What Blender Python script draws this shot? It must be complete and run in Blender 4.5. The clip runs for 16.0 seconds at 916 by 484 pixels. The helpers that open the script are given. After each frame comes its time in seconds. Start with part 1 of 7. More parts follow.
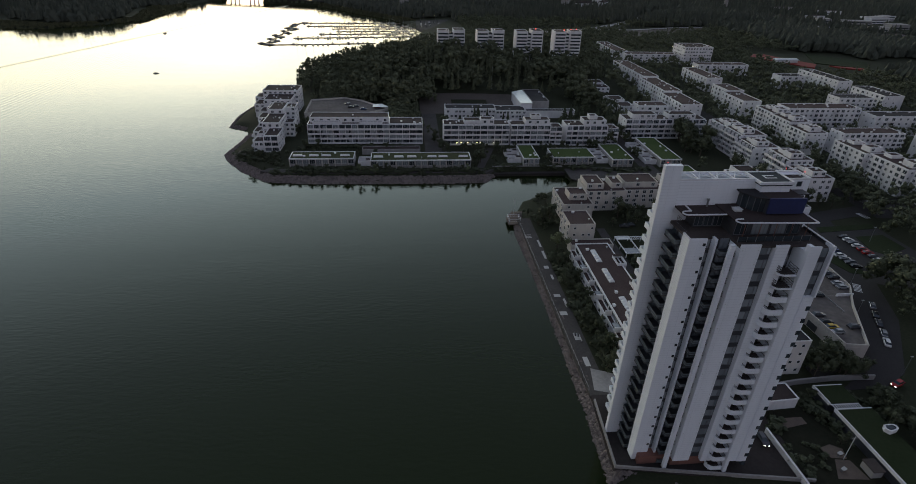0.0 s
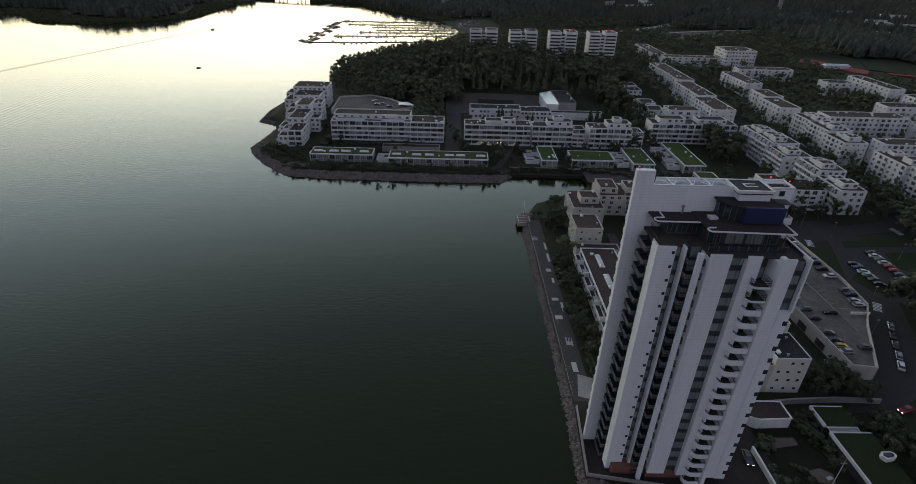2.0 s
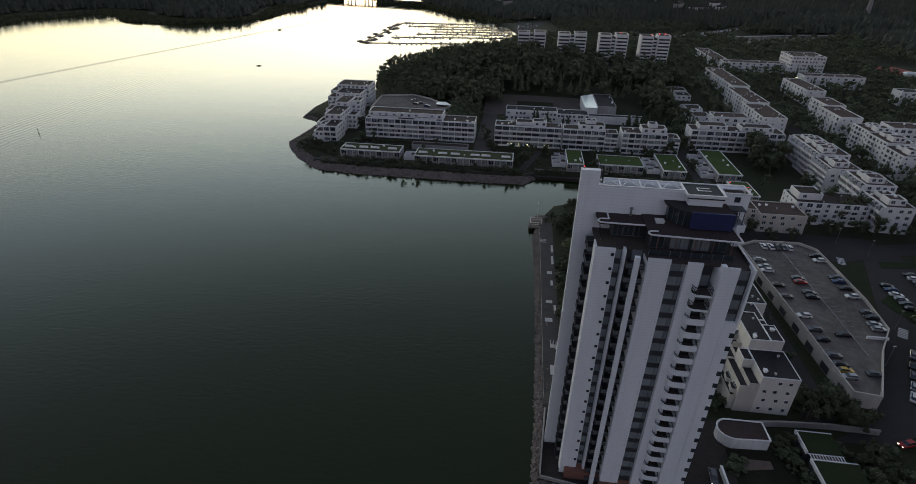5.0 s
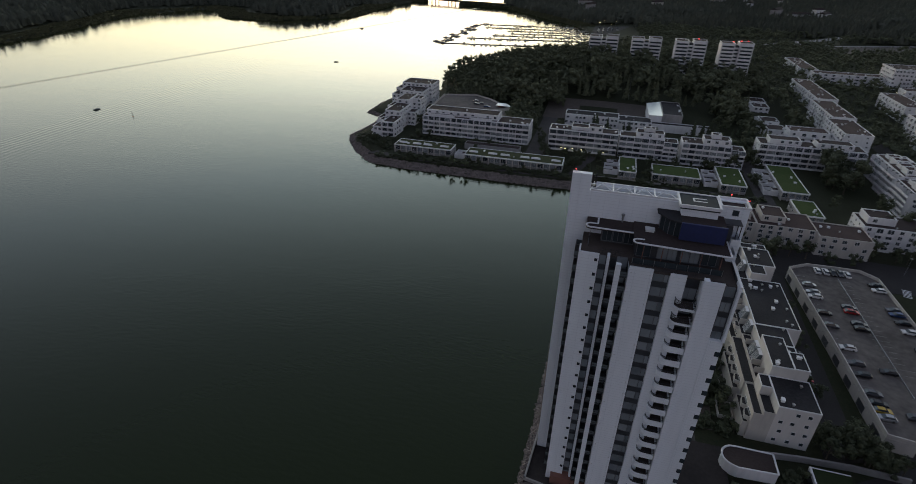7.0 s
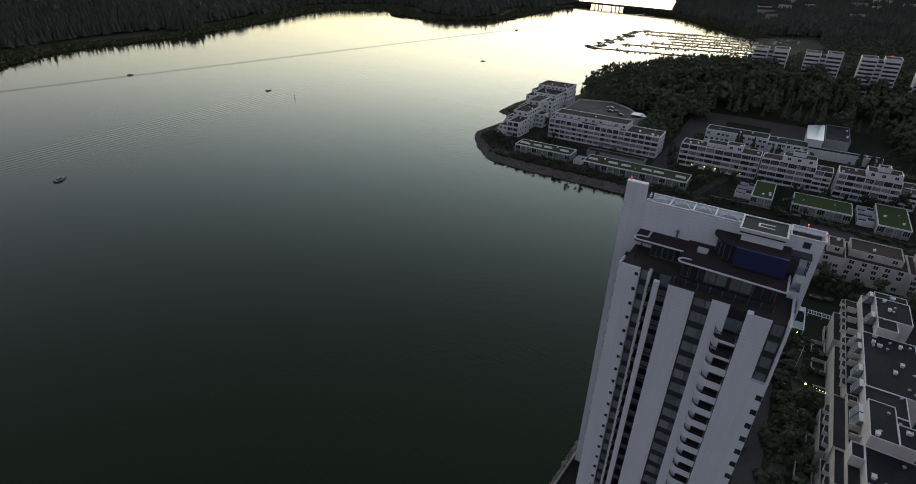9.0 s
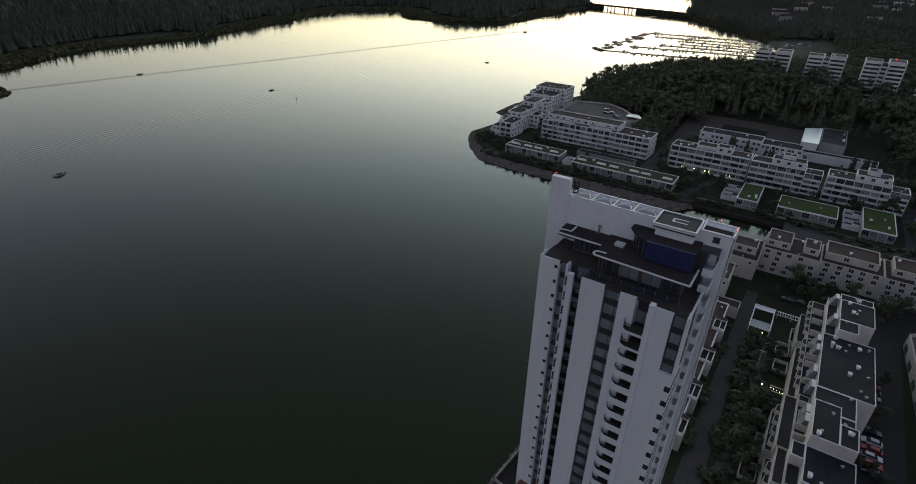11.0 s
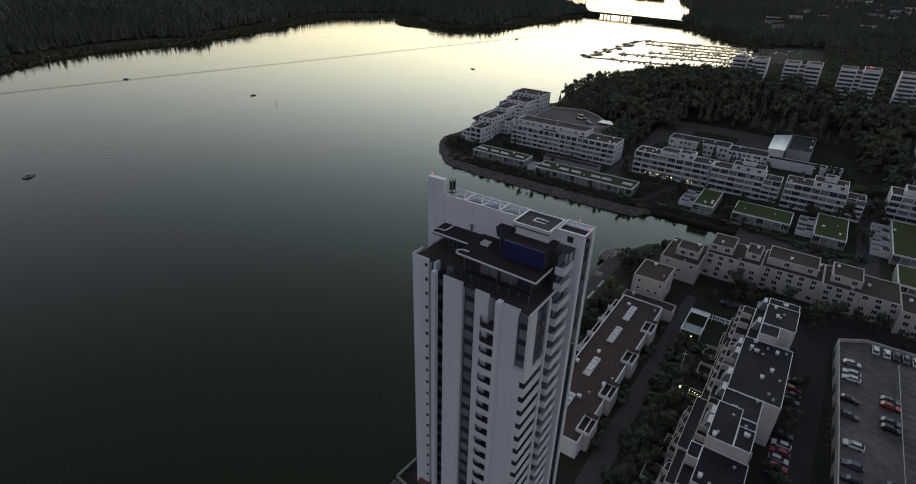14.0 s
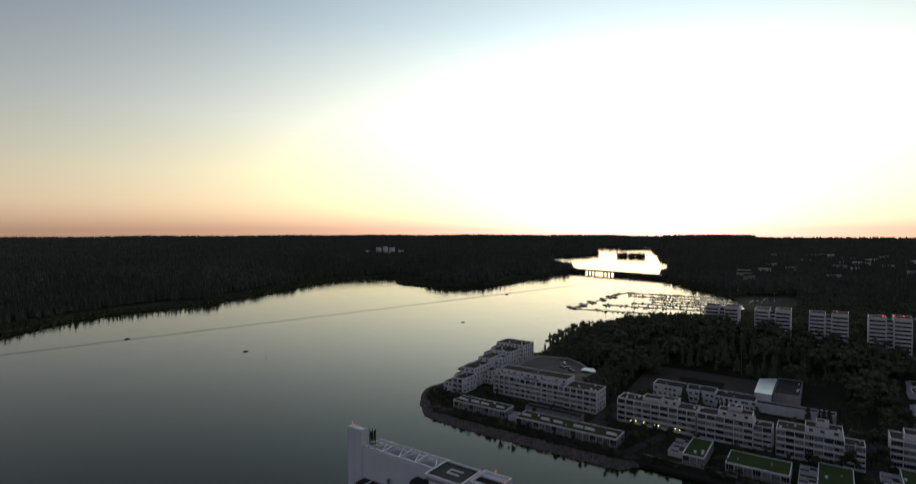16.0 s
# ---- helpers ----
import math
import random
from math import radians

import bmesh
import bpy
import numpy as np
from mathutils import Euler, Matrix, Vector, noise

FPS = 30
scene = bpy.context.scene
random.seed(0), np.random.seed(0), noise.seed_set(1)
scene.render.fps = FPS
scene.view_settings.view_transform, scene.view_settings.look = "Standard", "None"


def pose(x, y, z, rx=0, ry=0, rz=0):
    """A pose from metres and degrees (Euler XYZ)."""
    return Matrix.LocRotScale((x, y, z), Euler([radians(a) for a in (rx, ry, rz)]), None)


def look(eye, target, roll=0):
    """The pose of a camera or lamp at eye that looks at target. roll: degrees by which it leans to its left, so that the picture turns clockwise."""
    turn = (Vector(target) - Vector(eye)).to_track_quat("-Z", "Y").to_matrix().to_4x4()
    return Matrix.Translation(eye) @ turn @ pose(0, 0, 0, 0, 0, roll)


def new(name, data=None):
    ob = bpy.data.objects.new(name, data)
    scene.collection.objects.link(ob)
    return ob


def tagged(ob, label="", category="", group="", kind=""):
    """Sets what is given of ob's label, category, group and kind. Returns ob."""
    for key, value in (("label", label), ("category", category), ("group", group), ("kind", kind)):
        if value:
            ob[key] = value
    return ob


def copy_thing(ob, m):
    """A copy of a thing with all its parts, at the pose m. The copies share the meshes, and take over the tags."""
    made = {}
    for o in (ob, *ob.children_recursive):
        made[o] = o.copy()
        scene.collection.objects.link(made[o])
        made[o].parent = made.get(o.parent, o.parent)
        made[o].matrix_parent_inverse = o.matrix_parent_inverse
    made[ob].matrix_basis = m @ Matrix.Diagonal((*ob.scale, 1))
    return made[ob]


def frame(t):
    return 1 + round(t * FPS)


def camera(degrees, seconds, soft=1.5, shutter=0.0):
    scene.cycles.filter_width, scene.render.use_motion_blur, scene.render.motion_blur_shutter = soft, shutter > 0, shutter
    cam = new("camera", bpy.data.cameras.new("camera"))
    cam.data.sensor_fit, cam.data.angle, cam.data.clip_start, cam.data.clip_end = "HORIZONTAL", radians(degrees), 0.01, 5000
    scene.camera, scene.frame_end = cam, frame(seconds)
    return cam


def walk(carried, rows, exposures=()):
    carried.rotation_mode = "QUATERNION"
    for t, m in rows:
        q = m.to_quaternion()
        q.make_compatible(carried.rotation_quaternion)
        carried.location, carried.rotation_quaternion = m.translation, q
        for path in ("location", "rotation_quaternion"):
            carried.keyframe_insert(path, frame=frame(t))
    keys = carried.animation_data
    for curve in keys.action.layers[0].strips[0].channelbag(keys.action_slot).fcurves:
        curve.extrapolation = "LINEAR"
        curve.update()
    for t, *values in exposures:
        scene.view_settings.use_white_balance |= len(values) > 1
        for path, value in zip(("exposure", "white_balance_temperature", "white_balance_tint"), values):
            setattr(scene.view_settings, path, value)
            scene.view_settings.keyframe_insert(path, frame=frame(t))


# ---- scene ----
cam = camera(81.5, 16.0, soft=0.9, shutter=0.5)
PATH = [
    (0, (-0.206, -2.256, 106.977), (-0.031, -0.513, 106.012), 1.6),
    (0.5, (3.266, -2.233, 107.092), (3.421, -0.488, 106.126), 1.7),
    (1, (6.663, -2.484, 107.149), (6.796, -0.738, 106.182), 1.7),
    (1.5, (10.016, -2.931, 107.186), (10.107, -1.182, 106.219), 1.6),
    (2, (13.383, -3.446, 107.187), (13.412, -1.696, 106.218), 1.7),
    (2.5, (16.697, -3.84, 107.141), (16.658, -2.09, 106.173), 1.7),
    (3, (20.192, -4.117, 107.069), (20.114, -2.369, 106.1), 1.8),
    (3.5, (23.898, -4.377, 106.956), (23.8, -2.63, 105.988), 1.8),
    (4, (27.651, -4.704, 106.802), (27.521, -2.958, 105.837), 1.5),
    (6.3, (45.474, -4.506, 107.157), (45.139, -2.786, 106.192), 1.1),
    (6.5, (46.982, -4.386, 107.153), (46.616, -2.672, 106.189), 1.1),
    (7, (50.884, -4.092, 107.061), (50.423, -2.402, 106.096), 1.3),
    (7.5, (54.895, -3.393, 106.949), (54.314, -1.741, 105.984), 1.3),
    (8, (58.905, -2.459, 106.796), (58.162, -0.873, 105.83), 1.3),
    (8.5, (63.088, -1.36, 106.672), (62.21, 0.154, 105.705), 1.4),
    (9, (67.13, 0.054, 106.608), (66.207, 1.542, 105.642), 1.4),
    (11.5, (84.987, 7.387, 106.74), (84.007, 8.842, 105.78), 1.3),
    (12, (88.359, 9.194, 106.757), (87.374, 10.647, 105.798), 1.3),
    (12.5, (91.697, 11.172, 106.786), (90.71, 12.624, 105.828), 1.3),
    (13, (95.049, 12.786, 106.84), (94.06, 14.237, 105.881), 1.3),
    (13.5, (98.315, 14.619, 106.895), (97.324, 16.069, 105.938), 1.3),
    (14, (101.519, 16.717, 106.946), (100.522, 18.174, 106.005), 1.4),
    (14.5, (104.777, 18.359, 106.986), (103.714, 19.890, 106.259), 0.8),
    (15, (108.45, 20.21, 107.04), (107.34, 21.795, 106.536), 0.6),
    (15.5, (111.82, 21.60, 107.05), (110.679, 23.221, 106.78), 0.1),
    (16, (115.35, 22.90, 107.05), (114.197, 24.534, 107.001), -0.1),
]
walk(cam, [(t, look(eye, target, roll)) for t, eye, target, roll in PATH], [(0, 0.1), (4.0, 0.06), (6.5, 0.02), (9.0, 0.0), (14.2, -0.05), (15.0, -0.2), (15.5, -0.5), (16.0, -0.8)])

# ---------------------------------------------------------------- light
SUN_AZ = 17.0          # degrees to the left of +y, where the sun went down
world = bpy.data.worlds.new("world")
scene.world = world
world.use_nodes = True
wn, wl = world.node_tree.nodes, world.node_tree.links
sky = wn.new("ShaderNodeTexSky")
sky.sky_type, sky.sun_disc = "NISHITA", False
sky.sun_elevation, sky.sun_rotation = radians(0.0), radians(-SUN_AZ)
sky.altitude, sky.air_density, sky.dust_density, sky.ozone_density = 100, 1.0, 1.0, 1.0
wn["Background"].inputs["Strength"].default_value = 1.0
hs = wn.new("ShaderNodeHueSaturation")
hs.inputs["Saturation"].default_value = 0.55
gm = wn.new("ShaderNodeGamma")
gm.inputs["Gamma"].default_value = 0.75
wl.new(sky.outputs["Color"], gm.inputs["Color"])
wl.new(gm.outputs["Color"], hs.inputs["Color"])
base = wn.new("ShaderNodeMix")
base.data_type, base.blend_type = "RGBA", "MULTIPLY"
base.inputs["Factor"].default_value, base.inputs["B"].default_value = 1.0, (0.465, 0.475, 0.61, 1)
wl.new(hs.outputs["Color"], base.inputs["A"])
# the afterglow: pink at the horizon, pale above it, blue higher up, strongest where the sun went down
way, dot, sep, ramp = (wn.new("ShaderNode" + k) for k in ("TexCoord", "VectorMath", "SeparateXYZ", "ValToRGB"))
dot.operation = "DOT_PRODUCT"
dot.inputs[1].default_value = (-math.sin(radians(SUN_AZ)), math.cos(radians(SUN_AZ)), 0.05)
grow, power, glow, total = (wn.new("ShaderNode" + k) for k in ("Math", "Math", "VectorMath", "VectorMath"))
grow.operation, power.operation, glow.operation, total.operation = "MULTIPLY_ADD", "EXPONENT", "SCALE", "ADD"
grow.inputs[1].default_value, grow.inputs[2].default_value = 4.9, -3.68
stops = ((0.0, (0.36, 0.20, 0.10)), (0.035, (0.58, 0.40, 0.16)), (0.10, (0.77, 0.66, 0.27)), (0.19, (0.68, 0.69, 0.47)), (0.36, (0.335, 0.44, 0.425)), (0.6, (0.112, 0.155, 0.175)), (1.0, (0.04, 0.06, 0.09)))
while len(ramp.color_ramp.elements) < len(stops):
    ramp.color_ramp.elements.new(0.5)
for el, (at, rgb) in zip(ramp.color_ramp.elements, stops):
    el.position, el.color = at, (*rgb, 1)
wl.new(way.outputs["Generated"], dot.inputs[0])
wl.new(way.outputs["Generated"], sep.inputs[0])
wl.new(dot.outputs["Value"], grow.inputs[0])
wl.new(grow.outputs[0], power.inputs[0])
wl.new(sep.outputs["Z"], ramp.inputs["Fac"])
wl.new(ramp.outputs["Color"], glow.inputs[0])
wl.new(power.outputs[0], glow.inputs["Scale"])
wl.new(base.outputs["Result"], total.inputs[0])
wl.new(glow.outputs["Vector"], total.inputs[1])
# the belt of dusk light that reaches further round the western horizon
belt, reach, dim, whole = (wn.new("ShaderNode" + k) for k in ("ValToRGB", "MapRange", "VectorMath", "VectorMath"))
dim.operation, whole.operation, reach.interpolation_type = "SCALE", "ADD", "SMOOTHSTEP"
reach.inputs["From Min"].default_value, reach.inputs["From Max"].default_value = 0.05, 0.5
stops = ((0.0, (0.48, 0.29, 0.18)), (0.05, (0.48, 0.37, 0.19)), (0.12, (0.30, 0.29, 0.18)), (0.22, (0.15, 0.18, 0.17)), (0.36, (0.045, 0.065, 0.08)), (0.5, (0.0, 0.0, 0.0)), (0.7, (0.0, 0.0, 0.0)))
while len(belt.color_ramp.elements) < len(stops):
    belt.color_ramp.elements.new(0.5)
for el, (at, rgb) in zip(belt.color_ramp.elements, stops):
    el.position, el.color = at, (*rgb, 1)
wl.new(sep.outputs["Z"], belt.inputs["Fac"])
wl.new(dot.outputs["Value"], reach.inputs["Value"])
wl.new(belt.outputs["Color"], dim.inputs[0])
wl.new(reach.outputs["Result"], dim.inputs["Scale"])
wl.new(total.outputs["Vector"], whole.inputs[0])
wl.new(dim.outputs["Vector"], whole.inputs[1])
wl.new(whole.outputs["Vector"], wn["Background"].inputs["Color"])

sun = new("sun", bpy.data.lights.new("sun", "SUN"))
sun.data.energy, sun.data.angle, sun.data.color = 0.015, radians(12), (1.0, 0.78, 0.55)
sun.matrix_world = look((-400 * math.sin(radians(SUN_AZ)), 400 * math.cos(radians(SUN_AZ)), 30), (0, 0, 0))

# ---------------------------------------------------------------- materials


def mat(name, a, b=None, rough=0.7, metal=0.0, scale=1.0, big=0.05, bump=0.0, spec=0.5, vary=0.0, streak=1.0, emit=None, island=0.0, joint=None):
    """Two colours mixed by a fine and a coarse noise, with relief and a roughness that follows the grain."""
    m = bpy.data.materials.new(name)
    m.use_nodes = True
    n, l = m.node_tree.nodes, m.node_tree.links
    bs = n["Principled BSDF"]
    bs.inputs["Roughness"].default_value, bs.inputs["Metallic"].default_value = rough, metal
    bs.inputs["Specular IOR Level"].default_value = spec
    b = b or tuple(c * 0.75 for c in a)
    geo = n.new("ShaderNodeNewGeometry")
    mp = n.new("ShaderNodeMapping")
    mp.inputs["Scale"].default_value = (1, 1, 1 / streak)
    l.new(geo.outputs["Position"], mp.inputs["Vector"])
    fine, coarse = n.new("ShaderNodeTexNoise"), n.new("ShaderNodeTexNoise")
    fine.inputs["Scale"].default_value, coarse.inputs["Scale"].default_value = scale, big
    fine.inputs["Detail"].default_value, coarse.inputs["Detail"].default_value = 6, 4
    l.new(mp.outputs["Vector"], fine.inputs["Vector"])
    l.new(mp.outputs["Vector"], coarse.inputs["Vector"])
    add = n.new("ShaderNodeMath")
    add.operation = "ADD"
    l.new(fine.outputs["Fac"], add.inputs[0])
    l.new(coarse.outputs["Fac"], add.inputs[1])
    last = add.outputs[0]
    if vary or island:
        src = n.new("ShaderNodeObjectInfo").outputs["Random"] if vary else geo.outputs["Random Per Island"]
        mul = n.new("ShaderNodeMath")
        mul.operation = "MULTIPLY_ADD"
        l.new(src, mul.inputs[0])
        mul.inputs[1].default_value = vary or island
        l.new(last, mul.inputs[2])
        last = mul.outputs[0]
    ramp = n.new("ShaderNodeMapRange")
    ramp.inputs["From Min"].default_value, ramp.inputs["From Max"].default_value = 0.7, 1.3 + (vary or island)
    l.new(last, ramp.inputs["Value"])
    mix = n.new("ShaderNodeMix")
    mix.data_type = "RGBA"
    mix.inputs["A"].default_value, mix.inputs["B"].default_value = (*a, 1), (*b, 1)
    l.new(ramp.outputs["Result"], mix.inputs["Factor"])
    colour = mix.outputs["Result"]
    if joint:
        # thin darker joints between rows and columns of facing tiles
        pos, across = n.new("ShaderNodeSeparateXYZ"), n.new("ShaderNodeMath")
        across.operation = "ADD"
        l.new(geo.outputs["Position"], pos.inputs[0])
        l.new(pos.outputs["X"], across.inputs[0])
        l.new(pos.outputs["Y"], across.inputs[1])
        gaps = []
        for out, size in ((pos.outputs["Z"], joint[1]), (across.outputs[0], joint[0])):
            pp, th = n.new("ShaderNodeMath"), n.new("ShaderNodeMath")
            pp.operation, th.operation = "FLOORED_MODULO", "LESS_THAN"
            pp.inputs[1].default_value, th.inputs[1].default_value = size, joint[2]
            l.new(out, pp.inputs[0])
            l.new(pp.outputs[0], th.inputs[0])
            gaps.append(th.outputs[0])
        either, gap, tone = n.new("ShaderNodeMath"), n.new("ShaderNodeMath"), n.new("ShaderNodeMix")
        either.operation, gap.operation, tone.data_type, tone.blend_type = "MAXIMUM", "MULTIPLY", "RGBA", "MULTIPLY"
        l.new(gaps[0], either.inputs[0])
        l.new(gaps[1], either.inputs[1])
        l.new(either.outputs[0], gap.inputs[0])
        gap.inputs[1].default_value = joint[3]
        l.new(gap.outputs[0], tone.inputs["Factor"])
        l.new(colour, tone.inputs["A"])
        tone.inputs["B"].default_value = (0.35, 0.36, 0.38, 1)
        colour = tone.outputs["Result"]
    l.new(colour, bs.inputs["Base Color"])
    if bump:
        bp = n.new("ShaderNodeBump")
        bp.inputs["Strength"].default_value, bp.inputs["Distance"].default_value = bump, 0.1
        l.new(fine.outputs["Fac"], bp.inputs["Height"])
        l.new(bp.outputs["Normal"], bs.inputs["Normal"])
    if emit:
        bs.inputs["Emission Color"].default_value, bs.inputs["Emission Strength"].default_value = (*emit[:3], 1), emit[3]
    return m


WHITE = mat("white_render", (0.76, 0.76, 0.77), (0.60, 0.60, 0.61), 0.75, scale=0.9, big=0.12, streak=4, bump=0.05)
TILE = mat("white_tile", (0.83, 0.87, 0.91), (0.76, 0.80, 0.84), 0.55, scale=0.8, big=0.15, streak=5, bump=0.03, joint=(2.5, 0.62, 0.04, 0.28))
CREAM = mat("cream_render", (0.53, 0.50, 0.46), (0.42, 0.40, 0.375), 0.8, scale=0.8, big=0.1, streak=4, bump=0.05)
GREYR = mat("grey_render", (0.34, 0.33, 0.325), (0.24, 0.235, 0.23), 0.8, scale=0.7, big=0.1, streak=3, bump=0.05)
CLAD = mat("dark_cladding", (0.055, 0.060, 0.068), (0.035, 0.038, 0.045), 0.45, scale=1.2, big=0.2)
GLASS = mat("dark_window_glass", (0.020, 0.028, 0.034), (0.05, 0.065, 0.075), 0.06, scale=0.25, big=0.06, spec=0.6, vary=0.7)
BLIND = mat("pale_blind_glass", (0.30, 0.33, 0.35), (0.14, 0.16, 0.18), 0.12, scale=0.4, big=0.1, vary=0.6)
PANE = mat("pale_balcony_glass", (0.28, 0.31, 0.32), (0.12, 0.14, 0.15), 0.1, scale=0.3, big=0.1, vary=0.8)
# pale base colours paint the sky's reflection into the tower's panes
TGLASS = mat("blue_grey_window_glass", (0.13, 0.155, 0.17), (0.33, 0.36, 0.38), 0.08, scale=0.3, big=0.08, spec=0.6, vary=1.0)
BALG = mat("tinted_balustrade_glass", (0.10, 0.12, 0.13), (0.17, 0.19, 0.20), 0.12, scale=0.4, big=0.1, vary=0.6)
RBW = mat("pale_cream_render", (0.63, 0.61, 0.585), (0.52, 0.505, 0.485), 0.8, scale=0.9, big=0.12, streak=4, bump=0.05)
SIGN = mat("dark_sign_panel", (0.032, 0.040, 0.048), (0.024, 0.030, 0.036), 0.7, scale=1.0, spec=0.15)
RAIL = mat("dark_metal_rail", (0.05, 0.05, 0.055), (0.03, 0.03, 0.033), 0.4, 0.6, scale=3)
STEEL = mat("white_painted_steel", (0.75, 0.76, 0.78), (0.62, 0.63, 0.65), 0.45, scale=2)
GALV = mat("galvanised_steel", (0.42, 0.43, 0.44), (0.30, 0.31, 0.32), 0.4, 0.8, scale=3)
BITUM = mat("brown_bitumen_roof", (0.038, 0.029, 0.028), (0.060, 0.047, 0.045), 0.9, scale=2.0, big=0.12, bump=0.15, spec=0.15)
BITUR = mat("red_brown_roof", (0.056, 0.039, 0.037), (0.084, 0.061, 0.058), 0.9, scale=2.0, big=0.12, bump=0.15, spec=0.15)
BITUD = mat("dark_bitumen_roof", (0.022, 0.022, 0.025), (0.045, 0.044, 0.047), 0.9, scale=2.0, big=0.10, bump=0.15, spec=0.15)
DECK = mat("brown_terrace_deck", (0.085, 0.070, 0.063), (0.055, 0.046, 0.043), 0.85, scale=2.5, big=0.2, bump=0.1, spec=0.15)
BLUE = mat("blue_panel", (0.020, 0.030, 0.115), (0.016, 0.024, 0.085), 0.5, scale=1.5, big=0.2)
BRICK = mat("red_brick", (0.23, 0.105, 0.08), (0.16, 0.08, 0.065), 0.85, scale=4, big=0.3, bump=0.2)
FRAMEG = mat("grey_window_frame", (0.20, 0.21, 0.23), (0.14, 0.15, 0.165), 0.5, 0.3, scale=2)
CONC = mat("concrete", (0.33, 0.32, 0.31), (0.22, 0.215, 0.21), 0.85, scale=1.5, big=0.1, bump=0.15)
DECKC = mat("parking_deck_concrete", (0.175, 0.158, 0.148), (0.088, 0.080, 0.076), 0.9, scale=0.55, big=0.07, bump=0.1, spec=0.15)
ASPH = mat("asphalt", (0.052, 0.049, 0.048), (0.034, 0.033, 0.033), 0.9, scale=2.5, big=0.08, bump=0.2, spec=0.15)
PAVE = mat("pavement_stone", (0.086, 0.080, 0.077), (0.054, 0.051, 0.050), 0.9, scale=1.5, big=0.15, bump=0.15, spec=0.15)
SLAB = mat("pale_paving_slab", (0.48, 0.48, 0.47), (0.38, 0.38, 0.37), 0.85, scale=2, big=0.3, vary=0.3)
ROCK = mat("granite_rock", (0.23, 0.195, 0.18), (0.075, 0.064, 0.06), 0.9, scale=1.5, big=0.4, bump=0.4, island=0.9)
SEDUM = mat("green_sedum_roof", (0.036, 0.045, 0.018), (0.058, 0.064, 0.030), 0.95, scale=1.2, big=0.15, bump=0.4, spec=0.15)
SEDUG = mat("bright_green_roof", (0.038, 0.066, 0.016), (0.058, 0.084, 0.026), 0.95, scale=1.2, big=0.15, bump=0.4, spec=0.15)
GRASS = mat("grass", (0.021, 0.027, 0.014), (0.038, 0.041, 0.023), 0.95, scale=1.5, big=0.05, bump=0.4, spec=0.15)
LEAF = mat("leaves", (0.040, 0.052, 0.026), (0.062, 0.074, 0.036), 0.8, scale=0.3, big=0.02, vary=0.5)
LEAFP = mat("pale_willow_leaves", (0.11, 0.13, 0.065), (0.075, 0.095, 0.045), 0.8, scale=0.4, big=0.05, vary=0.2)
NEEDLE = mat("needles", (0.040, 0.054, 0.030), (0.058, 0.072, 0.038), 0.85, scale=0.3, big=0.03, vary=0.4)
WOODS = mat("woodland_leaves", (0.082, 0.097, 0.060), (0.118, 0.129, 0.079), 0.95, scale=0.09, big=0.012, island=0.4, spec=0.2)
LAWN = mat("mown_lawn", (0.021, 0.031, 0.013), (0.030, 0.040, 0.019), 0.95, scale=1.2, big=0.12, bump=0.4, spec=0.1)
QUAY = mat("dark_quay_paving", (0.050, 0.043, 0.041), (0.032, 0.028, 0.028), 0.9, scale=1.2, big=0.12, bump=0.2, spec=0.15)
# lifted, greyer leaf colours stand in for haze over the distant woods
FARW = mat("hazy_far_conifers", (0.052, 0.062, 0.050), (0.092, 0.100, 0.076), 0.95, scale=0.06, big=0.006, island=0.25, spec=0.15)
REED = mat("reed", (0.085, 0.088, 0.042), (0.055, 0.060, 0.028), 0.95, scale=0.2, big=0.02, island=0.5)
# white hulls greyed in their colour, for the shaded side of backlit boats
BOATH = mat("backlit_boat_hull", (0.30, 0.31, 0.31), (0.17, 0.18, 0.18), 0.5, scale=1.0, big=0.1, vary=0.5)
BED = mat("dark_planting_bed", (0.017, 0.019, 0.012), (0.027, 0.027, 0.018), 0.95, scale=1.2, big=0.15, bump=0.5, spec=0.1)
SOIL = mat("trodden_soil", (0.095, 0.080, 0.068), (0.060, 0.052, 0.044), 0.95, scale=0.8, big=0.12, bump=0.3)
BARK = mat("bark", (0.10, 0.08, 0.06), (0.06, 0.05, 0.04), 0.9, scale=3, bump=0.3)
REDC = mat("red_running_track", (0.24, 0.030, 0.022), (0.17, 0.026, 0.020), 0.9, scale=1, big=0.05)
METALW = mat("pale_metal_roof", (0.62, 0.66, 0.68), (0.50, 0.54, 0.57), 0.3, 0.3, scale=0.5)
POLY = mat("skylight_dome", (0.72, 0.74, 0.74), (0.60, 0.62, 0.62), 0.25, scale=1.5, vary=0.2)
WOOD = mat("weathered_wood", (0.15, 0.115, 0.09), (0.09, 0.07, 0.058), 0.85, scale=3, big=0.4)
TYRE = mat("tyre_rubber", (0.02, 0.02, 0.02), (0.03, 0.03, 0.03), 0.9)
LAMPY = mat("lit_lamp", (0.9, 0.85, 0.6), rough=0.5, emit=(1.0, 0.85, 0.35, 6.0))
LAMPG = mat("lit_greenish_lamp", (0.8, 0.9, 0.6), rough=0.5, emit=(0.80, 1.0, 0.25, 6.0))
LAMPR = mat("red_beacon", (0.8, 0.1, 0.1), rough=0.5, emit=(1.0, 0.05, 0.04, 3.0))
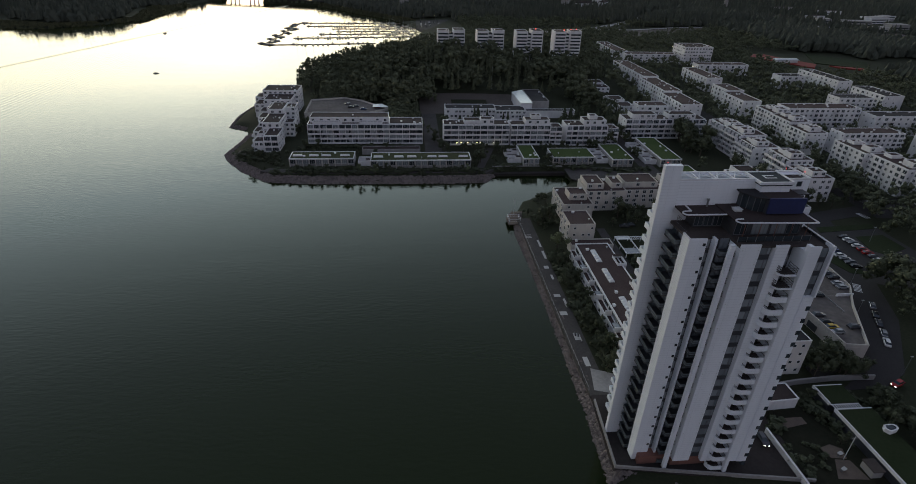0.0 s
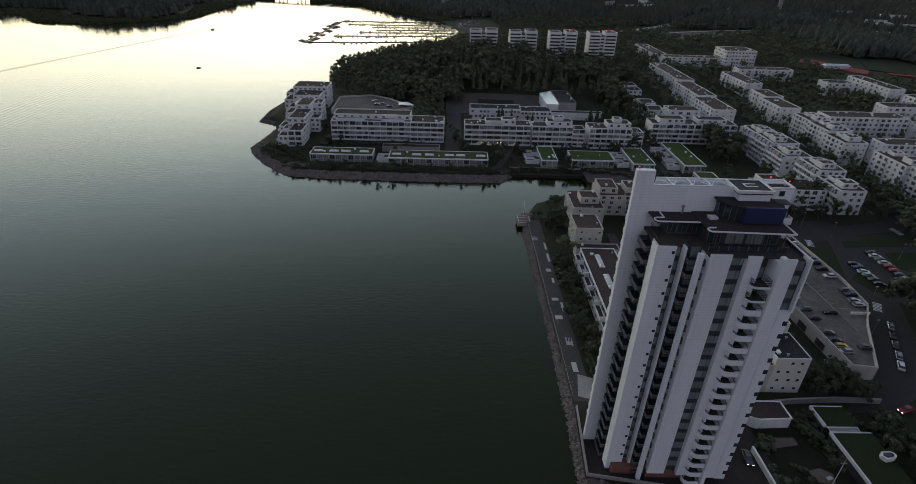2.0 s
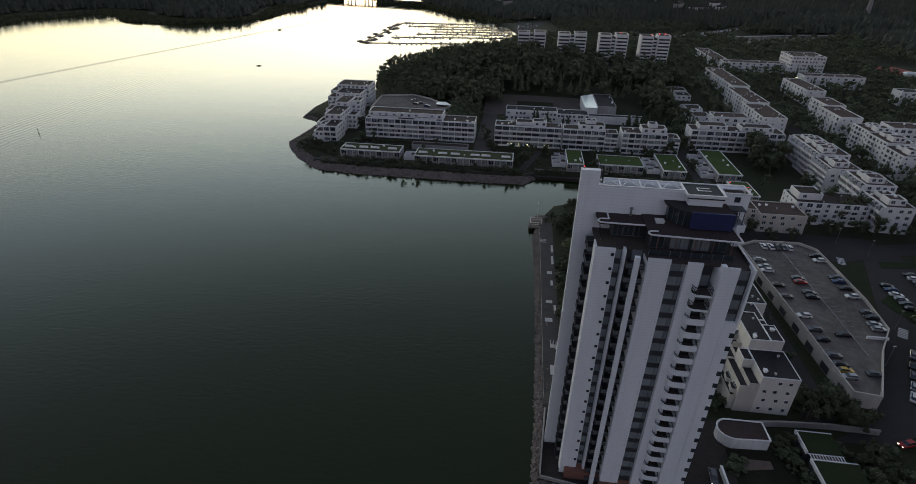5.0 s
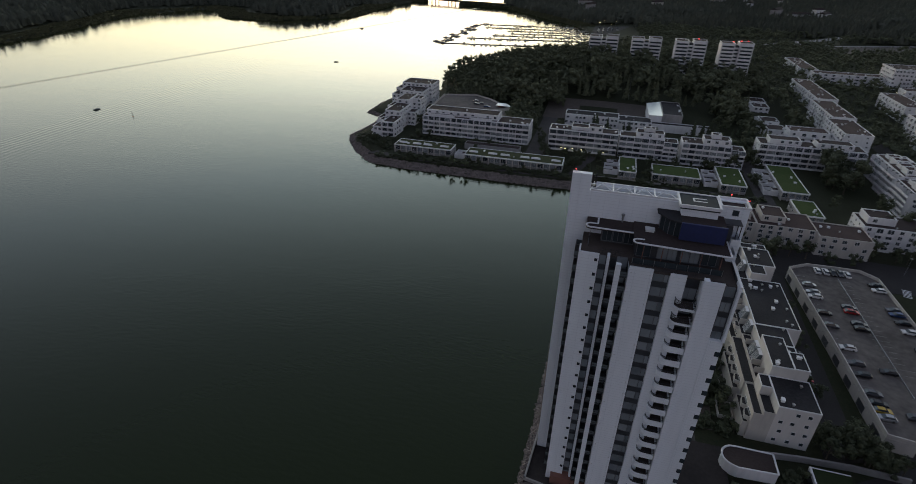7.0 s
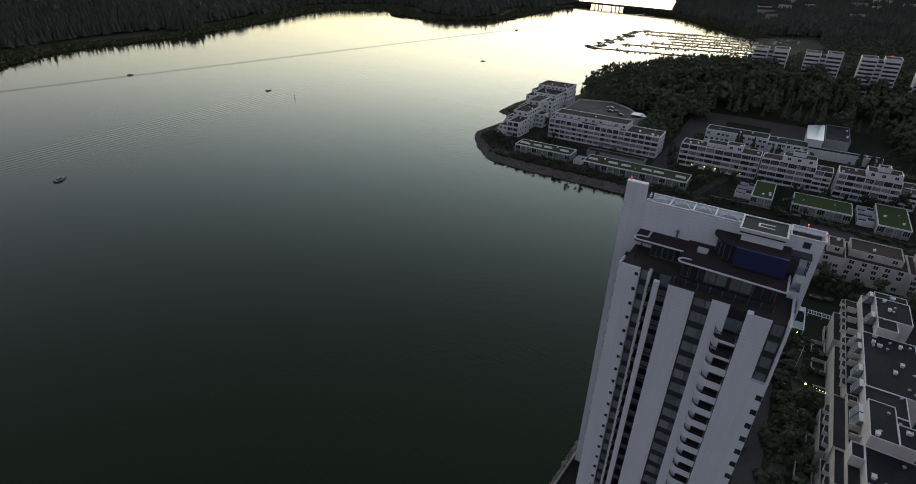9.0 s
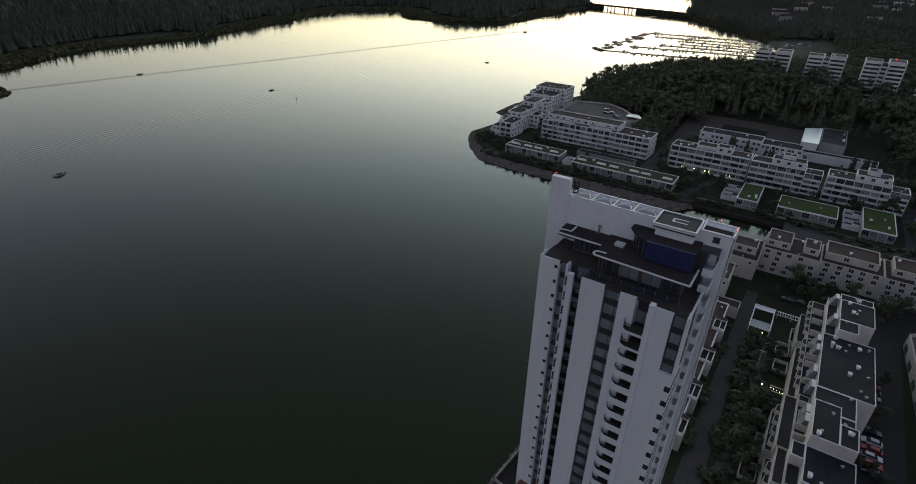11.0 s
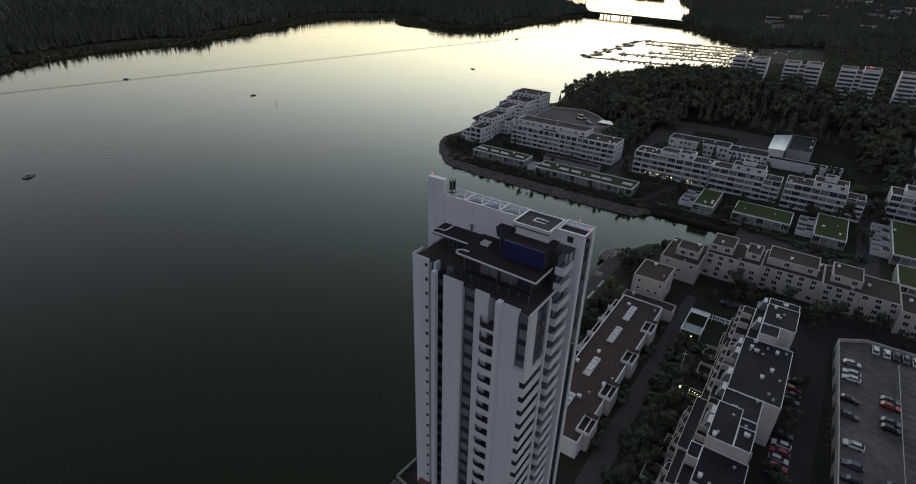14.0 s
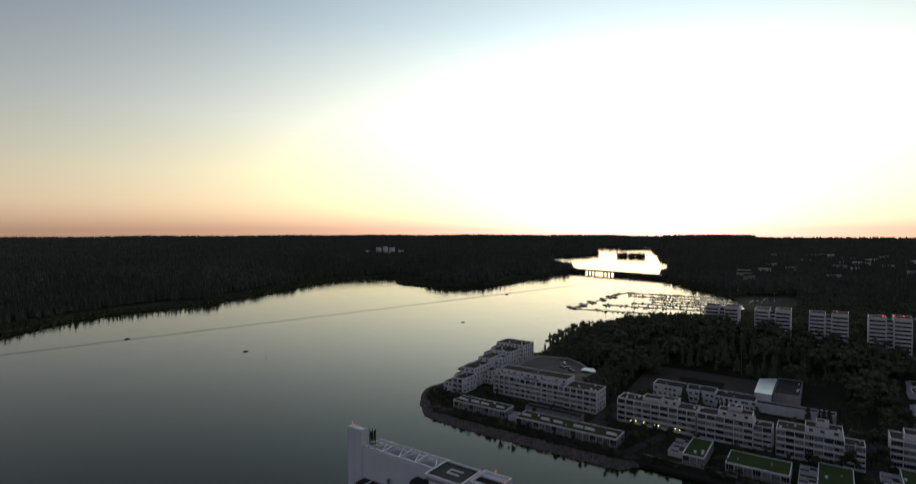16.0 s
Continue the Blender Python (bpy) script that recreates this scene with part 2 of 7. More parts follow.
HEADL = mat("lit_headlight", (0.9, 0.9, 0.85), rough=0.4, emit=(1.0, 0.9, 0.75, 8.0))

# ---------------------------------------------------------------- mesh tools


class Shape:
    """Vertices and faces gathered piece by piece."""

    def __init__(self):
        self.v, self.f, self.m = [], [], []

    def face(self, idx, k=0):
        self.f.append(idx)
        self.m.append(k)

    def box(self, x0, y0, z0, x1, y1, z1, k=0):
        b = len(self.v)
        self.v += [(x0, y0, z0), (x1, y0, z0), (x1, y1, z0), (x0, y1, z0), (x0, y0, z1), (x1, y0, z1), (x1, y1, z1), (x0, y1, z1)]
        for q in ((3, 2, 1, 0), (4, 5, 6, 7), (0, 1, 5, 4), (1, 2, 6, 5), (2, 3, 7, 6), (3, 0, 4, 7)):
            self.face([b + i for i in q], k)
        return self

    def prism(self, pts, z0, z1, k=0, top=None):
        """A polygon, counter-clockwise, drawn up from z0 to z1."""
        b, n = len(self.v), len(pts)
        self.v += [(x, y, z0) for x, y in pts] + [(x, y, z1) for x, y in (top or pts)]
        self.face(list(range(b + n - 1, b - 1, -1)), k)
        self.face(list(range(b + n, b + 2 * n)), k)
        for i in range(n):
            j = (i + 1) % n
            self.face([b + i, b + j, b + n + j, b + n + i], k)
        return self

    def bar(self, p, q, r, n=6, r2=None, k=0):
        """A round bar from p to q."""
        p, q = Vector(p), Vector(q)
        d = (q - p).normalized()
        u = d.orthogonal().normalized()
        w = d.cross(u)
        b = len(self.v)
        for c, rr in ((p, r), (q, r if r2 is None else r2)):
            for i in range(n):
                a = 2 * math.pi * i / n
                self.v.append(tuple(c + rr * (math.cos(a) * u + math.sin(a) * w)))
        for i in range(n):
            j = (i + 1) % n
            self.face([b + i, b + j, b + n + j, b + n + i], k)
        self.face(list(range(b + n - 1, b - 1, -1)), k)
        self.face(list(range(b + n, b + 2 * n)), k)
        return self

    def ring(self, x0, y0, x1, y1, z0, z1, w, k=0):
        """A rim of four butted bars round a rectangle."""
        self.box(x0, y0, z0, x1, y0 + w, z1, k).box(x0, y1 - w, z0, x1, y1, z1, k)
        return self.box(x0, y0 + w, z0, x0 + w, y1 - w, z1, k).box(x1 - w, y0 + w, z0, x1, y1 - w, z1, k)

    def mesh(self, name, *mats):
        me = bpy.data.meshes.new(name)
        me.from_pydata(self.v, [], self.f)
        for m in mats:
            me.materials.append(m)
        if len(mats) > 1:
            me.polygons.foreach_set("material_index", self.m)
        me.update()
        return me


def put(name, me, parent=None, m=None, label=""):
    """An object on a mesh, under a thing, at a pose of its own."""
    ob = new(name, me)
    if parent:
        ob.parent = parent
    if m is not None:
        ob.matrix_local = m
    if label:
        tagged(ob, label)
    return ob


def part(name, sh, material, parent, label="", m=None):
    mats = material if isinstance(material, (list, tuple)) else (material,)
    return put(name, sh.mesh(name, *mats), parent, m, label)


def thing(name, label, category, group="", m=None, kind=""):
    ob = new(name)
    ob.empty_display_size = 0.5
    if m is not None:
        ob.matrix_basis = m
    return tagged(ob, label, category, group, kind)


def structure(name, sh, material, label, category=""):
    return tagged(part(name, sh, material, None), label, category or name.split("_")[0], kind="structure")


CACHE = {}


def shared(key, make):
    if key not in CACHE:
        CACHE[key] = make()
    return CACHE[key]


# ---------------------------------------------------------------- lake, land and far hills
SHORE = [(44, 60), (44.2, 75), (44.7, 84), (45.1, 97), (45.4, 113), (45.7, 132), (45.6, 152), (45.4, 173), (44.6, 197), (47, 214), (54, 230), (68, 240),
         (82, 250), (85, 256), (83, 264), (63, 264), (45, 263), (39, 255.5), (20, 254.5), (-1, 255), (-30, 255.5), (-54, 256), (-74, 259), (-90, 274.5),
         (-101, 290), (-105.5, 300), (-103, 318), (-102, 335), (-106, 347), (-118, 354), (-119, 378), (-117, 394), (-115, 408), (-104, 421), (-92, 430), (-89, 442), (-97, 470)]
SHORE += [(-102, 529), (-100, 560), (-85, 600), (-45, 668), (0, 740), (20, 820), (0, 905), (-20, 960), (-76, 1035), (-130, 1115), (-185, 1195), (-215, 1260),
          (-205, 1330), (-225, 1430), (-292, 1683), (-322, 1824), (-381, 1942), (-432, 2115), (-484, 2331), (-613, 2698), (-711, 3012), (-948, 2979), (-927, 2806),
          (-829, 2482), (-700, 2223), (-657, 2121), (-687, 2040), (-754, 1905), (-640, 1640), (-545, 1450), (-455, 1395), (-425, 1320), (-405, 1245)]
SHORE += [(-415, 1160), (-396, 905), (-478, 800), (-582, 805), (-640, 868), (-690, 895), (-735, 790), (-690, 650), (-650, 545), (-630, 460), (-620, 390),
          (-625, 320), (-605, 255), (-565, 200), (-520, 100), (-480, 0), (-450, -100), (-430, -400), (-400, -900), (200, -900), (150, -400), (140, -50),
          (125, 30), (95, 58), (60, 66)]
POLY2 = np.array(SHORE, float)


def inland(x, y):
    """Metres from the shore: positive on land, negative on the lake."""
    best, odd = np.full(x.shape, 1e9), np.zeros(x.shape, bool)
    for (ax, ay), (bx, by) in zip(POLY2, np.roll(POLY2, -1, 0)):
        dx, dy = bx - ax, by - ay
        t = np.clip(((x - ax) * dx + (y - ay) * dy) / (dx * dx + dy * dy), 0, 1)
        best = np.minimum(best, np.hypot(x - ax - t * dx, y - ay - t * dy))
        if dy:
            cross = (ay > y) != (by > y)
            odd ^= cross & (x < dx * (y - ay) / dy + ax)
    sd = np.where(odd, -best, best)
    for cx, cy, rr in ((-466, 150, 11),):
        sd = np.maximum(sd, rr - np.hypot((x - cx) * 0.7, y - cy))
    for cx, cy, wx, wy in ((-1010, 2760, 62, 300), (-585, 2960, 42, 260)):
        sd = np.minimum(sd, (np.hypot((x - cx - 0.36 * (cy - y)) / wx, (y - cy) / wy) - 1) * wx)
    return sd


def smooth(a, b, x):
    t = np.clip((x - a) / (b - a), 0, 1)
    return t * t * (3 - 2 * t)


def height(x, y, sd):
    """The land's height: flat town by the water, a wooded hill, and far ridges that reach the horizon."""
    r = np.hypot(x - 60, y - 40)
    z = np.where(sd < 0, sd, np.minimum(sd * 0.5, 2.9))
    hill = 13 * np.exp(-(((x - 35) / 100) ** 2 + ((y - 500) / 80) ** 2)) * smooth(5, 60, sd) * smooth(335, 430, y)
    town = 5 * smooth(330, 600, y) * smooth(20, 120, sd)
    west = 14 * smooth(30, 350, sd) * (x < -380)
    far = smooth(1900, 4600, r) * 17 * smooth(10, 250, sd)
    wave = (np.sin(x / 310 + 1.3) * np.cos(y / 270) + np.sin((x + y) / 190)) * 2 * smooth(1200, 3000, r) * smooth(20, 200, sd)
    return np.clip(z, -5, None) + hill + town + west + far + wave


def build_ground():
    rings = list(np.arange(0, 460, 4.0))
    while rings[-1] < 4850:
        rings.append(rings[-1] * 1.026)
    rings, n = np.array(rings), 600
    a = np.linspace(0, 2 * math.pi, n, endpoint=False)
    x = 60 + rings[:, None] * np.cos(a)
    y = 150 + rings[:, None] * np.sin(a)
    z = height(x, y, inland(x, y))
    verts = np.stack([x, y, z], -1).reshape(-1, 3)
    i, j = np.meshgrid(np.arange(len(rings) - 1), np.arange(n), indexing="ij")
    k = (j + 1) % n
    faces = np.stack([i * n + j, (i + 1) * n + j, (i + 1) * n + k, i * n + k], -1).reshape(-1, 4)
    me = bpy.data.meshes.new("ground")
    me.from_pydata(verts.tolist(), [], faces.tolist())
    me.polygons.foreach_set("use_smooth", [True] * len(faces))
    me.materials.append(GRASS)
    return tagged(new("ground", me), "dark grass and soil of the lake's shores and hills", "ground", kind="structure")


build_ground()

WATER = bpy.data.materials.new("lake_water")
WATER.use_nodes = True
n, l = WATER.node_tree.nodes, WATER.node_tree.links
bs = n["Principled BSDF"]
bs.inputs["Base Color"].default_value = (0.0105, 0.0175, 0.0040, 1)
bs.inputs["Roughness"].default_value, bs.inputs["IOR"].default_value = 0.07, 1.33
bs.inputs["Specular Tint"].default_value = (0.95, 1.0, 0.79, 1)
geo, mp, n1, n2, mx, bp = (n.new("ShaderNode" + k) for k in ("NewGeometry", "Mapping", "TexNoise", "TexNoise", "Math", "Bump"))
mp.inputs["Rotation"].default_value, mp.inputs["Scale"].default_value = (0, 0, radians(25)), (0.45, 1.3, 1)
n1.inputs["Scale"].default_value, n2.inputs["Scale"].default_value = 0.7, 0.05
n1.inputs["Detail"].default_value, n2.inputs["Detail"].default_value = 3, 3
mx.operation = "MULTIPLY_ADD"
l.new(geo.outputs["Position"], mp.inputs["Vector"])
l.new(mp.outputs["Vector"], n1.inputs["Vector"])
l.new(mp.outputs["Vector"], n2.inputs["Vector"])
l.new(n1.outputs["Fac"], mx.inputs[0])
l.new(n2.outputs["Fac"], mx.inputs[1])
mx.inputs[2].default_value = 0.0
l.new(mx.outputs[0], bp.inputs["Height"])
bp.inputs["Strength"].default_value, bp.inputs["Distance"].default_value = 0.3, 0.25
# a long train of ripples left by a boat, running up the lake and dying out to the east
off, rim_in, fade, wave, damp = (n.new("ShaderNode" + k) for k in ("VectorMath", "MapRange", "MapRange", "Math", "Math"))
off.operation = "DOT_PRODUCT"
off.inputs[1].default_value = (0.9995, 0.031, 0)
l.new(geo.outputs["Position"], off.inputs[0])
rim_in.interpolation_type = fade.interpolation_type = "SMOOTHSTEP"
rim_in.inputs["From Min"].default_value, rim_in.inputs["From Max"].default_value = -294.5, -291.0
fade.inputs["From Min"].default_value, fade.inputs["From Max"].default_value = -291.0, -232.0
fade.inputs["To Min"].default_value, fade.inputs["To Max"].default_value = 1.0, 0.0
turn, damp2, bp2 = n.new("ShaderNodeMath"), n.new("ShaderNodeMath"), n.new("ShaderNodeBump")
turn.operation, wave.operation, damp.operation, damp2.operation = "MULTIPLY_ADD", "SINE", "MULTIPLY", "MULTIPLY"
turn.inputs[1].default_value = 2 * math.pi / 4.2
stir = n.new("ShaderNodeMath")
stir.operation = "MULTIPLY"
stir.inputs[1].default_value = 7.0
l.new(n2.outputs["Fac"], stir.inputs[0])
l.new(off.outputs["Value"], turn.inputs[0])
l.new(stir.outputs[0], turn.inputs[2])
l.new(turn.outputs[0], wave.inputs[0])
for out in (rim_in, fade):
    l.new(off.outputs["Value"], out.inputs["Value"])
l.new(rim_in.outputs["Result"], damp.inputs[0])
l.new(fade.outputs["Result"], damp.inputs[1])
l.new(damp.outputs[0], damp2.inputs[0])
l.new(wave.outputs[0], damp2.inputs[1])
l.new(damp2.outputs[0], bp2.inputs["Height"])
bp2.inputs["Strength"].default_value, bp2.inputs["Distance"].default_value = 1.0, 0.016
l.new(bp.outputs["Normal"], bp2.inputs["Normal"])
l.new(bp2.outputs["Normal"], bs.inputs["Normal"])
# the track of another boat: a narrow strip of ruffled water
off2, far_off, ruffle = (n.new("ShaderNode" + k) for k in ("VectorMath", "Math", "MapRange"))
off2.operation, far_off.operation = "DOT_PRODUCT", "ABSOLUTE"
off2.inputs[1].default_value = (0.976, -0.22, 0)
shift = n.new("ShaderNodeMath")
shift.operation = "MULTIPLY_ADD"
shift.inputs[1].default_value, shift.inputs[2].default_value = 1.0, 489.0
l.new(geo.outputs["Position"], off2.inputs[0])
l.new(off2.outputs["Value"], shift.inputs[0])
l.new(shift.outputs[0], far_off.inputs[0])
ruffle.interpolation_type = "SMOOTHSTEP"
ruffle.inputs["From Min"].default_value, ruffle.inputs["From Max"].default_value = 0.0, 8.0
ruffle.inputs["To Min"].default_value, ruffle.inputs["To Max"].default_value = 0.26, 0.07
l.new(far_off.outputs[0], ruffle.inputs["Value"])
l.new(ruffle.outputs["Result"], bs.inputs["Roughness"])
sh = Shape()
sh.v = [(60 + 4840 * math.cos(2 * math.pi * i / 96), 150 + 4840 * math.sin(2 * math.pi * i / 96), 0) for i in range(96)]
sh.face(list(range(96)))
structure("water", sh, WATER, "calm grey-green lake water reflecting the evening sky", "water")

# ---------------------------------------------------------------- houses: windows, balconies, blocks


def window_mesh(w, h, bars=1, glass=None, frame=None):
    """A frame with recessed panes, in one connected shell; out of the wall towards +y."""
    def make():
        s = Shape()
        xs = [-w / 2 - 0.07, -w / 2]
        for i in range(bars):
            c = -w / 2 + w * (i + 1) / (bars + 1)
            xs += [c - 0.035, c + 0.035]
        xs += [w / 2, w / 2 + 0.07]
        zs = [-0.07, 0, h, h + 0.07]
        n = len(xs)
        s.v = [(x, 0.08, z) for z in zs for x in xs]
        for r in range(3):
            for c in range(n - 1):
                q = [r * n + c, r * n + c + 1, (r + 1) * n + c + 1, (r + 1) * n + c]
                if r == 1 and c % 2:
                    b = len(s.v)
                    s.v += [(s.v[k][0], 0.025, s.v[k][2]) for k in q]
                    s.face([b, b + 1, b + 2, b + 3], 1)
                    for k in range(4):
                        s.face([q[k], q[(k + 1) % 4], b + (k + 1) % 4, b + k], 0)
                else:
                    s.face(q, 0)
        edge = list(range(n)) + [n * 2 - 1, n * 3 - 1] + list(range(4 * n - 1, 3 * n - 1, -1)) + [2 * n, n]
        b = len(s.v)
        s.v += [(s.v[k][0], -0.02, s.v[k][2]) for k in edge]
        m = len(edge)
        for k in range(m):
            s.face([edge[k], edge[(k + 1) % m], b + (k + 1) % m, b + k], 0)
        return s.mesh("window", frame or STEEL, glass or GLASS)
    return shared(("win", w, h, bars, glass and glass.name, frame and frame.name), make)


def twin(w, h, bars=1, glass=None):
    """A dark-framed window of the tower."""
    return window_mesh(w, h, bars, glass or TGLASS, FRAMEG)


def balcony_mesh(w, d, h, front, slab=WHITE):
    """A slab with a parapet or a railing on three sides; the wall is at y = 0 and the balcony hangs out towards +y."""
    def make():
        s = Shape().box(-w / 2, 0, -0.2, w / 2, d, 0, 0)
        if front is RAIL:
            for z in (0.5, 1.0):
                s.bar((-w / 2 + 0.04, d - 0.05, z), (w / 2 - 0.04, d - 0.05, z), 0.04, 4, k=1)
                s.bar((-w / 2 + 0.04, 0, z), (-w / 2 + 0.04, d - 0.05, z), 0.04, 4, k=1)
                s.bar((w / 2 - 0.04, 0, z), (w / 2 - 0.04, d - 0.05, z), 0.04, 4, k=1)
            s.box(-w / 2 + 0.06, d - 0.09, 0.08, w / 2 - 0.06, d - 0.06, 0.95, 2)
            for x in (-w / 2 + 0.05, w / 2 - 0.08):
                s.box(x, 0.05, 0.08, x + 0.03, d - 0.1, 0.95, 2)
        else:
            u = w / 2
            s.prism([(u, 0), (u, d), (-u, d), (-u, 0), (-u + 0.12, 0), (-u + 0.12, d - 0.12), (u - 0.12, d - 0.12), (u - 0.12, 0)], 0, h, k=1)
        return s.mesh("balcony", slab, front, BALG)
    return shared(("bal", w, d, h, front.name, slab.name), make)


def glazing_mesh(w, d, h, half):
    """Sliding panes above a parapet, over one half or the whole width: one frame with the panes in it."""
    def make():
        x0, x1 = {1: (-w / 2 + 0.1, 0.0), 2: (-w / 2 + 0.1, w / 2 - 0.1), 3: (0.0, w / 2 - 0.1)}[half]
        k = max(1, round((x1 - x0) / 1.1))
        s = Shape().box(x0, d - 0.08, h, x1, d - 0.05, 2.6, 1)
        for i in range(k + 1):
            c = x0 + (x1 - x0) * i / k
            s.box(c - 0.03, d - 0.1, h, c + 0.03, d - 0.02, 2.6)
        return s.mesh("glazing", STEEL, PANE)
    return shared(("glaz", w, d, h, half), make)


def hang_balcony(house, m, w, d, wall, glazed):
    ob = put("balcony", balcony_mesh(w, d, 0.95, wall, wall), house, m)
    if glazed:
        put("glazing", glazing_mesh(w, d, 0.95, glazed), ob, None, "pale sliding panes above the parapet")


def side(x0, y0, x1, y1, which):
    """Left end, turn and length of one side of a rectangle, seen from outside."""
    return {"s": ((x0, y0), 180, x1 - x0), "n": ((x1, y1), 0, x1 - x0), "w": ((x0, y1), 90, y1 - y0), "e": ((x1, y0), -90, y1 - y0)}[which]


def on_side(x0, y0, x1, y1, which, along, z, out=0.0):
    """The pose of a piece on a side: its +y points outwards."""
    if which == "s":
        return pose(x0 + along, y0 - out, z, 0, 0, 180)
    if which == "n":
        return pose(x1 - along, y1 + out, z, 0, 0, 0)
    if which == "w":
        return pose(x0 - out, y1 - along, z, 0, 0, 90)
    return pose(x1 + out, y0 + along, z, 0, 0, -90)


rng = random.Random(7)


def facade(house, x0, y0, x1, y1, z0, floors, fh, which, style, bay=4.0, wall=WHITE):
    ln = (x1 - x0) if which in "sn" else (y1 - y0)
    nb = max(1, round(ln / bay))
    bw = ln / nb
    for j in range(floors):
        z = z0 + j * fh
        for i in range(nb):
            c = (i + 0.5) * bw
            if style == "windows":
                if rng.random() < 0.88:
                    put("window", window_mesh(1.5, 1.35), house, on_side(x0, y0, x1, y1, which, c + rng.choice((-0.4, 0, 0.4)), z + 0.95))
            elif style == "small":
                if rng.random() < 0.7:
                    put("window", window_mesh(0.9, 0.9, 0), house, on_side(x0, y0, x1, y1, which, c + rng.choice((-0.5, 0, 0.5)), z + 1.1))
            elif style == "mixed":
                # columns of windows beside columns of white balconies
                if i % 4 in (1, 2):
                    put("window", window_mesh(2.2, 2.1, 1, None, STEEL), house, on_side(x0, y0, x1, y1, which, c, z + 0.3))
                    hang_balcony(house, on_side(x0, y0, x1, y1, which, c, z + 0.05), round(bw - 0.1, 2), 1.1, wall, 0)
                else:
                    put("window", window_mesh(1.4, 1.35), house, on_side(x0, y0, x1, y1, which, c, z + 0.95))
            else:
                put("window", window_mesh(round(bw * 0.92, 1), 2.4, 3, BLIND if rng.random() < 0.15 else None, STEEL if rng.random() < 0.75 else CLAD), house, on_side(x0, y0, x1, y1, which, c, z + 0.2))
                hang_balcony(house, on_side(x0, y0, x1, y1, which, c, z + 0.05), round(bw - 0.17, 2), 1.9, wall, rng.choice((0, 0, 0, 0, 1, 2, 3)))
    if style == "loggia":
        for i in range(nb + 1):
            a = min(max(i * bw, 0.12), ln - 0.12)
            s = shared(("pier", floors, fh, wall.name), lambda: Shape().box(-0.08, 0, 0, 0.08, 1.8, floors * fh).mesh("pier", wall))
            put("pier", s, house, on_side(x0, y0, x1, y1, which, a, z0))


def vents(house, x0, y0, x1, y1, z, count, seed):
    r = random.Random(seed)
    for _ in range(count):
        x, y = r.uniform(x0 + 1, x1 - 1), r.uniform(y0 + 1, y1 - 1)
        if r.random() < 0.5:
            s = Shape().bar((0, 0, 0), (0, 0, 0.55), 0.22, 8).bar((0, 0, 0.55), (0, 0, 0.75), 0.4, 8, 0.3)
            me = shared("vent_round", lambda: s.mesh("vent", GALV))
        else:
            s = Shape().box(-0.5, -0.35, 0, 0.5, 0.35, 0.6).box(-0.6, -0.45, 0.6, 0.6, 0.45, 0.72)
            me = shared("vent_box", lambda: s.mesh("vent", STEEL))
        put("vent", me, house, pose(x, y, z, 0, 0, r.choice((0, 90))))


def mass(house, x0, y0, x1, y1, z0, z1, wall=WHITE, roof=BITUM, rim=0.45, seed=0, nv=None):
    """One body of a house with its roof sheet, parapet and roof vents."""
    part("wall", Shape().box(x0, y0, z0, x1, y1, z1), wall, house)
    part("roof", Shape().box(x0 + 0.3, y0 + 0.3, z1, x1 - 0.3, y1 - 0.3, z1 + 0.08), roof, house)
    part("parapet", Shape().ring(x0, y0, x1, y1, z1, z1 + rim, 0.3), STEEL if wall is WHITE else wall, house)
    vents(house, x0, y0, x1, y1, z1 + 0.08, max(2, int((x1 - x0) * (y1 - y0) / 55)) if nv is None else nv, seed + int(x0 * 7 + y0))


def block(label, x0, y0, x1, y1, zr, floors, styles, zg=3.0, wall=WHITE, roof=BITUM, tops=(), group="white apartment blocks", name="apartment_block", bay=4.0, rot=0.0):
    """A flat-roofed house; styles gives the treatment of each side; tops are smaller storeys set back on the roof."""
    cx, cy = (x0 + x1) / 2, (y0 + y1) / 2
    house = thing(name, label, "apartment building", group, pose(cx, cy, 0, 0, 0, rot))
    x0, x1, y0, y1 = x0 - cx, x1 - cx, y0 - cy, y1 - cy
    bx0, by0, bx1, by1 = x0, y0, x1, y1
    d = 2.0
    for k, st in styles.items():
        if st == "loggia":
            bx0, bx1 = bx0 + d * (k == "w"), bx1 - d * (k == "e")
            by0, by1 = by0 + d * (k == "s"), by1 - d * (k == "n")
    mass(house, bx0, by0, bx1, by1, zg - 1.5, zr, wall, roof, seed=int(cx))
    fh = (zr - zg) / floors
    for k, st in styles.items():
        facade(house, bx0, by0, bx1, by1, zg, floors, fh, k, st, bay, wall)
    for a0, b0, a1, b1, h in tops:
        mass(house, a0 - cx, b0 - cy, a1 - cx, b1 - cy, zr, zr + h, wall, roof, nv=1)
        if h > 2:
            facade(house, a0 - cx, b0 - cy, a1 - cx, b1 - cy, zr, 1, h, "s", "windows", 4.5, wall)
    return house


# ---------------------------------------------------------------- the tower by the shore
ZG, FH, NF = 3.4, 2.92, 20
tower = thing("apartment_tower", "tall white tiled apartment tower with dark window strips", "apartment tower")


def tpart(name, sh, material, label="", parent=None):
    return part(name, sh, material, parent or tower, label)


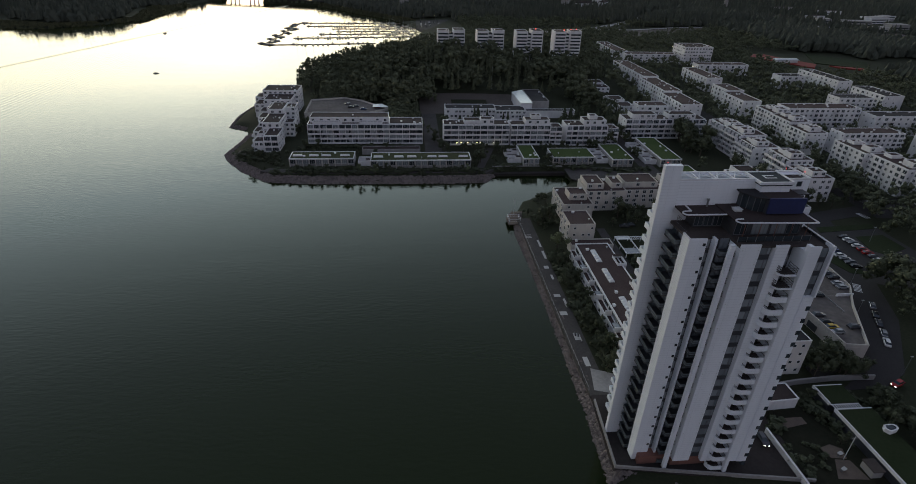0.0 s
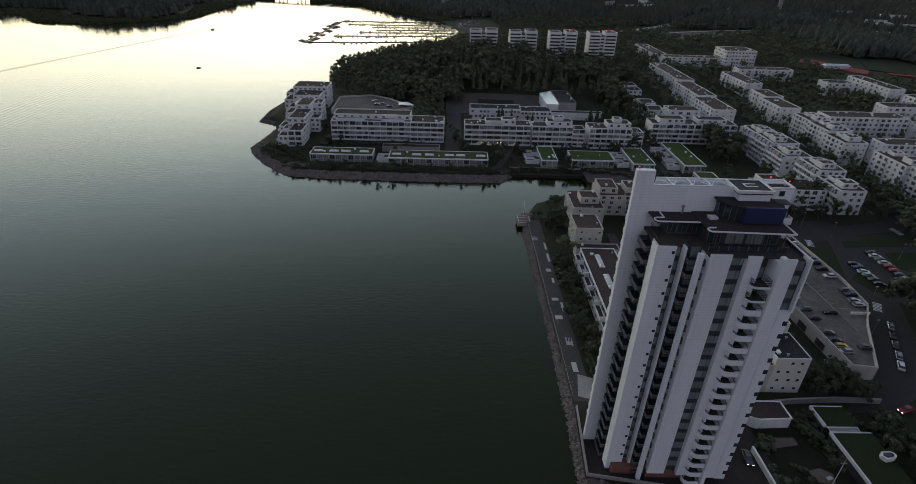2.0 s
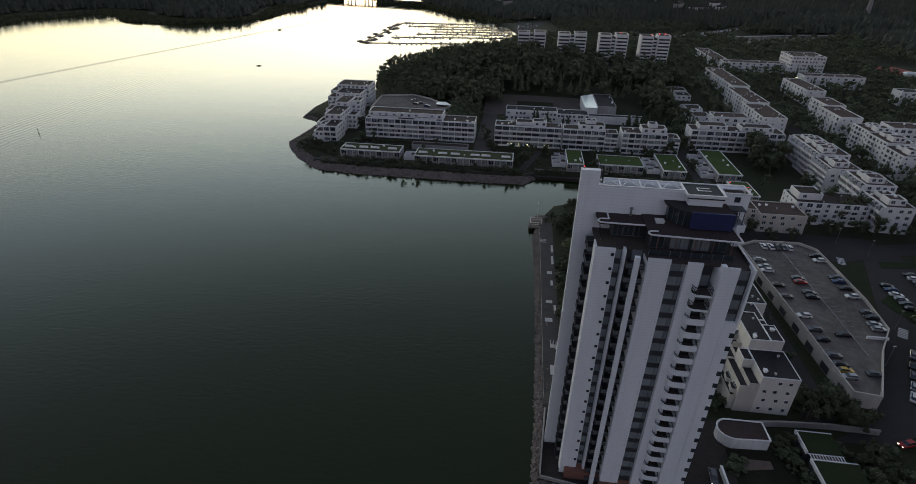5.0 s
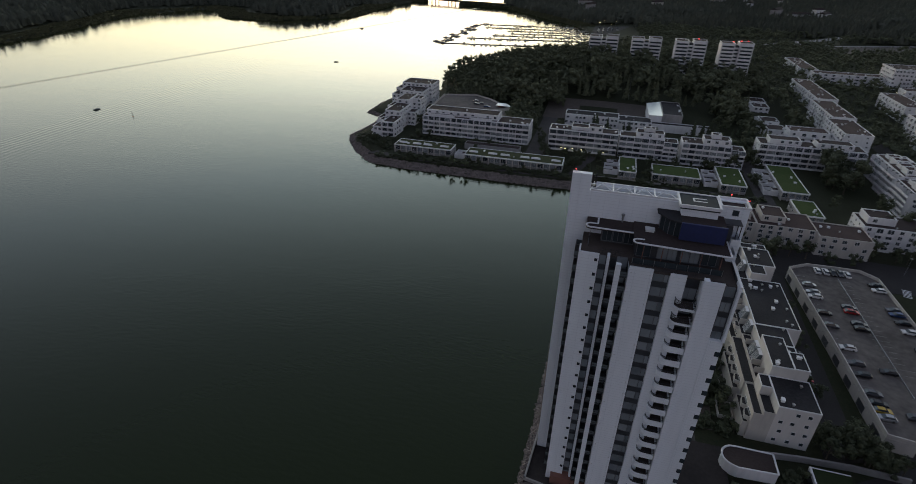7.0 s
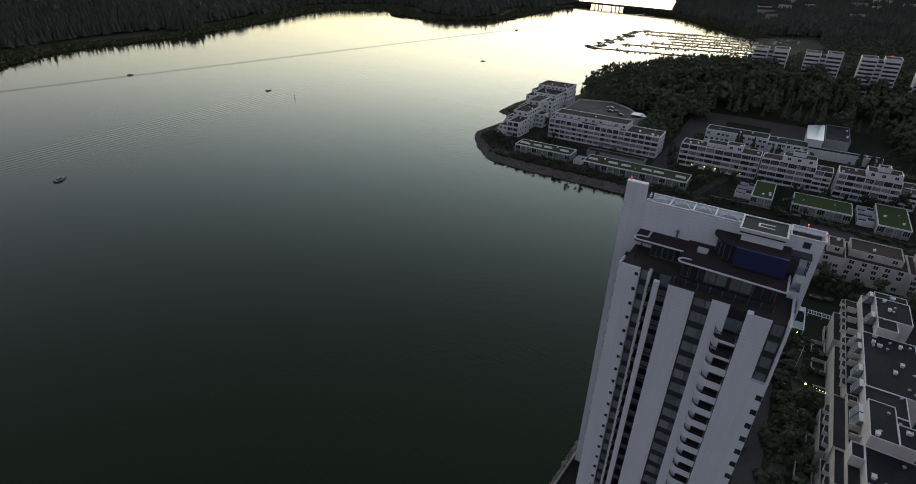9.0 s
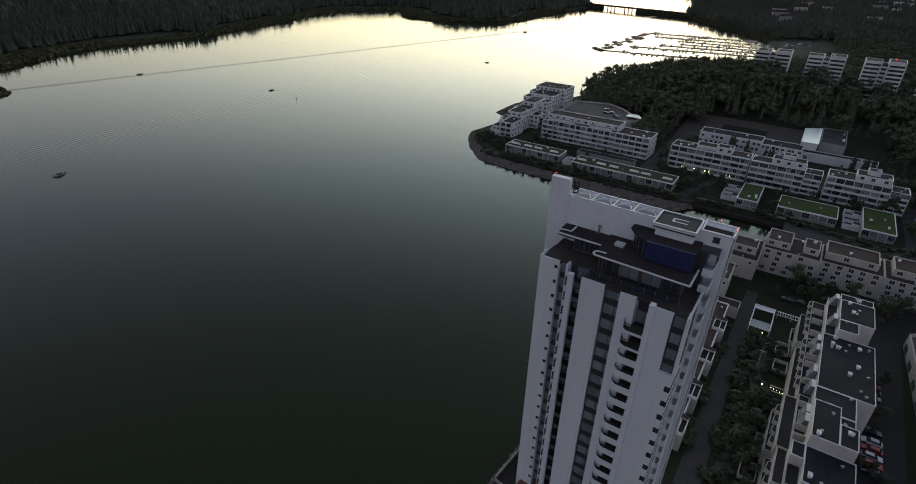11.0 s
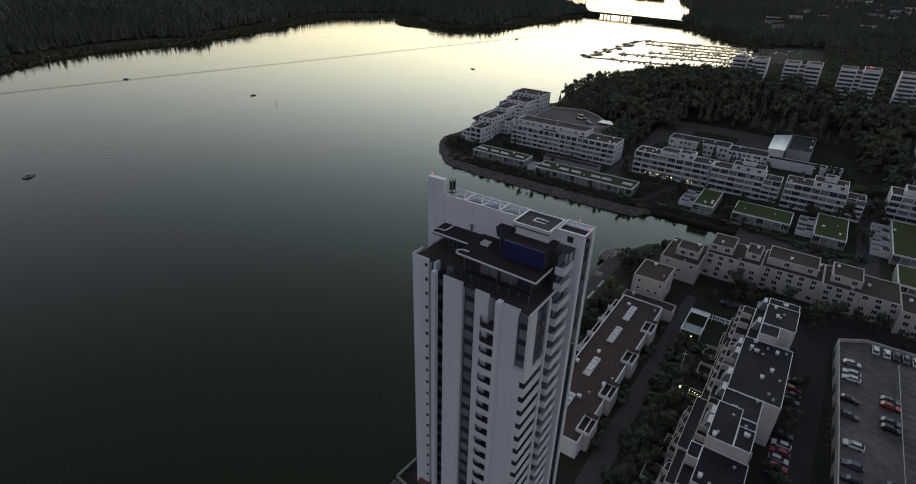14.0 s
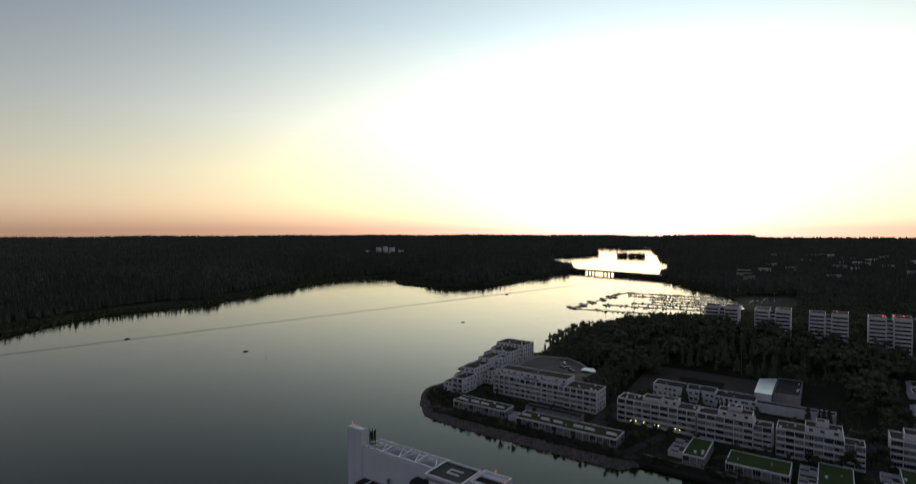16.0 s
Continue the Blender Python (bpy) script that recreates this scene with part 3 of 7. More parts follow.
tpart("core", Shape().box(51.4, 79.2, ZG - 3, 75.0, 87.0, 61.2), CLAD, "dark cladded core")
tpart("plinth", Shape().box(51.0, 77.0, ZG - 3, 72.6, 79.2, 5.6).box(58.5, 76.2, ZG - 3, 72.6, 77.0, 5.6), BRICK, "red brick plinth")


def panel(x0, y0, x1, z0, deep=79.2, side=False):
    """A tiled front panel whose top stands up as a thin parapet before the terrace."""
    s = Shape().box(x0, y0, z0, x1, deep, 61.2).box(x0, y0, 61.2, x1, y0 + 0.3, 62)
    if side:
        s.box(x0, y0 + 0.3, 61.2, x0 + 0.3, deep + 1.6, 62).box(x0, deep, z0, x0 + 1.4, deep + 1.6, 61.2)
    return tpart("wall_panel", s, TILE)


panel(50.0, 78.2, 53.5, ZG, side=True)
panel(58.5, 75.6, 62.3, 5.2)
panel(64.9, 75.2, 67.4, 5.2)
panel(70.5, 74.4, 73.0, 5.6)
tpart("wall_panel", Shape().box(73.0, 74.2, 5.6, 75.2, 79.8, 51.2), TILE)
tpart("wall_panel", Shape().box(74.9, 74.0, 51.2, 75.3, 76.2, 62.0), TILE)
tpart("pillar", Shape().box(69.7, 73.3, 3.4, 70.5, 74.4, 62.7).box(69.9, 74.4, 3.4, 70.5, 79.2, 61.2), TILE)
tpart("pillar", Shape().box(54.85, 77.9, 3.4, 55.3, 79.2, 62), TILE)
tpart("pillar", Shape().box(56.3, 75.2, 3.4, 57.15, 76.0, 62.15), TILE)
tpart("window_strip", Shape().box(62.3, 76.3, 5.2, 64.9, 79.2, 61.1), CLAD)
tpart("window_strip", Shape().box(67.4, 77.4, 3.4, 69.9, 79.2, 61.1), CLAD)
tpart("window_strip", Shape().box(73.0, 74.9, 51.2, 74.9, 79.8, 61.1), CLAD)
tpart("window_strip", Shape().box(74.9, 76.2, 51.2, 75.15, 79.8, 61.7), CLAD)
tpart("pillar", Shape().box(75.0, 79.8, 3.4, 75.5, 80.4, 61.8), TILE)
for i in range(NF):
    for x in (58.9, 61.9):
        put("wall_light", shared("wlight", lambda: Shape().bar((0, 0.02, 0), (0, -0.08, 0), 0.11, 8).mesh("wall_light", POLY)), tower, pose(x if i % 2 else 61.9, 75.6, ZG + 2.0 + i * FH)) if (i % 2 or x > 60) else None

# slab and fin
slab_wall = tpart("slab_wall", Shape().box(50.3, 86.9, ZG - 2, 76.7, 88.0, 69.7), TILE, "white tiled slab wall rising above the roof")
tpart("slab_wall", Shape().box(50.3, 90.0, ZG - 2, 76.9, 91.2, 69.7), TILE)
tpart("slab_core", Shape().box(50.3, 88.0, ZG - 2, 76.3, 90.0, 68.4), CLAD)
tpart("fin", Shape().box(46.9, 86.6, ZG - 2, 50.3, 87.7, 72.9), TILE, "tall white tiled fin at the water side")
tpart("north_wing", Shape().box(50.3, 91.2, ZG - 2, 73.5, 95.0, 61.5), TILE, "white north wing behind the slab")
for i in range(NF):
    put("balcony", balcony_mesh(2.6, 0.9, 0.95, TILE, TILE), tower, pose(50.3, 93.6, ZG + 0.3 + i * FH, 0, 0, 90))

# truss on the slab
truss = Shape()
for y in (87.1, 90.8):
    truss.box(50.4, y - 0.1, 69.7, 65.6, y + 0.15, 70.05)
xs = [50.6, 54.3, 58.0, 61.4, 65.4]
for a in xs:
    truss.box(a - 0.12, 87.25, 69.75, a + 0.12, 90.7, 70.0)
for a, b in zip(xs, xs[1:]):
    mid = (a + b) / 2
    truss.bar((a, 87.25, 69.85), (mid, 90.7, 69.85), 0.09, 5).bar((mid, 90.7, 69.85), (b, 87.25, 69.85), 0.09, 5)
    truss.bar((a, 89.2, 69.85), (b, 89.2, 69.85), 0.06, 4).bar((a, 90.0, 69.85), (b, 90.0, 69.85), 0.06, 4)
tpart("roof_truss", truss, STEEL, "white steel roof truss")
tpart("roof_pad_box", Shape().box(65.9, 85.2, 67.4, 71.7, 86.9, 69.3), TILE, "white tiled box under the sign panel")
pad = tpart("sign_panel", Shape().box(65.5, 85.0, 69.3, 71.8, 90.4, 70.0), SIGN, "dark grey sign panel with a white rim")
tpart("sign_rim", Shape().ring(65.3, 84.8, 72.0, 90.6, 69.6, 70.15, 0.28), STEEL, parent=pad)
tpart("sign_mark", Shape().box(67.7, 87.2, 70.0, 70.0, 87.45, 70.03).box(67.7, 88.4, 70.0, 70.0, 88.65, 70.03).box(67.7, 87.45, 70.0, 67.95, 88.4, 70.03), STEEL, "white mark", pad)
tpart("roof_end", Shape().box(72.0, 88.0, 68.4, 76.3, 90.0, 69.5), BITUM)
tpart("roof_rim", Shape().ring(72.1, 86.9, 76.9, 91.2, 69.7, 70.05, 0.25), STEEL)
for x, y, z in ((74.2, 91.0, 70.05), (76.7, 89.0, 70.05), (47.4, 87.2, 72.9)):
    tpart("beacon", Shape().bar((x, y, z), (x, y, z + 0.4), 0.04, 5, k=0).bar((x, y, z + 0.4), (x, y, z + 0.55), 0.08, 8, k=1), (GALV, LAMPR), "lit red beacon")
put("window", window_mesh(0.9, 0.9, 0, None, FRAMEG), tower, pose(74.6, 86.9, 68.45, 0, 0, 180))
ant = Shape().box(50.4, 88.3, 70, 51.2, 89.1, 70.2)
for dx, dy in ((0, 0), (0.7, 0), (0, 0.7), (0.7, 0.7)):
    ant.bar((50.45 + dx, 88.35 + dy, 69.9), (50.45 + dx, 88.35 + dy, 72.6), 0.07, 5)
ant.box(50.5, 88.4, 70.6, 50.75, 88.7, 72.2).box(50.9, 88.8, 70.6, 51.1, 89.0, 72.2)
tpart("antenna_rack", ant, RAIL, "dark antenna rack")

# roof terrace and penthouse
tpart("terrace", Shape().box(50.3, 79.2, 61.2, 75.0, 86.9, 61.5).box(50.3, 78.5, 61.2, 53.5, 79.2, 61.5).box(58.5, 75.9, 61.2, 74.9, 79.2, 61.5).box(73.0, 75.2, 61.15, 74.9, 75.9, 61.48), DECK, "brown roof terrace deck")
tpart("terrace_cap", Shape().box(75.0, 74.0, 62.0, 75.35, 82.6, 62.15), STEEL)
tpart("east_parapet", Shape().box(75.0, 76.2, 61.2, 75.25, 82.6, 62.0), CLAD)
tpart("terrace_cap", Shape().box(50.0, 78.1, 62.0, 50.3, 80.9, 62.1), STEEL)


def rounded(x0, y0, x1, y1, r, left=True):
    """A plate whose front-left corner is drawn round, counter-clockwise."""
    pts = [(x0 + r - r * math.sin(a), y0 + r - r * math.cos(a)) for a in (math.pi / 2 * i / 6 for i in range(6, -1, -1))]
    return pts + [(x1, y0), (x1, y1), (x0, y1)]


pent = tpart("penthouse", Shape().box(53.4, 84.0, 61.5, 59.2, 86.9, 64.4).box(59.2, 80.2, 61.5, 72.6, 86.9, 64.6), CLAD, "dark glazed penthouse")
roofl = tpart("canopy_roof", Shape().prism(rounded(50.6, 82.5, 60.0, 86.9, 0.7), 64.4, 64.7), BITUM, "brown flat penthouse roof", pent)
roofr = tpart("canopy_roof", Shape().prism(rounded(58.7, 78.6, 73.7, 86.9, 0.6), 64.7, 64.95), BITUM, "", pent)
rim = Shape()
pts = [(60.0, 82.5)] + [(51.4 - 0.8 * math.sin(a), 83.35 - 0.8 * math.cos(a)) for a in (math.pi * i / 10 for i in range(11))] + [(52.6, 84.2), (52.6, 86.5)]
for p, q in zip(pts, pts[1:]):
    rim.bar((*p, 64.75), (*q, 64.75), 0.16, 6)
pts = [(73.7, 83.4), (73.7, 77.9)] + [(59.4 - 0.75 * math.sin(a), 79.2 - 0.75 * math.cos(a)) for a in (math.pi * i / 10 for i in range(11))] + [(60.4, 80.0)]
for p, q in zip(pts, pts[1:]):
    rim.bar((*p, 65.0), (*q, 65.0), 0.16, 6)
tpart("canopy_rim", rim, STEEL, "white rounded canopy rim", pent)
for i in range(5):
    put("post", shared("post", lambda: Shape().bar((0, 0, 0), (0, 0, 3.2), 0.07, 6).mesh("post", BRICK)), tower, pose(60.4 + 3.05 * i, 78.9, 61.5))
for x, w, pane in ((60.6, 2.2, GLASS), (63.6, 1.5, BLIND), (65.2, 1.3, TGLASS), (67.2, 1.3, BLIND), (68.7, 1.3, BLIND), (70.9, 2.4, GLASS)):
    put("window", twin(w, 2.3, 1, pane), tower, pose(x, 80.2, 61.8, 0, 0, 180))
tpart("glass_balustrade", Shape().box(58.9, 77.75, 61.5, 72.9, 77.8, 62.5), GLASS, "dark glass balustrade of the roof terrace")
for i in range(9):
    put("baluster", shared("gpost", lambda: Shape().box(-0.04, -0.04, 0, 0.04, 0.04, 1.1).mesh("baluster", GALV)), tower, pose(58.9 + 1.75 * i, 77.7, 61.5))
for i in range(3):
    put("window", twin(1.6, 2.3, 1, GLASS), tower, pose(54.4 + 1.9 * i, 84.0, 61.8, 0, 0, 180))
tpart("roof_house", Shape().box(65.9, 81.9, 64.95, 72.9, 86.9, 67.9), CLAD)
tpart("blue_wall", Shape().box(65.8, 81.5, 65.2, 72.9, 81.9, 68.25), BLUE, "deep blue panel wall")
tpart("roof", Shape().box(65.9, 81.9, 67.9, 72.9, 86.9, 68.0), BITUM)
wedge = Shape().prism([(65.9, 86.9), (62.9, 86.9), (62.9, 85.6), (64.2, 83.6), (65.9, 82.9)], 64.95, 67.8)
tpart("glass_bay", wedge, GLASS, "glazed bay on the roof")
tpart("bay_roof", Shape().prism([(65.9, 86.9), (62.2, 86.9), (62.2, 85.2), (63.8, 82.9), (65.9, 82.0)], 67.8, 68.05), BITUD, "pointed black roof of the bay")
for x, y in ((62.9, 85.6), (63.55, 84.6), (64.2, 83.6), (65.1, 83.2)):
    tpart("mullion", Shape().box(x - 0.05, y - 0.05, 64.95, x + 0.05, y + 0.05, 67.8), FRAMEG)
# balconies stacked beside the penthouse, under a dark frame
tpart("loggia_back", Shape().box(72.9, 84.2, 61.5, 74.2, 86.9, 67.6), CLAD, "dark back wall of the top loggias")
for z in (61.6, 64.5):
    put("balcony", balcony_mesh(3.6, 1.5, 1.15, TILE, TILE), tower, pose(74.2, 85.0, z, 0, 0, -90), "white balcony")
    put("window", twin(2.6, 1.9, 2), tower, pose(74.2, 85.5, z + 0.5, 0, 0, -90))
tpart("loggia_frame", Shape().box(73.0, 84.6, 67.6, 75.7, 86.9, 67.75), CLAD)
for y in (84.7, 86.7):
    tpart("loggia_post", Shape().box(75.5, y - 0.06, 64.4, 75.62, y + 0.06, 67.6), RAIL)
tpart("roof_hatch", Shape().box(60.6, 83.2, 64.9, 62.0, 84.4, 65.3).box(60.5, 83.1, 65.3, 62.1, 84.5, 65.42), POLY, "pale roof hatch")
tpart("vent_pipe", Shape().bar((56.7, 86.3, 64.7), (56.7, 86.3, 66.0), 0.18, 8).bar((56.7, 86.3, 66.0), (56.7, 86.3, 66.3), 0.3, 8), GALV)
for x0, y0, x1, y1 in ((58.5, 76.0, 70.0, 76.0), (53.5, 79.0, 57.0, 79.0), (51.5, 81.5, 51.5, 86.5)):
    tfence = Shape()
    for z in (61.9, 62.35, 62.75):
        tfence.bar((x0, y0, z), (x1, y1, z), 0.03, 4)
    for i in range(9):
        a = i / 8
        tfence.bar((x0 + (x1 - x0) * a, y0 + (y1 - y0) * a, 61.5), (x0 + (x1 - x0) * a, y0 + (y1 - y0) * a, 62.75), 0.03, 4)
    tpart("terrace_railing", tfence, RAIL, "dark terrace railing")


def curved_balcony(open_front):
    """White parapet with a round left end, or a bare railing; wall at y = 0, out towards +y."""
    s = Shape()
    w, d, r = 3.3, 2.6, 1.2
    arc = [math.pi / 2 * i / 7 for i in range(8)]
    out = [(w, 0), (w, d)] + [(r - r * math.sin(a), d - r + r * math.cos(a)) for a in arc] + [(0, 0.9)]
    inn = [(w - 0.1, 0), (w - 0.1, d - 0.12)] + [(r - (r - 0.12) * math.sin(a), d - r + (r - 0.12) * math.cos(a)) for a in arc] + [(0.12, 0.9)]
    s.prism(out + [(0.9, 0.9), (0.9, 0)], -0.45, -0.1)
    s.prism([(x * 0.96 + 0.06, y * 0.95 + 0.02) for x, y in inn + [(0.95, 0.9), (0.95, 0)]], -0.1, -0.06, k=2)
    if not open_front:
        for i in range(len(out) - 1):
            s.prism([out[i], out[i + 1], inn[i + 1], inn[i]], -0.1, 0.8)
    for z in (1.22,) if not open_front else (0.35, 0.75, 1.22):
        for p, q in zip(inn, inn[1:]):
            s.bar((*p, z), (*q, z), 0.045, 5, k=1)
    for p in inn:
        s.bar((*p, -0.1 if open_front else 0.8), (*p, 1.22), 0.035, 4, k=1)
    return s.mesh("balcony", TILE, RAIL, DECK)


curved, bare = curved_balcony(False), curved_balcony(True)
for i in range(NF):
    z = ZG + i * FH
    if i < 19:
        # curved balconies of the front, mirrored so that the round end looks to the lake
        put("balcony", curved if i < 17 else bare, tower, pose(66.3, 76.4, z + 0.7) @ Matrix.Diagonal((1, -1, 1, 1)), "white rounded balcony with a dark rail")
        put("window", twin(2.2, 2.1, 1, BLIND if i % 3 == 2 else None), tower, pose(68.6, 77.4, z + 0.5, 0, 0, 180))
    if i > 0:
        put("window", twin(1.5, 1.65, 0, BLIND if (i * 7) % 3 == 0 else None), tower, pose(63.3, 76.3, z + 0.8, 0, 0, 180))
        put("window", twin(0.55, 1.65, 0), tower, pose(64.5, 76.3, z + 0.8, 0, 0, 180))
    put("window", window_mesh(0.38, 0.42, 0, None, RAIL), tower, pose(53.05, 78.2, z + 1.7, 0, 0, 180))
    put("window", twin(1.0, 1.7, 0, BLIND if i % 6 == 1 else None), tower, pose(54.15, 79.2, z + 0.75, 0, 0, 180))
    put("window", twin(1.6, 2.1, 1, BLIND if i % 3 == 1 else None), tower, pose(57.4, 79.2, z + 0.5, 0, 0, 180))
    put("balcony", balcony_mesh(3.0, 2.6, 1.0, RAIL, CLAD), tower, pose(56.9, 79.2, z + 0.3, 0, 0, 180), "dark narrow balcony with a metal railing")
    put("balcony", balcony_mesh(4.4, 2.2, 1.0, RAIL, CLAD), tower, pose(51.4, 83.6, z + 0.3, 0, 0, 90), "dark balcony with a metal railing")
    put("window", twin(2.6, 2.1, 2, BLIND if i % 2 == 1 else None), tower, pose(51.4, 83.3, z + 0.5, 0, 0, 90))
    put("window", twin(0.9, 2.1, 0), tower, pose(51.4, 85.8, z + 0.5, 0, 0, 90))
    # east side
    put("balcony", balcony_mesh(4.6, 1.1, 1.1, TILE, TILE), tower, pose(75.0, 83.8, z + 0.2, 0, 0, -90), "white balcony")
    put("window", twin(2.4, 2.1, 2), tower, pose(75.0, 83.6, z + 0.5, 0, 0, -90))
    if z < 50:
        tpart("ribbon_window", Shape().box(74.4, 74.14, z + 0.9, 75.26, 79.8, z + 1.9), GLASS)
    else:
        put("window", twin(0.9, 1.5, 1), tower, pose(75.15, 77.2, z + 0.8, 0, 0, -90))
        put("window", twin(0.9, 1.5, 1), tower, pose(75.15, 79.0, z + 0.8, 0, 0, -90))
        put("window", twin(1.3, 1.7, 1), tower, pose(73.95, 74.9, z + 0.8, 0, 0, 180))
tpart("slab_end_glass", Shape().box(76.3, 88.1, ZG, 76.75, 89.9, 68.4), GLASS)

# ---------------------------------------------------------------- houses south of the inlet
low = thing("low_terrace_house", "long single-storey house with a brown flat roof and domed skylights", "row house")
mass(low, 63.0, 105, 76, 173, 1.5, 7.8, WHITE, BITUR, nv=10)
mass(low, 60.9, 110, 63.0, 172, 1.5, 5.6, WHITE, BITUR, nv=0)
for i, y in enumerate((113, 121.5, 130, 139, 147.5, 156, 164.5)):
    part("terrace_divider", Shape().box(60.7, y, 5.6, 63.0, y + 0.25, 7.7), WHITE, low)
    if i % 2:
        part("pale_awning", Shape().prism([(61.0, y + 0.4), (62.9, y + 0.4), (62.9, y + 3.2), (61.0, y + 3.2)], 6.9, 7.05), BLIND, low)
mass(low, 62, 174, 79, 179, 1.5, 6.5, CREAM, BITUR, nv=1)
for y in (108.5, 122.5, 139.0, 156.3):
    part("terrace_wall", Shape().box(76.02, y, 1.5, 77.4, y + 6.0, 7.7), CREAM, low)
    part("terrace_deck", Shape().box(74.2, y + 0.2, 7.89, 77.2, y + 5.8, 7.93), BITUM, low)
    part("parapet", Shape().ring(74.0, y, 77.4, y + 6.0, 7.93, 8.9, 0.22), WHITE, low, "white terrace parapet")
    part("canopy", Shape().box(74.1, y + 5.2, 8.9, 77.3, y + 6.6, 9.05), BITUM, low)
facade(low, 60.9, 112, 63.0, 172, 2.6, 1, 2.7, "w", "windows", 4.2)
for i in range(14):
    put("window", window_mesh(3.6, 1.6, 2, BLIND if i % 3 == 0 else None, CLAD), low, pose(63.0, 114.5 + 4.2 * i, 5.8, 0, 0, 90))
for y0 in (112.0, 129.0, 146.5, 160.0):
    for i in range(5):
        put("skylight", shared("dome", lambda: Shape().prism([(-1, -0.75), (1, -0.75), (1, 0.75), (-1, 0.75)], 0, 0.3).prism([(-1, -0.75), (1, -0.75), (1, 0.75), (-1, 0.75)], 0.3, 0.75, top=[(-0.5, -0.35), (0.5, -0.35), (0.5, 0.35), (-0.5, 0.35)]).mesh("skylight", POLY)), low, pose(68.3, y0 + 1.75 * i, 7.9))

house = block("cream two-storey house with a brown flat roof", 62.8, 181.4, 73.4, 194.4, 11.8, 3, {"s": "small", "e": "small", "w": "windows"}, wall=CREAM, roof=BITUR, group="", name="corner_house")
block("beige stepped terrace block with brown flat roofs", 66, 203, 79.5, 222, 10.5, 3, {"s": "small", "e": "small", "w": "windows"}, wall=CREAM, roof=BITUR, group="beige terrace blocks", tops=((70, 208, 78, 216, 2.6),))
block("beige stepped terrace block with brown flat roofs", 79.5, 213, 98, 228, 12.2, 4, {"s": "windows", "e": "small"}, wall=CREAM, roof=BITUR, group="beige terrace blocks", tops=((80, 216, 88, 227, 2.4), (92, 217, 97, 226, 2.2)))
block("beige stepped terrace block with brown flat roofs", 98, 215.5, 117, 231, 11.5, 4, {"s": "windows"}, wall=CREAM, roof=BITUR, group="beige terrace blocks", tops=((99, 219, 115, 230, 2.4),))
block("beige stepped terrace block with brown flat roofs", 117, 215, 139, 231, 11.5, 4, {"s": "windows"}, wall=CREAM, roof=BITUR, group="beige terrace blocks", tops=((119, 219, 128, 230, 2.4),))
block("beige stepped terrace block with brown flat roofs", 139, 212, 158, 226, 11.0, 3, {"s": "windows"}, wall=CREAM, roof=BITUR, group="beige terrace blocks")
block("white stepped terrace block with balconies", 158, 224, 188.6, 238, 12.4, 4, {"s": "mixed", "w": "small"}, group="beige terrace blocks", tops=((160, 228, 170, 237, 2.6),))

rb = thing("stepped_apartment_block", "white stepped apartment block with black roofs and glazed terraces", "apartment building")


def flat_roof(house, x0, y0, x1, y1, z0, z1, wall, count, seed):
    """A body with a black roof sheet inside a thin pale rim."""
    part("wall", Shape().box(x0, y0, z0, x1, y1, z1), wall, house)
    part("roof", Shape().box(x0 + 0.16, y0 + 0.16, z1, x1 - 0.16, y1 - 0.16, z1 + 0.06), BITUD, house)
    part("parapet", Shape().ring(x0, y0, x1, y1, z1, z1 + 0.28, 0.16), STEEL if wall is RBW else CREAM, house)
    vents(house, x0, y0, x1, y1, z1 + 0.06, count, seed)


flat_roof(rb, 100.7, 136.1, 112.6, 161.4, 1.5, 15.4, RBW, 13, 1)
flat_roof(rb, 100.5, 127.6, 108.9, 136.1, 1.5, 15.4, RBW, 3, 2)
flat_roof(rb, 105.4, 122.0, 108.9, 127.6, 1.5, 15.38, RBW, 1, 3)
flat_roof(rb, 100.2, 114.8, 105.4, 127.58, 1.5, 17.8, RBW, 3, 4)
flat_roof(rb, 105.4, 115.0, 108.8, 121.98, 1.5, 17.78, RBW, 2, 5)
flat_roof(rb, 100.2, 103.8, 109.3, 114.8, 1.5, 14.7, RBW, 3, 6)
flat_roof(rb, 97.7, 110.2, 100.2, 114.8, 1.5, 14.68, RBW, 0, 7)
flat_roof(rb, 103.6, 161.4, 108.2, 167.2, 1.5, 17.8, RBW, 1, 8)
flat_roof(rb, 103.6, 167.2, 111.9, 179.2, 1.5, 17.8, RBW, 4, 9)
flat_roof(rb, 103.6, 179.2, 111.7, 183.4, 1.5, 17.4, RBW, 2, 10)
flat_roof(rb, 101.0, 161.4, 103.6, 183.4, 1.5, 14.9, RBW, 0, 11)
flat_roof(rb, 108.2, 161.4, 111.9, 167.2, 1.5, 12.0, RBW, 0, 12)
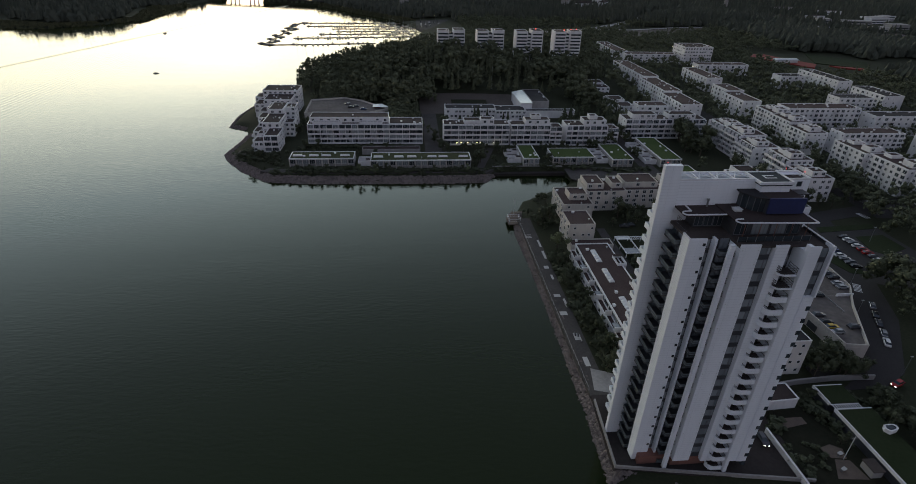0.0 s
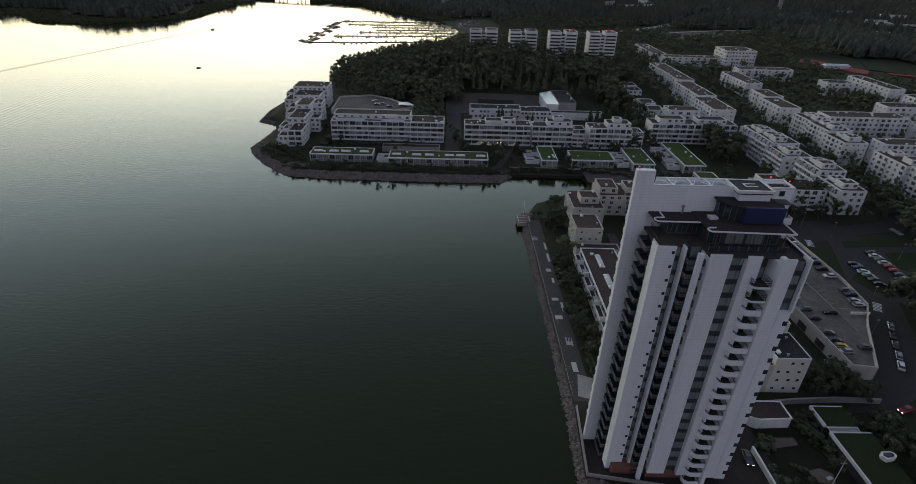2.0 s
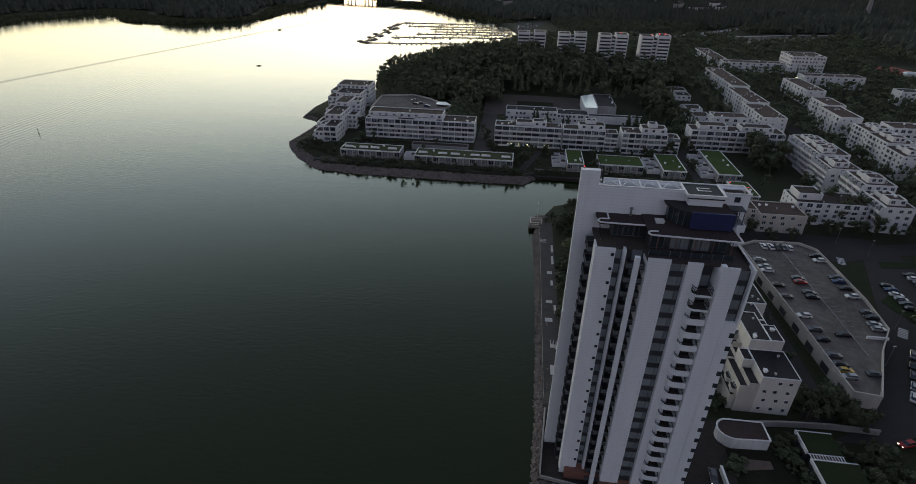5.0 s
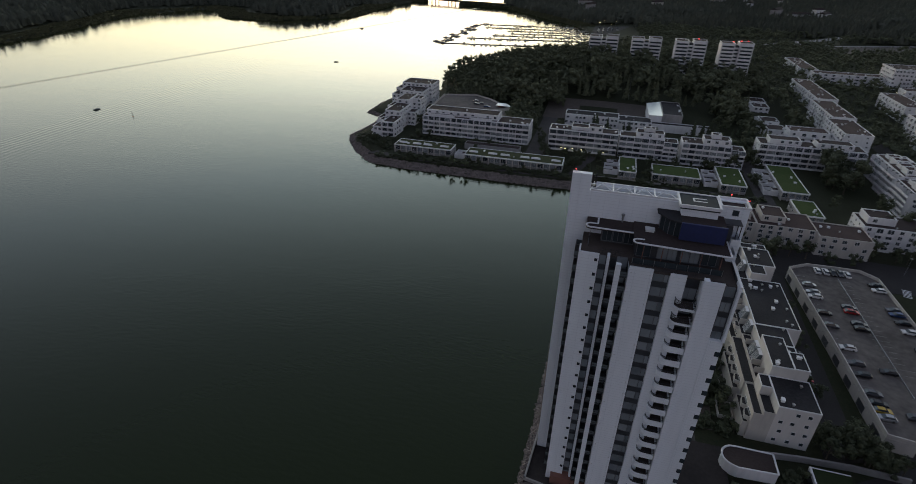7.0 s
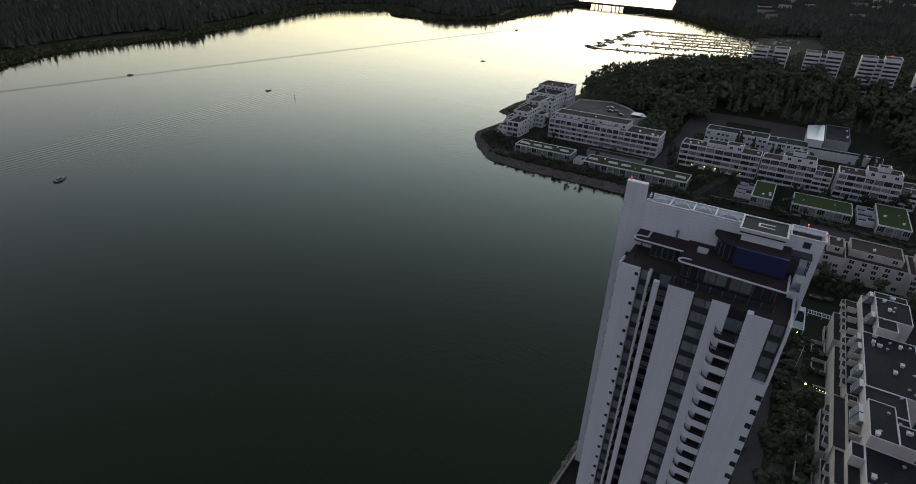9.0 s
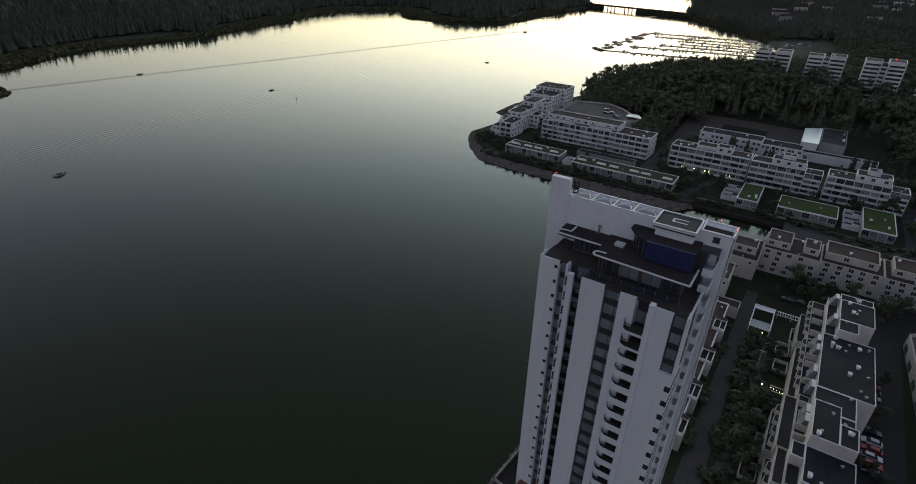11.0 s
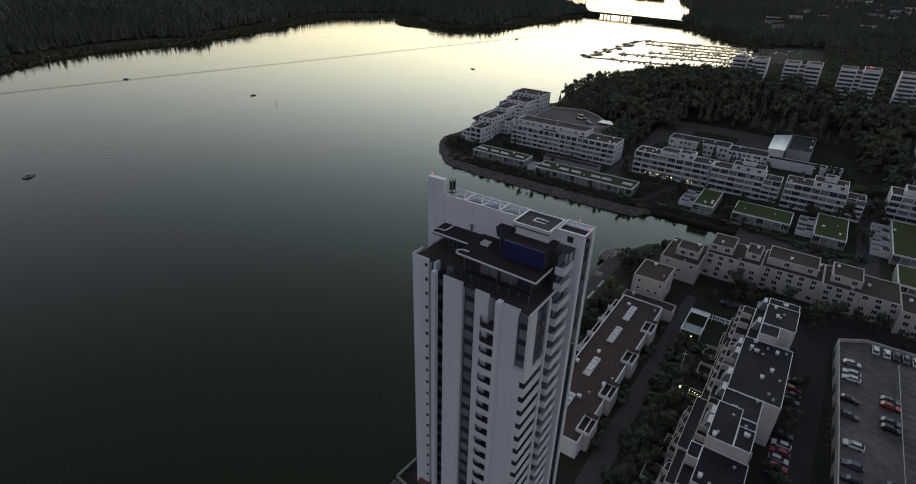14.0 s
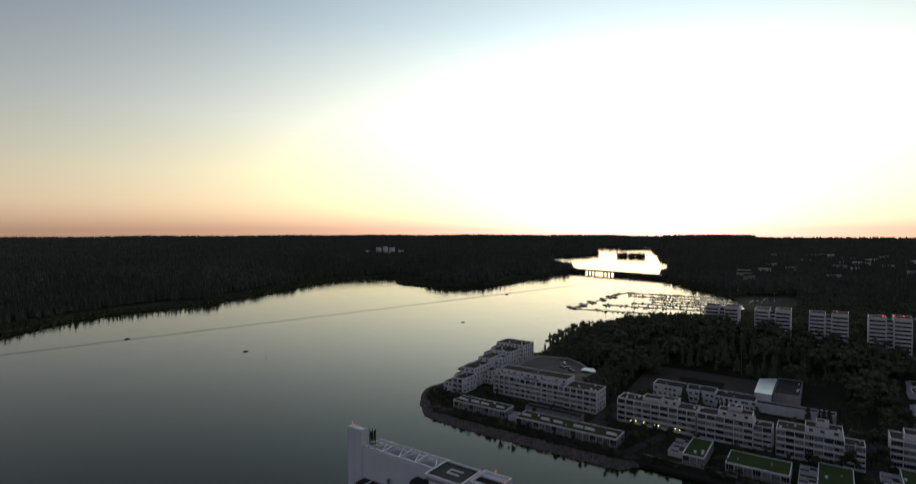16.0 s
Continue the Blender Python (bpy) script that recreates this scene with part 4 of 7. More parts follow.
# terraces and lower storeys stepping down to the garden
for x0, y0, x1, y1, z in ((97.7, 161.4, 101.0, 183.6, 12.0), (97.7, 134.6, 100.7, 161.4, 12.0), (97.9, 114.8, 100.2, 134.6, 12.2), (95.2, 114.6, 97.9, 133.6, 11.4), (95.6, 103.8, 97.7, 114.6, 11.2), (97.7, 103.8, 100.2, 110.2, 12.2),
                          (95.6, 163.0, 97.7, 179.0, 9.0), (95.9, 136.0, 97.7, 160.0, 9.0), (93.6, 116.0, 95.2, 131.0, 7.6), (94.2, 104.4, 95.6, 114.0, 7.4)):
    flat_roof(rb, x0, y0, x1, y1, 1.5, z, CREAM, 0, 1)
facade(rb, 100.2, 103.8, 109.3, 118, 3, 4, 2.9, "s", "small", 3.2)
facade(rb, 100.3, 137, 112.6, 161, 3, 4, 2.9, "e", "windows", 4.5)
facade(rb, 105, 168, 111.9, 183, 3, 4, 2.9, "e", "windows", 4.5)
facade(rb, 105, 104, 109.3, 121, 3, 4, 2.9, "e", "windows", 4.5)
for y0, y1, x in ((104.0, 114, 95.6), (116, 133, 95.2), (137, 160, 97.7), (163, 182, 97.7)):
    k = int((y1 - y0) / 4.2)
    for i in range(k):
        for z in (5.2, 8.3):
            put("window", window_mesh(2.6, 1.6, 2, BLIND if (i + int(z)) % 3 == 0 else None), rb, pose(x, y0 + 2.1 + i * 4.2, z, 0, 0, 90))


def glazed_terrace():
    """A lean-to of panes between white bars, its low side towards the garden."""
    g = Shape().prism([(-0.9, -1.4), (0.85, -1.4), (0.85, 1.4), (-0.9, 1.4)], 0.0, 2.9, k=0, top=[(0.1, -1.4), (0.85, -1.4), (0.85, 1.4), (0.1, 1.4)])
    for q in range(6):
        y = -1.4 + q * 0.56
        g.bar((-0.93, y, 0.05), (0.07, y, 2.93), 0.045, 4, k=1)
    g.box(-0.98, -1.45, 0.0, -0.9, 1.45, 0.1, 1).box(0.0, -1.45, 2.9, 0.87, 1.45, 2.98, 1)
    return g.mesh("glazed_terrace", PANE, STEEL)


for x, y, z in ((99.7, 159.2, 12.1), (99.7, 154.4, 12.1), (99.7, 144.1, 12.1), (99.7, 137.3, 12.1), (99.3, 127.0, 12.3), (99.3, 123.6, 12.3), (102.3, 180.6, 14.96), (102.3, 168.4, 14.96)):
    put("glazed_terrace", shared("gt", glazed_terrace), rb, pose(x, y, z), "pale sloping terrace glazing")
for y in (118.4, 121.6, 130.2, 139.9, 147.6, 151.2, 156.9, 163.6, 170.4, 176.2):
    put("terrace_divider", shared("tdiv", lambda: Shape().box(-1.35, -0.12, 0, 1.2, 0.12, 1.9).mesh("terrace_divider", CREAM)), rb, pose(99.2, y, 12.1))
zig = Shape().prism([(0, 0), (0, 3.4), (-0.9, 2.9), (-1.25, 0.5)][::-1], -0.25, 0.95).prism([(-0.15, 0.25), (-0.15, 3.1), (-0.8, 2.7), (-1.05, 0.65)][::-1], 0.95, 0.97, k=1)
for x, y0, z, k in ((97.7, 164.0, 11.6, 5), (97.7, 137.5, 11.6, 6), (95.2, 117.0, 8.4, 4), (95.6, 104.6, 8.2, 2)):
    for i in range(k):
        put("pointed_balcony", shared("zig", lambda: zig.mesh("pointed_balcony", CREAM, BITUD)), rb, pose(x, y0 + 3.9 * i, z), "cream pointed balcony parapet")
for x0, y0, x1, y1 in ((94.6, 169.6, 97.6, 177.2), (91.9, 118.0, 93.5, 124.8)):
    part("garden_parapet", Shape().ring(x0, y0, x1, y1, 2.5, 4.4, 0.2), CREAM, rb, "cream garden terrace parapet")

# parking deck
deck = thing("parking_deck", "open concrete parking deck with a white parapet", "parking garage")
outline = [(127, 110), (133.6, 109.0), (144.5, 129.0), (152.0, 140.0), (153.6, 156), (153, 190), (148.5, 194.5), (131, 194), (124, 189.5), (126.2, 140)]
part("slab", Shape().prism(outline, 1.5, 6.6), CREAM, deck)
part("deck", Shape().prism([(x + (137 - x) * 0.01, y + (150 - y) * 0.006) for x, y in outline], 6.6, 6.7), DECKC, deck, "worn concrete deck with parking bays")
for (ax, ay), (bx, by) in zip(outline, outline[1:] + outline[:1]):
    d = Vector((bx - ax, by - ay)).normalized()
    q = Vector((-d.y, d.x)) * 0.3
    part("parapet", Shape().prism([(ax, ay), (bx, by), (bx + q.x, by + q.y), (ax + q.x, ay + q.y)], 6.7, 7.8), CREAM, deck)
for y in range(113, 188, 9):
    put("opening", shared("pkopen", lambda: Shape().box(-2, -0.05, 0, 2, 0.05, 2.2).mesh("opening", CLAD)), deck, pose(126.95 - (y - 110) * 0.03 if y < 139 else 126.15 - (y - 140) * 0.0445, y + 1, 3.2, 0, 0, 91.7))
for i in range(30):
    y = 110 + i * 2.6
    for x in (126.0, 140.5):
        if (x > 130 and not 134 < y < 186) or y < 114:
            continue
        x = x + 2.2 if y < 140 else x
        put("bay_line", shared("bayline", lambda: Shape().box(-2.3, -0.05, 0, 2.3, 0.05, 0.012).mesh("bay_line", CONC)), deck, pose(x, y, 6.7))

# podium and sunken garden by the tower
pod = thing("entrance_pavilion", "white rounded entrance pavilion with a brown flat roof", "pavilion")
pts = [(100, 91.5), (100, 97.2), (92, 97.2)] + [(91.5 - 3 * math.sin(a), 94.2 + 3 * math.cos(a)) for a in (math.pi * i / 10 for i in range(1, 10))] + [(91.6, 91.0)]
part("wall", Shape().prism(pts, 1.5, 6.0), WHITE, pod)
part("roof", Shape().prism([(95 + (x - 95) * 0.95, 94.3 + (y - 94.3) * 0.93) for x, y in pts], 6.0, 6.06), BITUM, pod)
rimp = Shape()
for p, q in zip(pts, pts[1:] + pts[:1]):
    rimp.bar((*p, 6.1), (*q, 6.1), 0.2, 6)
part("roof_rim", rimp, STEEL, pod)
structure("garden_wall", Shape().box(86.7, 60, 1.5, 87.0, 84, 4.6).box(86.6, 60, 4.6, 87.1, 84, 4.72), WHITE, "thin white rendered garden wall", "wall")
cw = Shape()
pts = [(92, 97.8), (106, 99.6), (118, 100.4), (129.5, 100.0)]
for (ax, ay), (bx, by) in zip(pts, pts[1:]):
    cw.prism([(ax, ay), (bx, by), (bx, by + 0.5), (ax, ay + 0.5)], 1.5, 4.6)
structure("garden_wall", cw, GREYR, "grey curved retaining wall", "wall")
for x0, y0, x1, y1 in ((107.3, 89.6, 115.6, 96.2), (107.3, 60, 117.5, 87.7)):
    gr = thing("garage_roof", "low garage with a planted green roof and white rim", "garage", "green garage roofs")
    part("wall", Shape().box(x0 + 0.02, y0, 1.5, x1, y1, 5.6), CLAD, gr)
    part("planting", Shape().box(x0 + 0.35, y0 + 0.1, 5.6, x1 - 0.1, y1 - 0.25, 5.8), LAWN, gr)
    part("roof_rim", Shape().box(x0, y0, 5.1, x0 + 0.35, y1, 6.0), WHITE, gr, "white parapet")
    part("roof_rim", Shape().box(x0 + 0.35, y1 - 0.25, 5.4, x1, y1, 5.9), WHITE, gr, "thin white parapet")
slats = thing("pergola", "white slats over a passage between green roofs", "pergola")
for y in (87.9, 89.4):
    part("beam", Shape().box(107.4, y - 0.07, 5.5, 115.4, y + 0.07, 5.7), STEEL, slats)
for i in range(12):
    put("slat", shared("pslat2", lambda: Shape().box(-0.09, -0.8, 0, 0.09, 0.8, 0.1).mesh("slat", STEEL)), slats, pose(107.8 + i * 0.66, 88.65, 5.7))
cube = thing("roof_lantern", "white rounded roof lantern with dark glass", "skylight")
lx, ly = 115.9, 80.3
base_pts = [(-1.7, -0.3), (-0.9, -1.4), (1.3, -0.9)] + [(1.3 + 0.9 * math.cos(q), 0.1 + 0.9 * math.sin(q)) for q in (-0.8, -0.2, 0.4, 1.0, 1.5)] + [(-1.0, 0.9)]
part("base", Shape().prism([(lx + a * 0.95, ly + b * 0.95) for a, b in base_pts], 5.7, 6.9), WHITE, cube)
part("glass", Shape().prism([(lx + a * 0.7, ly + b * 0.7) for a, b in base_pts], 6.9, 7.1, top=[(lx + a * 0.4, ly + b * 0.4) for a, b in base_pts]), GLASS, cube)
structure("planting_bed", Shape().prism([(88.2, 60), (107.2, 60), (107.2, 96), (100.5, 91), (90.3, 90.5)], 2.3, 3.0), BED, "dark planting bed of the sunken garden", "garden bed")
shed = thing("garden_shed", "small grey garden shed with a brown roof", "shed")
part("wall", Shape().box(103.6, 69.6, 2.5, 106.2, 73.0, 5.0), GREYR, shed)
part("roof", Shape().box(103.4, 69.4, 5.0, 106.4, 73.2, 5.2), DECK, shed)
for pts in ([(97.5, 78.5), (100.7, 79.4), (103.0, 77.9), (102.0, 75.0), (98.4, 75.6)], [(99.0, 75.2), (102.4, 74.6), (103.2, 69.3), (96.0, 70.0)], [(88.5, 84), (99.5, 86), (99.5, 88.2), (88.5, 88.0)]):
    structure("patio", Shape().prism(pts[::-1], 2.5, 3.05), WOOD, "worn brown patio in the sunken garden", "paving")
for x, y in ((100.9, 76.2), (98.6, 72.0)):
    tb = thing("garden_table", "small pale garden table on a patio", "table", "garden tables", pose(x, y, 3.05, 0, 0, 20))
    part("top", Shape().box(-0.7, -0.4, 0.7, 0.7, 0.4, 0.75), SLAB, tb)
    for dx in (-0.6, 0.6):
        part("leg", Shape().box(dx - 0.04, -0.3, 0, dx + 0.04, 0.3, 0.7), GALV, tb)

# ---------------------------------------------------------------- north shore
bb = block("large white five-storey block with long balcony bands", -60, 310, -12, 327, 14.2, 4, {"s": "loggia", "w": "small"}, tops=((-59, 316, -12.5, 327.5, 2.9), (-57, 313.2, -40, 316, 1.0), (-30, 313.2, -16, 316, 1.0)), bay=3.7)
block("white balcony block of four storeys beside a taller one", -12, 309, 8, 325, 14.6, 4, {"s": "loggia", "e": "windows"}, bay=3.8)
sh2 = thing("carport", "long low carport with a brown roof", "carport")
mass(sh2, -27, 291, 6, 297, 1.5, 5.6, GREYR, BITUM, nv=0)
pd = thing("parking_roof", "raised roof deck with parked cars behind a block", "parking garage")
pts = [(-69, 354), (-29, 354), (-14, 366), (-33, 388), (-47, 397), (-70, 390)]
part("wall", Shape().prism(pts, 1.5, 8.6), CREAM, pd)
part("deck", Shape().prism([(-42 + (x + 42) * 0.97, 374 + (y - 374) * 0.97) for x, y in pts], 8.6, 8.7), DECKC, pd)
for (ax, ay), (bx, by) in zip(pts, pts[1:] + pts[:1]):
    d = Vector((bx - ax, by - ay)).normalized()
    q = Vector((-d.y, d.x)) * 0.35
    part("parapet", Shape().prism([(ax, ay), (bx, by), (bx + q.x, by + q.y), (ax + q.x, ay + q.y)], 8.7, 9.7), CREAM, pd)
part("canopy", Shape().prism([(-25, 368), (-13, 367), (-19, 376), (-25, 375)], 10.0, 10.2), METALW, pd)

west = [(-82, 295, -74, 312, 12.0, 3, "sew"), (-86, 312, -76, 333, 15.0, 4, "se"), (-76, 325, -70.5, 334, 11.5, 3, "se"), (-87, 334, -78, 352, 17.0, 5, "sw"), (-78, 342, -72, 352, 16.4, 5, "se"),
        (-92, 352, -80, 366, 13.2, 3, "ew"), (-97, 366, -79, 382, 15.2, 4, "sew"), (-101, 382, -77, 399, 17.4, 5, "sew")]
for x0, y0, x1, y1, z, fl, sides in west:
    block("white stepped waterside apartment house", x0, y0, x1, y1, z, fl, {k: "loggia" if (k == "s" and y0 < 300) else "windows" for k in sides}, group="stepped waterside houses", bay=3.6)
for x0, y0, x1, y1, z in ((-88, 296, -82.1, 305, 8.9), (-87.5, 305, -82.1, 312, 10.6), (-92, 313, -86.1, 323, 9.4), (-90.5, 323, -86.1, 333, 12.2), (-94, 335, -87.1, 347, 11.6), (-91, 347, -87.1, 352, 14.2), (-98, 355, -92.1, 366, 10.2), (-104, 368, -97.1, 381, 11.6), (-107, 384, -101.1, 396, 12.4)):
    t = thing("stepped_terrace", "white terrace step with a flat roof", "terrace", "stepped waterside houses")
    mass(t, x0, y0, x1, y1, 1.5, z, WHITE, BITUM, nv=1)
    facade(t, x0, y0, x1, y1, z - 5.8, 2, 2.9, "s", "windows", 2.8)
    facade(t, x0, y0, x1, y1, z - 5.8, 2, 2.9, "w", "mixed", 3.4)


def townhouse(label, x0, y0, x1, y1, z=7.4, domes=(), annex=None, roof=SEDUM):
    h = thing("townhouse", label, "townhouse", "low green-roofed houses")
    part("wall", Shape().box(x0, y0 + 1.0, 1.5, x1, y1, z - 0.35), GREYR, h)
    part("roof", Shape().box(x0, y0, z - 0.35, x1, y1, z), WHITE, h)
    part("planting", Shape().box(x0 + 0.35, y0 + 0.35, z, x1 - 0.35, y1 - 0.35, z + 0.12), roof, h)
    part("roof_rim", Shape().ring(x0, y0, x1, y1, z, z + 0.3, 0.35), STEEL, h)
    ln = x1 - x0
    nb = max(2, round(ln / 3.4))
    for i in range(nb):
        c = (i + 0.5) * ln / nb
        put("window", window_mesh(round(ln / nb * 0.8, 1), 2.3, 2, BLIND if i % 3 else None), h, on_side(x0, y0 + 1.0, x1, y1, "s", c, z - 3.0))
        put("pier", shared(("tpier", z), lambda: Shape().box(-0.15, 0, 0, 0.15, 0.95, z - 1.9).mesh("pier", CREAM)), h, on_side(x0, y0 + 1.0, x1, y1, "s", i * ln / nb + 0.15, 1.5))
    for i in range(nb * 2):
        put("window", window_mesh(1.2, 1.2, 0), h, on_side(x0, y0 + 1.0, x1, y1, "e" if i % 2 else "w", 1.5 + (i // 2) * 3.2, z - 2.4)) if 1.5 + (i // 2) * 3.2 < y1 - y0 - 2 else None
    for dx in domes:
        put("skylight", shared("dome3", lambda: Shape().prism([(-2.6, -0.6), (2.6, -0.6), (2.6, 0.6), (-2.6, 0.6)], 0, 0.9, top=[(-2.3, -0.2), (2.3, -0.2), (2.3, 0.2), (-2.3, 0.2)]).mesh("skylight", POLY)), h, pose(x0 + dx, (y0 + y1) / 2 - 1, z + 0.12))
    if annex:
        ax0, ay0, ax1, ay1 = annex
        part("terrace_floor", Shape().box(ax0 + 0.2, ay0 + 0.2, 1.5, ax1 - 0.1, ay1 - 0.2, z - 3.6), PAVE, h)
        part("terrace_wall", Shape().ring(ax0, ay0, ax1 - 0.05, ay1, 1.5, z - 2.0, 0.2), WHITE, h, "white terrace wall")
        k = max(2, round((ay1 - ay0) / 5.5))
        for i in range(1, k):
            y = ay0 + (ay1 - ay0) * i / k
            part("terrace_wall", Shape().box(ax0 + 0.2, y - 0.12, z - 3.6, ax1 - 0.3, y + 0.12, z - 2.1), WHITE, h)
        for i in range(0, k, 2):
            y = ay0 + (ay1 - ay0) * i / k
            part("lean_to", Shape().prism([(ax1 - 3.0, y + 0.4), (ax1 - 0.3, y + 0.4), (ax1 - 0.3, y + 3.4), (ax1 - 3.0, y + 3.4)], z - 3.6, z - 1.4), WHITE, h)
            part("lean_to_roof", Shape().box(ax1 - 2.9, y + 0.5, z - 1.4, ax1 - 0.4, y + 3.3, z - 1.3), BITUM, h)
    vents(h, x0, y0, x1, y1, z + 0.12, 3, int(x0))
    return h


townhouse("long low townhouse row with a planted roof by the shore", -64, 272, -30, 283, domes=(4, 12.5, 19, 29))
townhouse("long low townhouse row with a planted roof by the shore", -21, 268.5, 33, 281, domes=(4, 15, 22, 33, 39, 50), annex=(-28, 273, -21, 281))
townhouse("small white house with a green planted roof", 62, 270, 71, 293, annex=(54.5, 276, 62, 293), roof=SEDUG)
townhouse("small white house with a green planted roof", 79, 271.5, 102.5, 287, roof=SEDUG)
townhouse("small white house with a green planted roof", 111.5, 267.5, 123.5, 294, annex=(105, 274, 111.5, 293), roof=SEDUG)
townhouse("long white house with a narrow green roof", 139, 267, 151, 306, annex=(132.5, 272, 139, 304), roof=SEDUG)
townhouse("small white house with a green planted roof", 140, 240, 150, 258, roof=SEDUG)

ROWLAB = "white four-storey block with balcony grid and brown roof"
block(ROWLAB, 20.5, 306.5, 60.3, 319, 14.8, 4, {"s": "loggia", "w": "small", "e": "small"}, tops=((33, 311, 43, 319, 1.6), (43, 310, 51, 317, 2.8)), bay=4.4)
block(ROWLAB, 61, 306, 85.5, 318, 14.8, 4, {"s": "loggia", "w": "small"}, tops=((70, 309, 85, 317, 2.6), (74, 312, 80, 317, 4.4)), bay=3.9)
block("lower white end block with a balcony grid", 85.5, 307, 93.2, 318, 13.0, 4, {"s": "loggia"}, bay=3.8)
block(ROWLAB, 95, 304.5, 120.5, 318, 14.8, 4, {"s": "loggia"}, tops=((106, 308, 120, 317, 2.6), (110, 311, 115, 316, 4.6)), bay=3.9)
block("lower white end block with a balcony grid", 120.5, 305.5, 128, 317, 12.6, 4, {"s": "loggia", "e": "small"}, bay=3.8)
block(ROWLAB, 137, 318, 190, 332, 14.8, 4, {"s": "loggia", "w": "small"}, tops=((142, 322, 158, 331, 2.4), (166, 322, 184, 331, 2.4)), bay=4.4)

school = thing("school", "long low white school with a black roof and glass hall", "school")
mass(school, 25, 361, 60, 373, 2.5, 10.6, WHITE, BITUD, nv=3)
mass(school, 60, 360, 81, 373, 2.5, 9.6, WHITE, BITUD, nv=2)
mass(school, 88.4, 376, 101.2, 413, 2.5, 12.0, GREYR, BITUD, nv=3)
mass(school, 81, 364.5, 118, 370.4, 2.5, 8.0, WHITE, BITUD, nv=1)
hall_plan = [(79.2, 370.5), (87.9, 371), (87.9, 411), (78.5, 404)]
part("hall", Shape().prism([(83.5 + (x - 83.5) * 0.96, 390 + (y - 390) * 0.98) for x, y in hall_plan], 2.5, 12.0), WHITE, school)
part("sloped_roof", Shape().prism(hall_plan, 12.0, 12.4), METALW, school, "pale metal hall roof")
facade(school, 25, 361, 60, 373, 4, 2, 3.2, "s", "windows", 3)
facade(school, 60, 360, 81, 373, 4, 2, 2.8, "s", "windows", 2.6)

NE = [
    (187, 262, 203, 280, 15.4, 5, "ws"), (189, 280, 206, 300, 16.8, 5, "ws"), (192, 300, 208, 320, 15.0, 4, "ws"),
    (189, 219, 203, 238, 14.6, 4, "ws"), (190, 238, 205, 256, 17.0, 5, "ws"),
    (235, 286, 249, 305, 16.0, 5, "mw"), (237, 305, 252, 326, 17.2, 5, "mw"), (240, 326, 254, 347, 16.6, 5, "mw"),
    (256, 334, 308, 348, 18.0, 5, "s"), (257, 283, 296, 295, 16.5, 5, "s"),
    (247, 200, 260, 223, 16.0, 5, "mw"), (244, 223, 257, 248, 17.0, 5, "mw"), (242, 248, 256, 272, 16.5, 5, "mw"),
    (240, 362, 254, 392, 16.0, 4, "mw"), (245, 392, 258, 416, 16.5, 4, "mw"), (253, 440, 267, 486, 16.0, 4, "mw"),
    (188, 350, 203, 386, 16.5, 5, "mw"), (192, 388, 206, 436, 17.0, 5, "mw"), (199, 446, 213, 520, 16.0, 4, "mw"),
    (162, 360, 184, 372, 13.0, 3, "s"), (226, 555, 288, 569, 16.0, 5, "s"), (222, 580, 236, 645, 15.0, 4, "mw"),
    (328, 452, 351, 465, 15.5, 4, "s"), (366, 431, 379, 484, 16.0, 4, "mw"), (364, 378, 380, 413, 16.0, 4, "mw"),
    (322, 372, 350, 385, 16.0, 4, "s"), (310, 322, 372, 335, 16.0, 4, "s"), (302, 270, 342, 283, 16.5, 5, "s"), (276, 500, 326, 513, 16.0, 4, "s"),
    (300, 215, 316, 255, 16, 4, "mw"),
]
for x0, y0, x1, y1, z, fl, st in NE:
    near = y0 < 350 and x0 < 260
    styles = {"ws": {"s": "windows", "w": "loggia"}, "mw": {"s": "small", "w": "mixed"}, "s": {"s": "mixed", "w": "small"}}[st]
    block("white apartment block with rows of windows and dark roof", x0, y0, x1, y1, z, fl, styles,
          group="white hillside apartment blocks", bay=3.7 if near else 5.0 if y0 < 430 else 6.0, roof=BITUD if x0 > 300 else BITUR, tops=((x0 + 4, y0 + 3, x0 + 11, y0 + 9, 2.4), (x0 + 5, y1 - 8, x0 + 11, y1 - 3, 1.4)) if near and st != "s" else ())
block("tall white office-like block with ribbon windows", 282, 545, 312, 572, 25, 7, {"s": "windows", "w": "windows"}, group="white hillside apartment blocks", bay=3.0)
for x0, y0 in ((151, 372), (151, 392), (153, 432), (154, 450)):
    block("small white terrace house on the wooded slope", x0, y0, x0 + 13, y0 + 13, 9.5, 2, {"s": "windows", "w": "loggia"}, zg=4, group="small terrace houses", name="terrace_house")

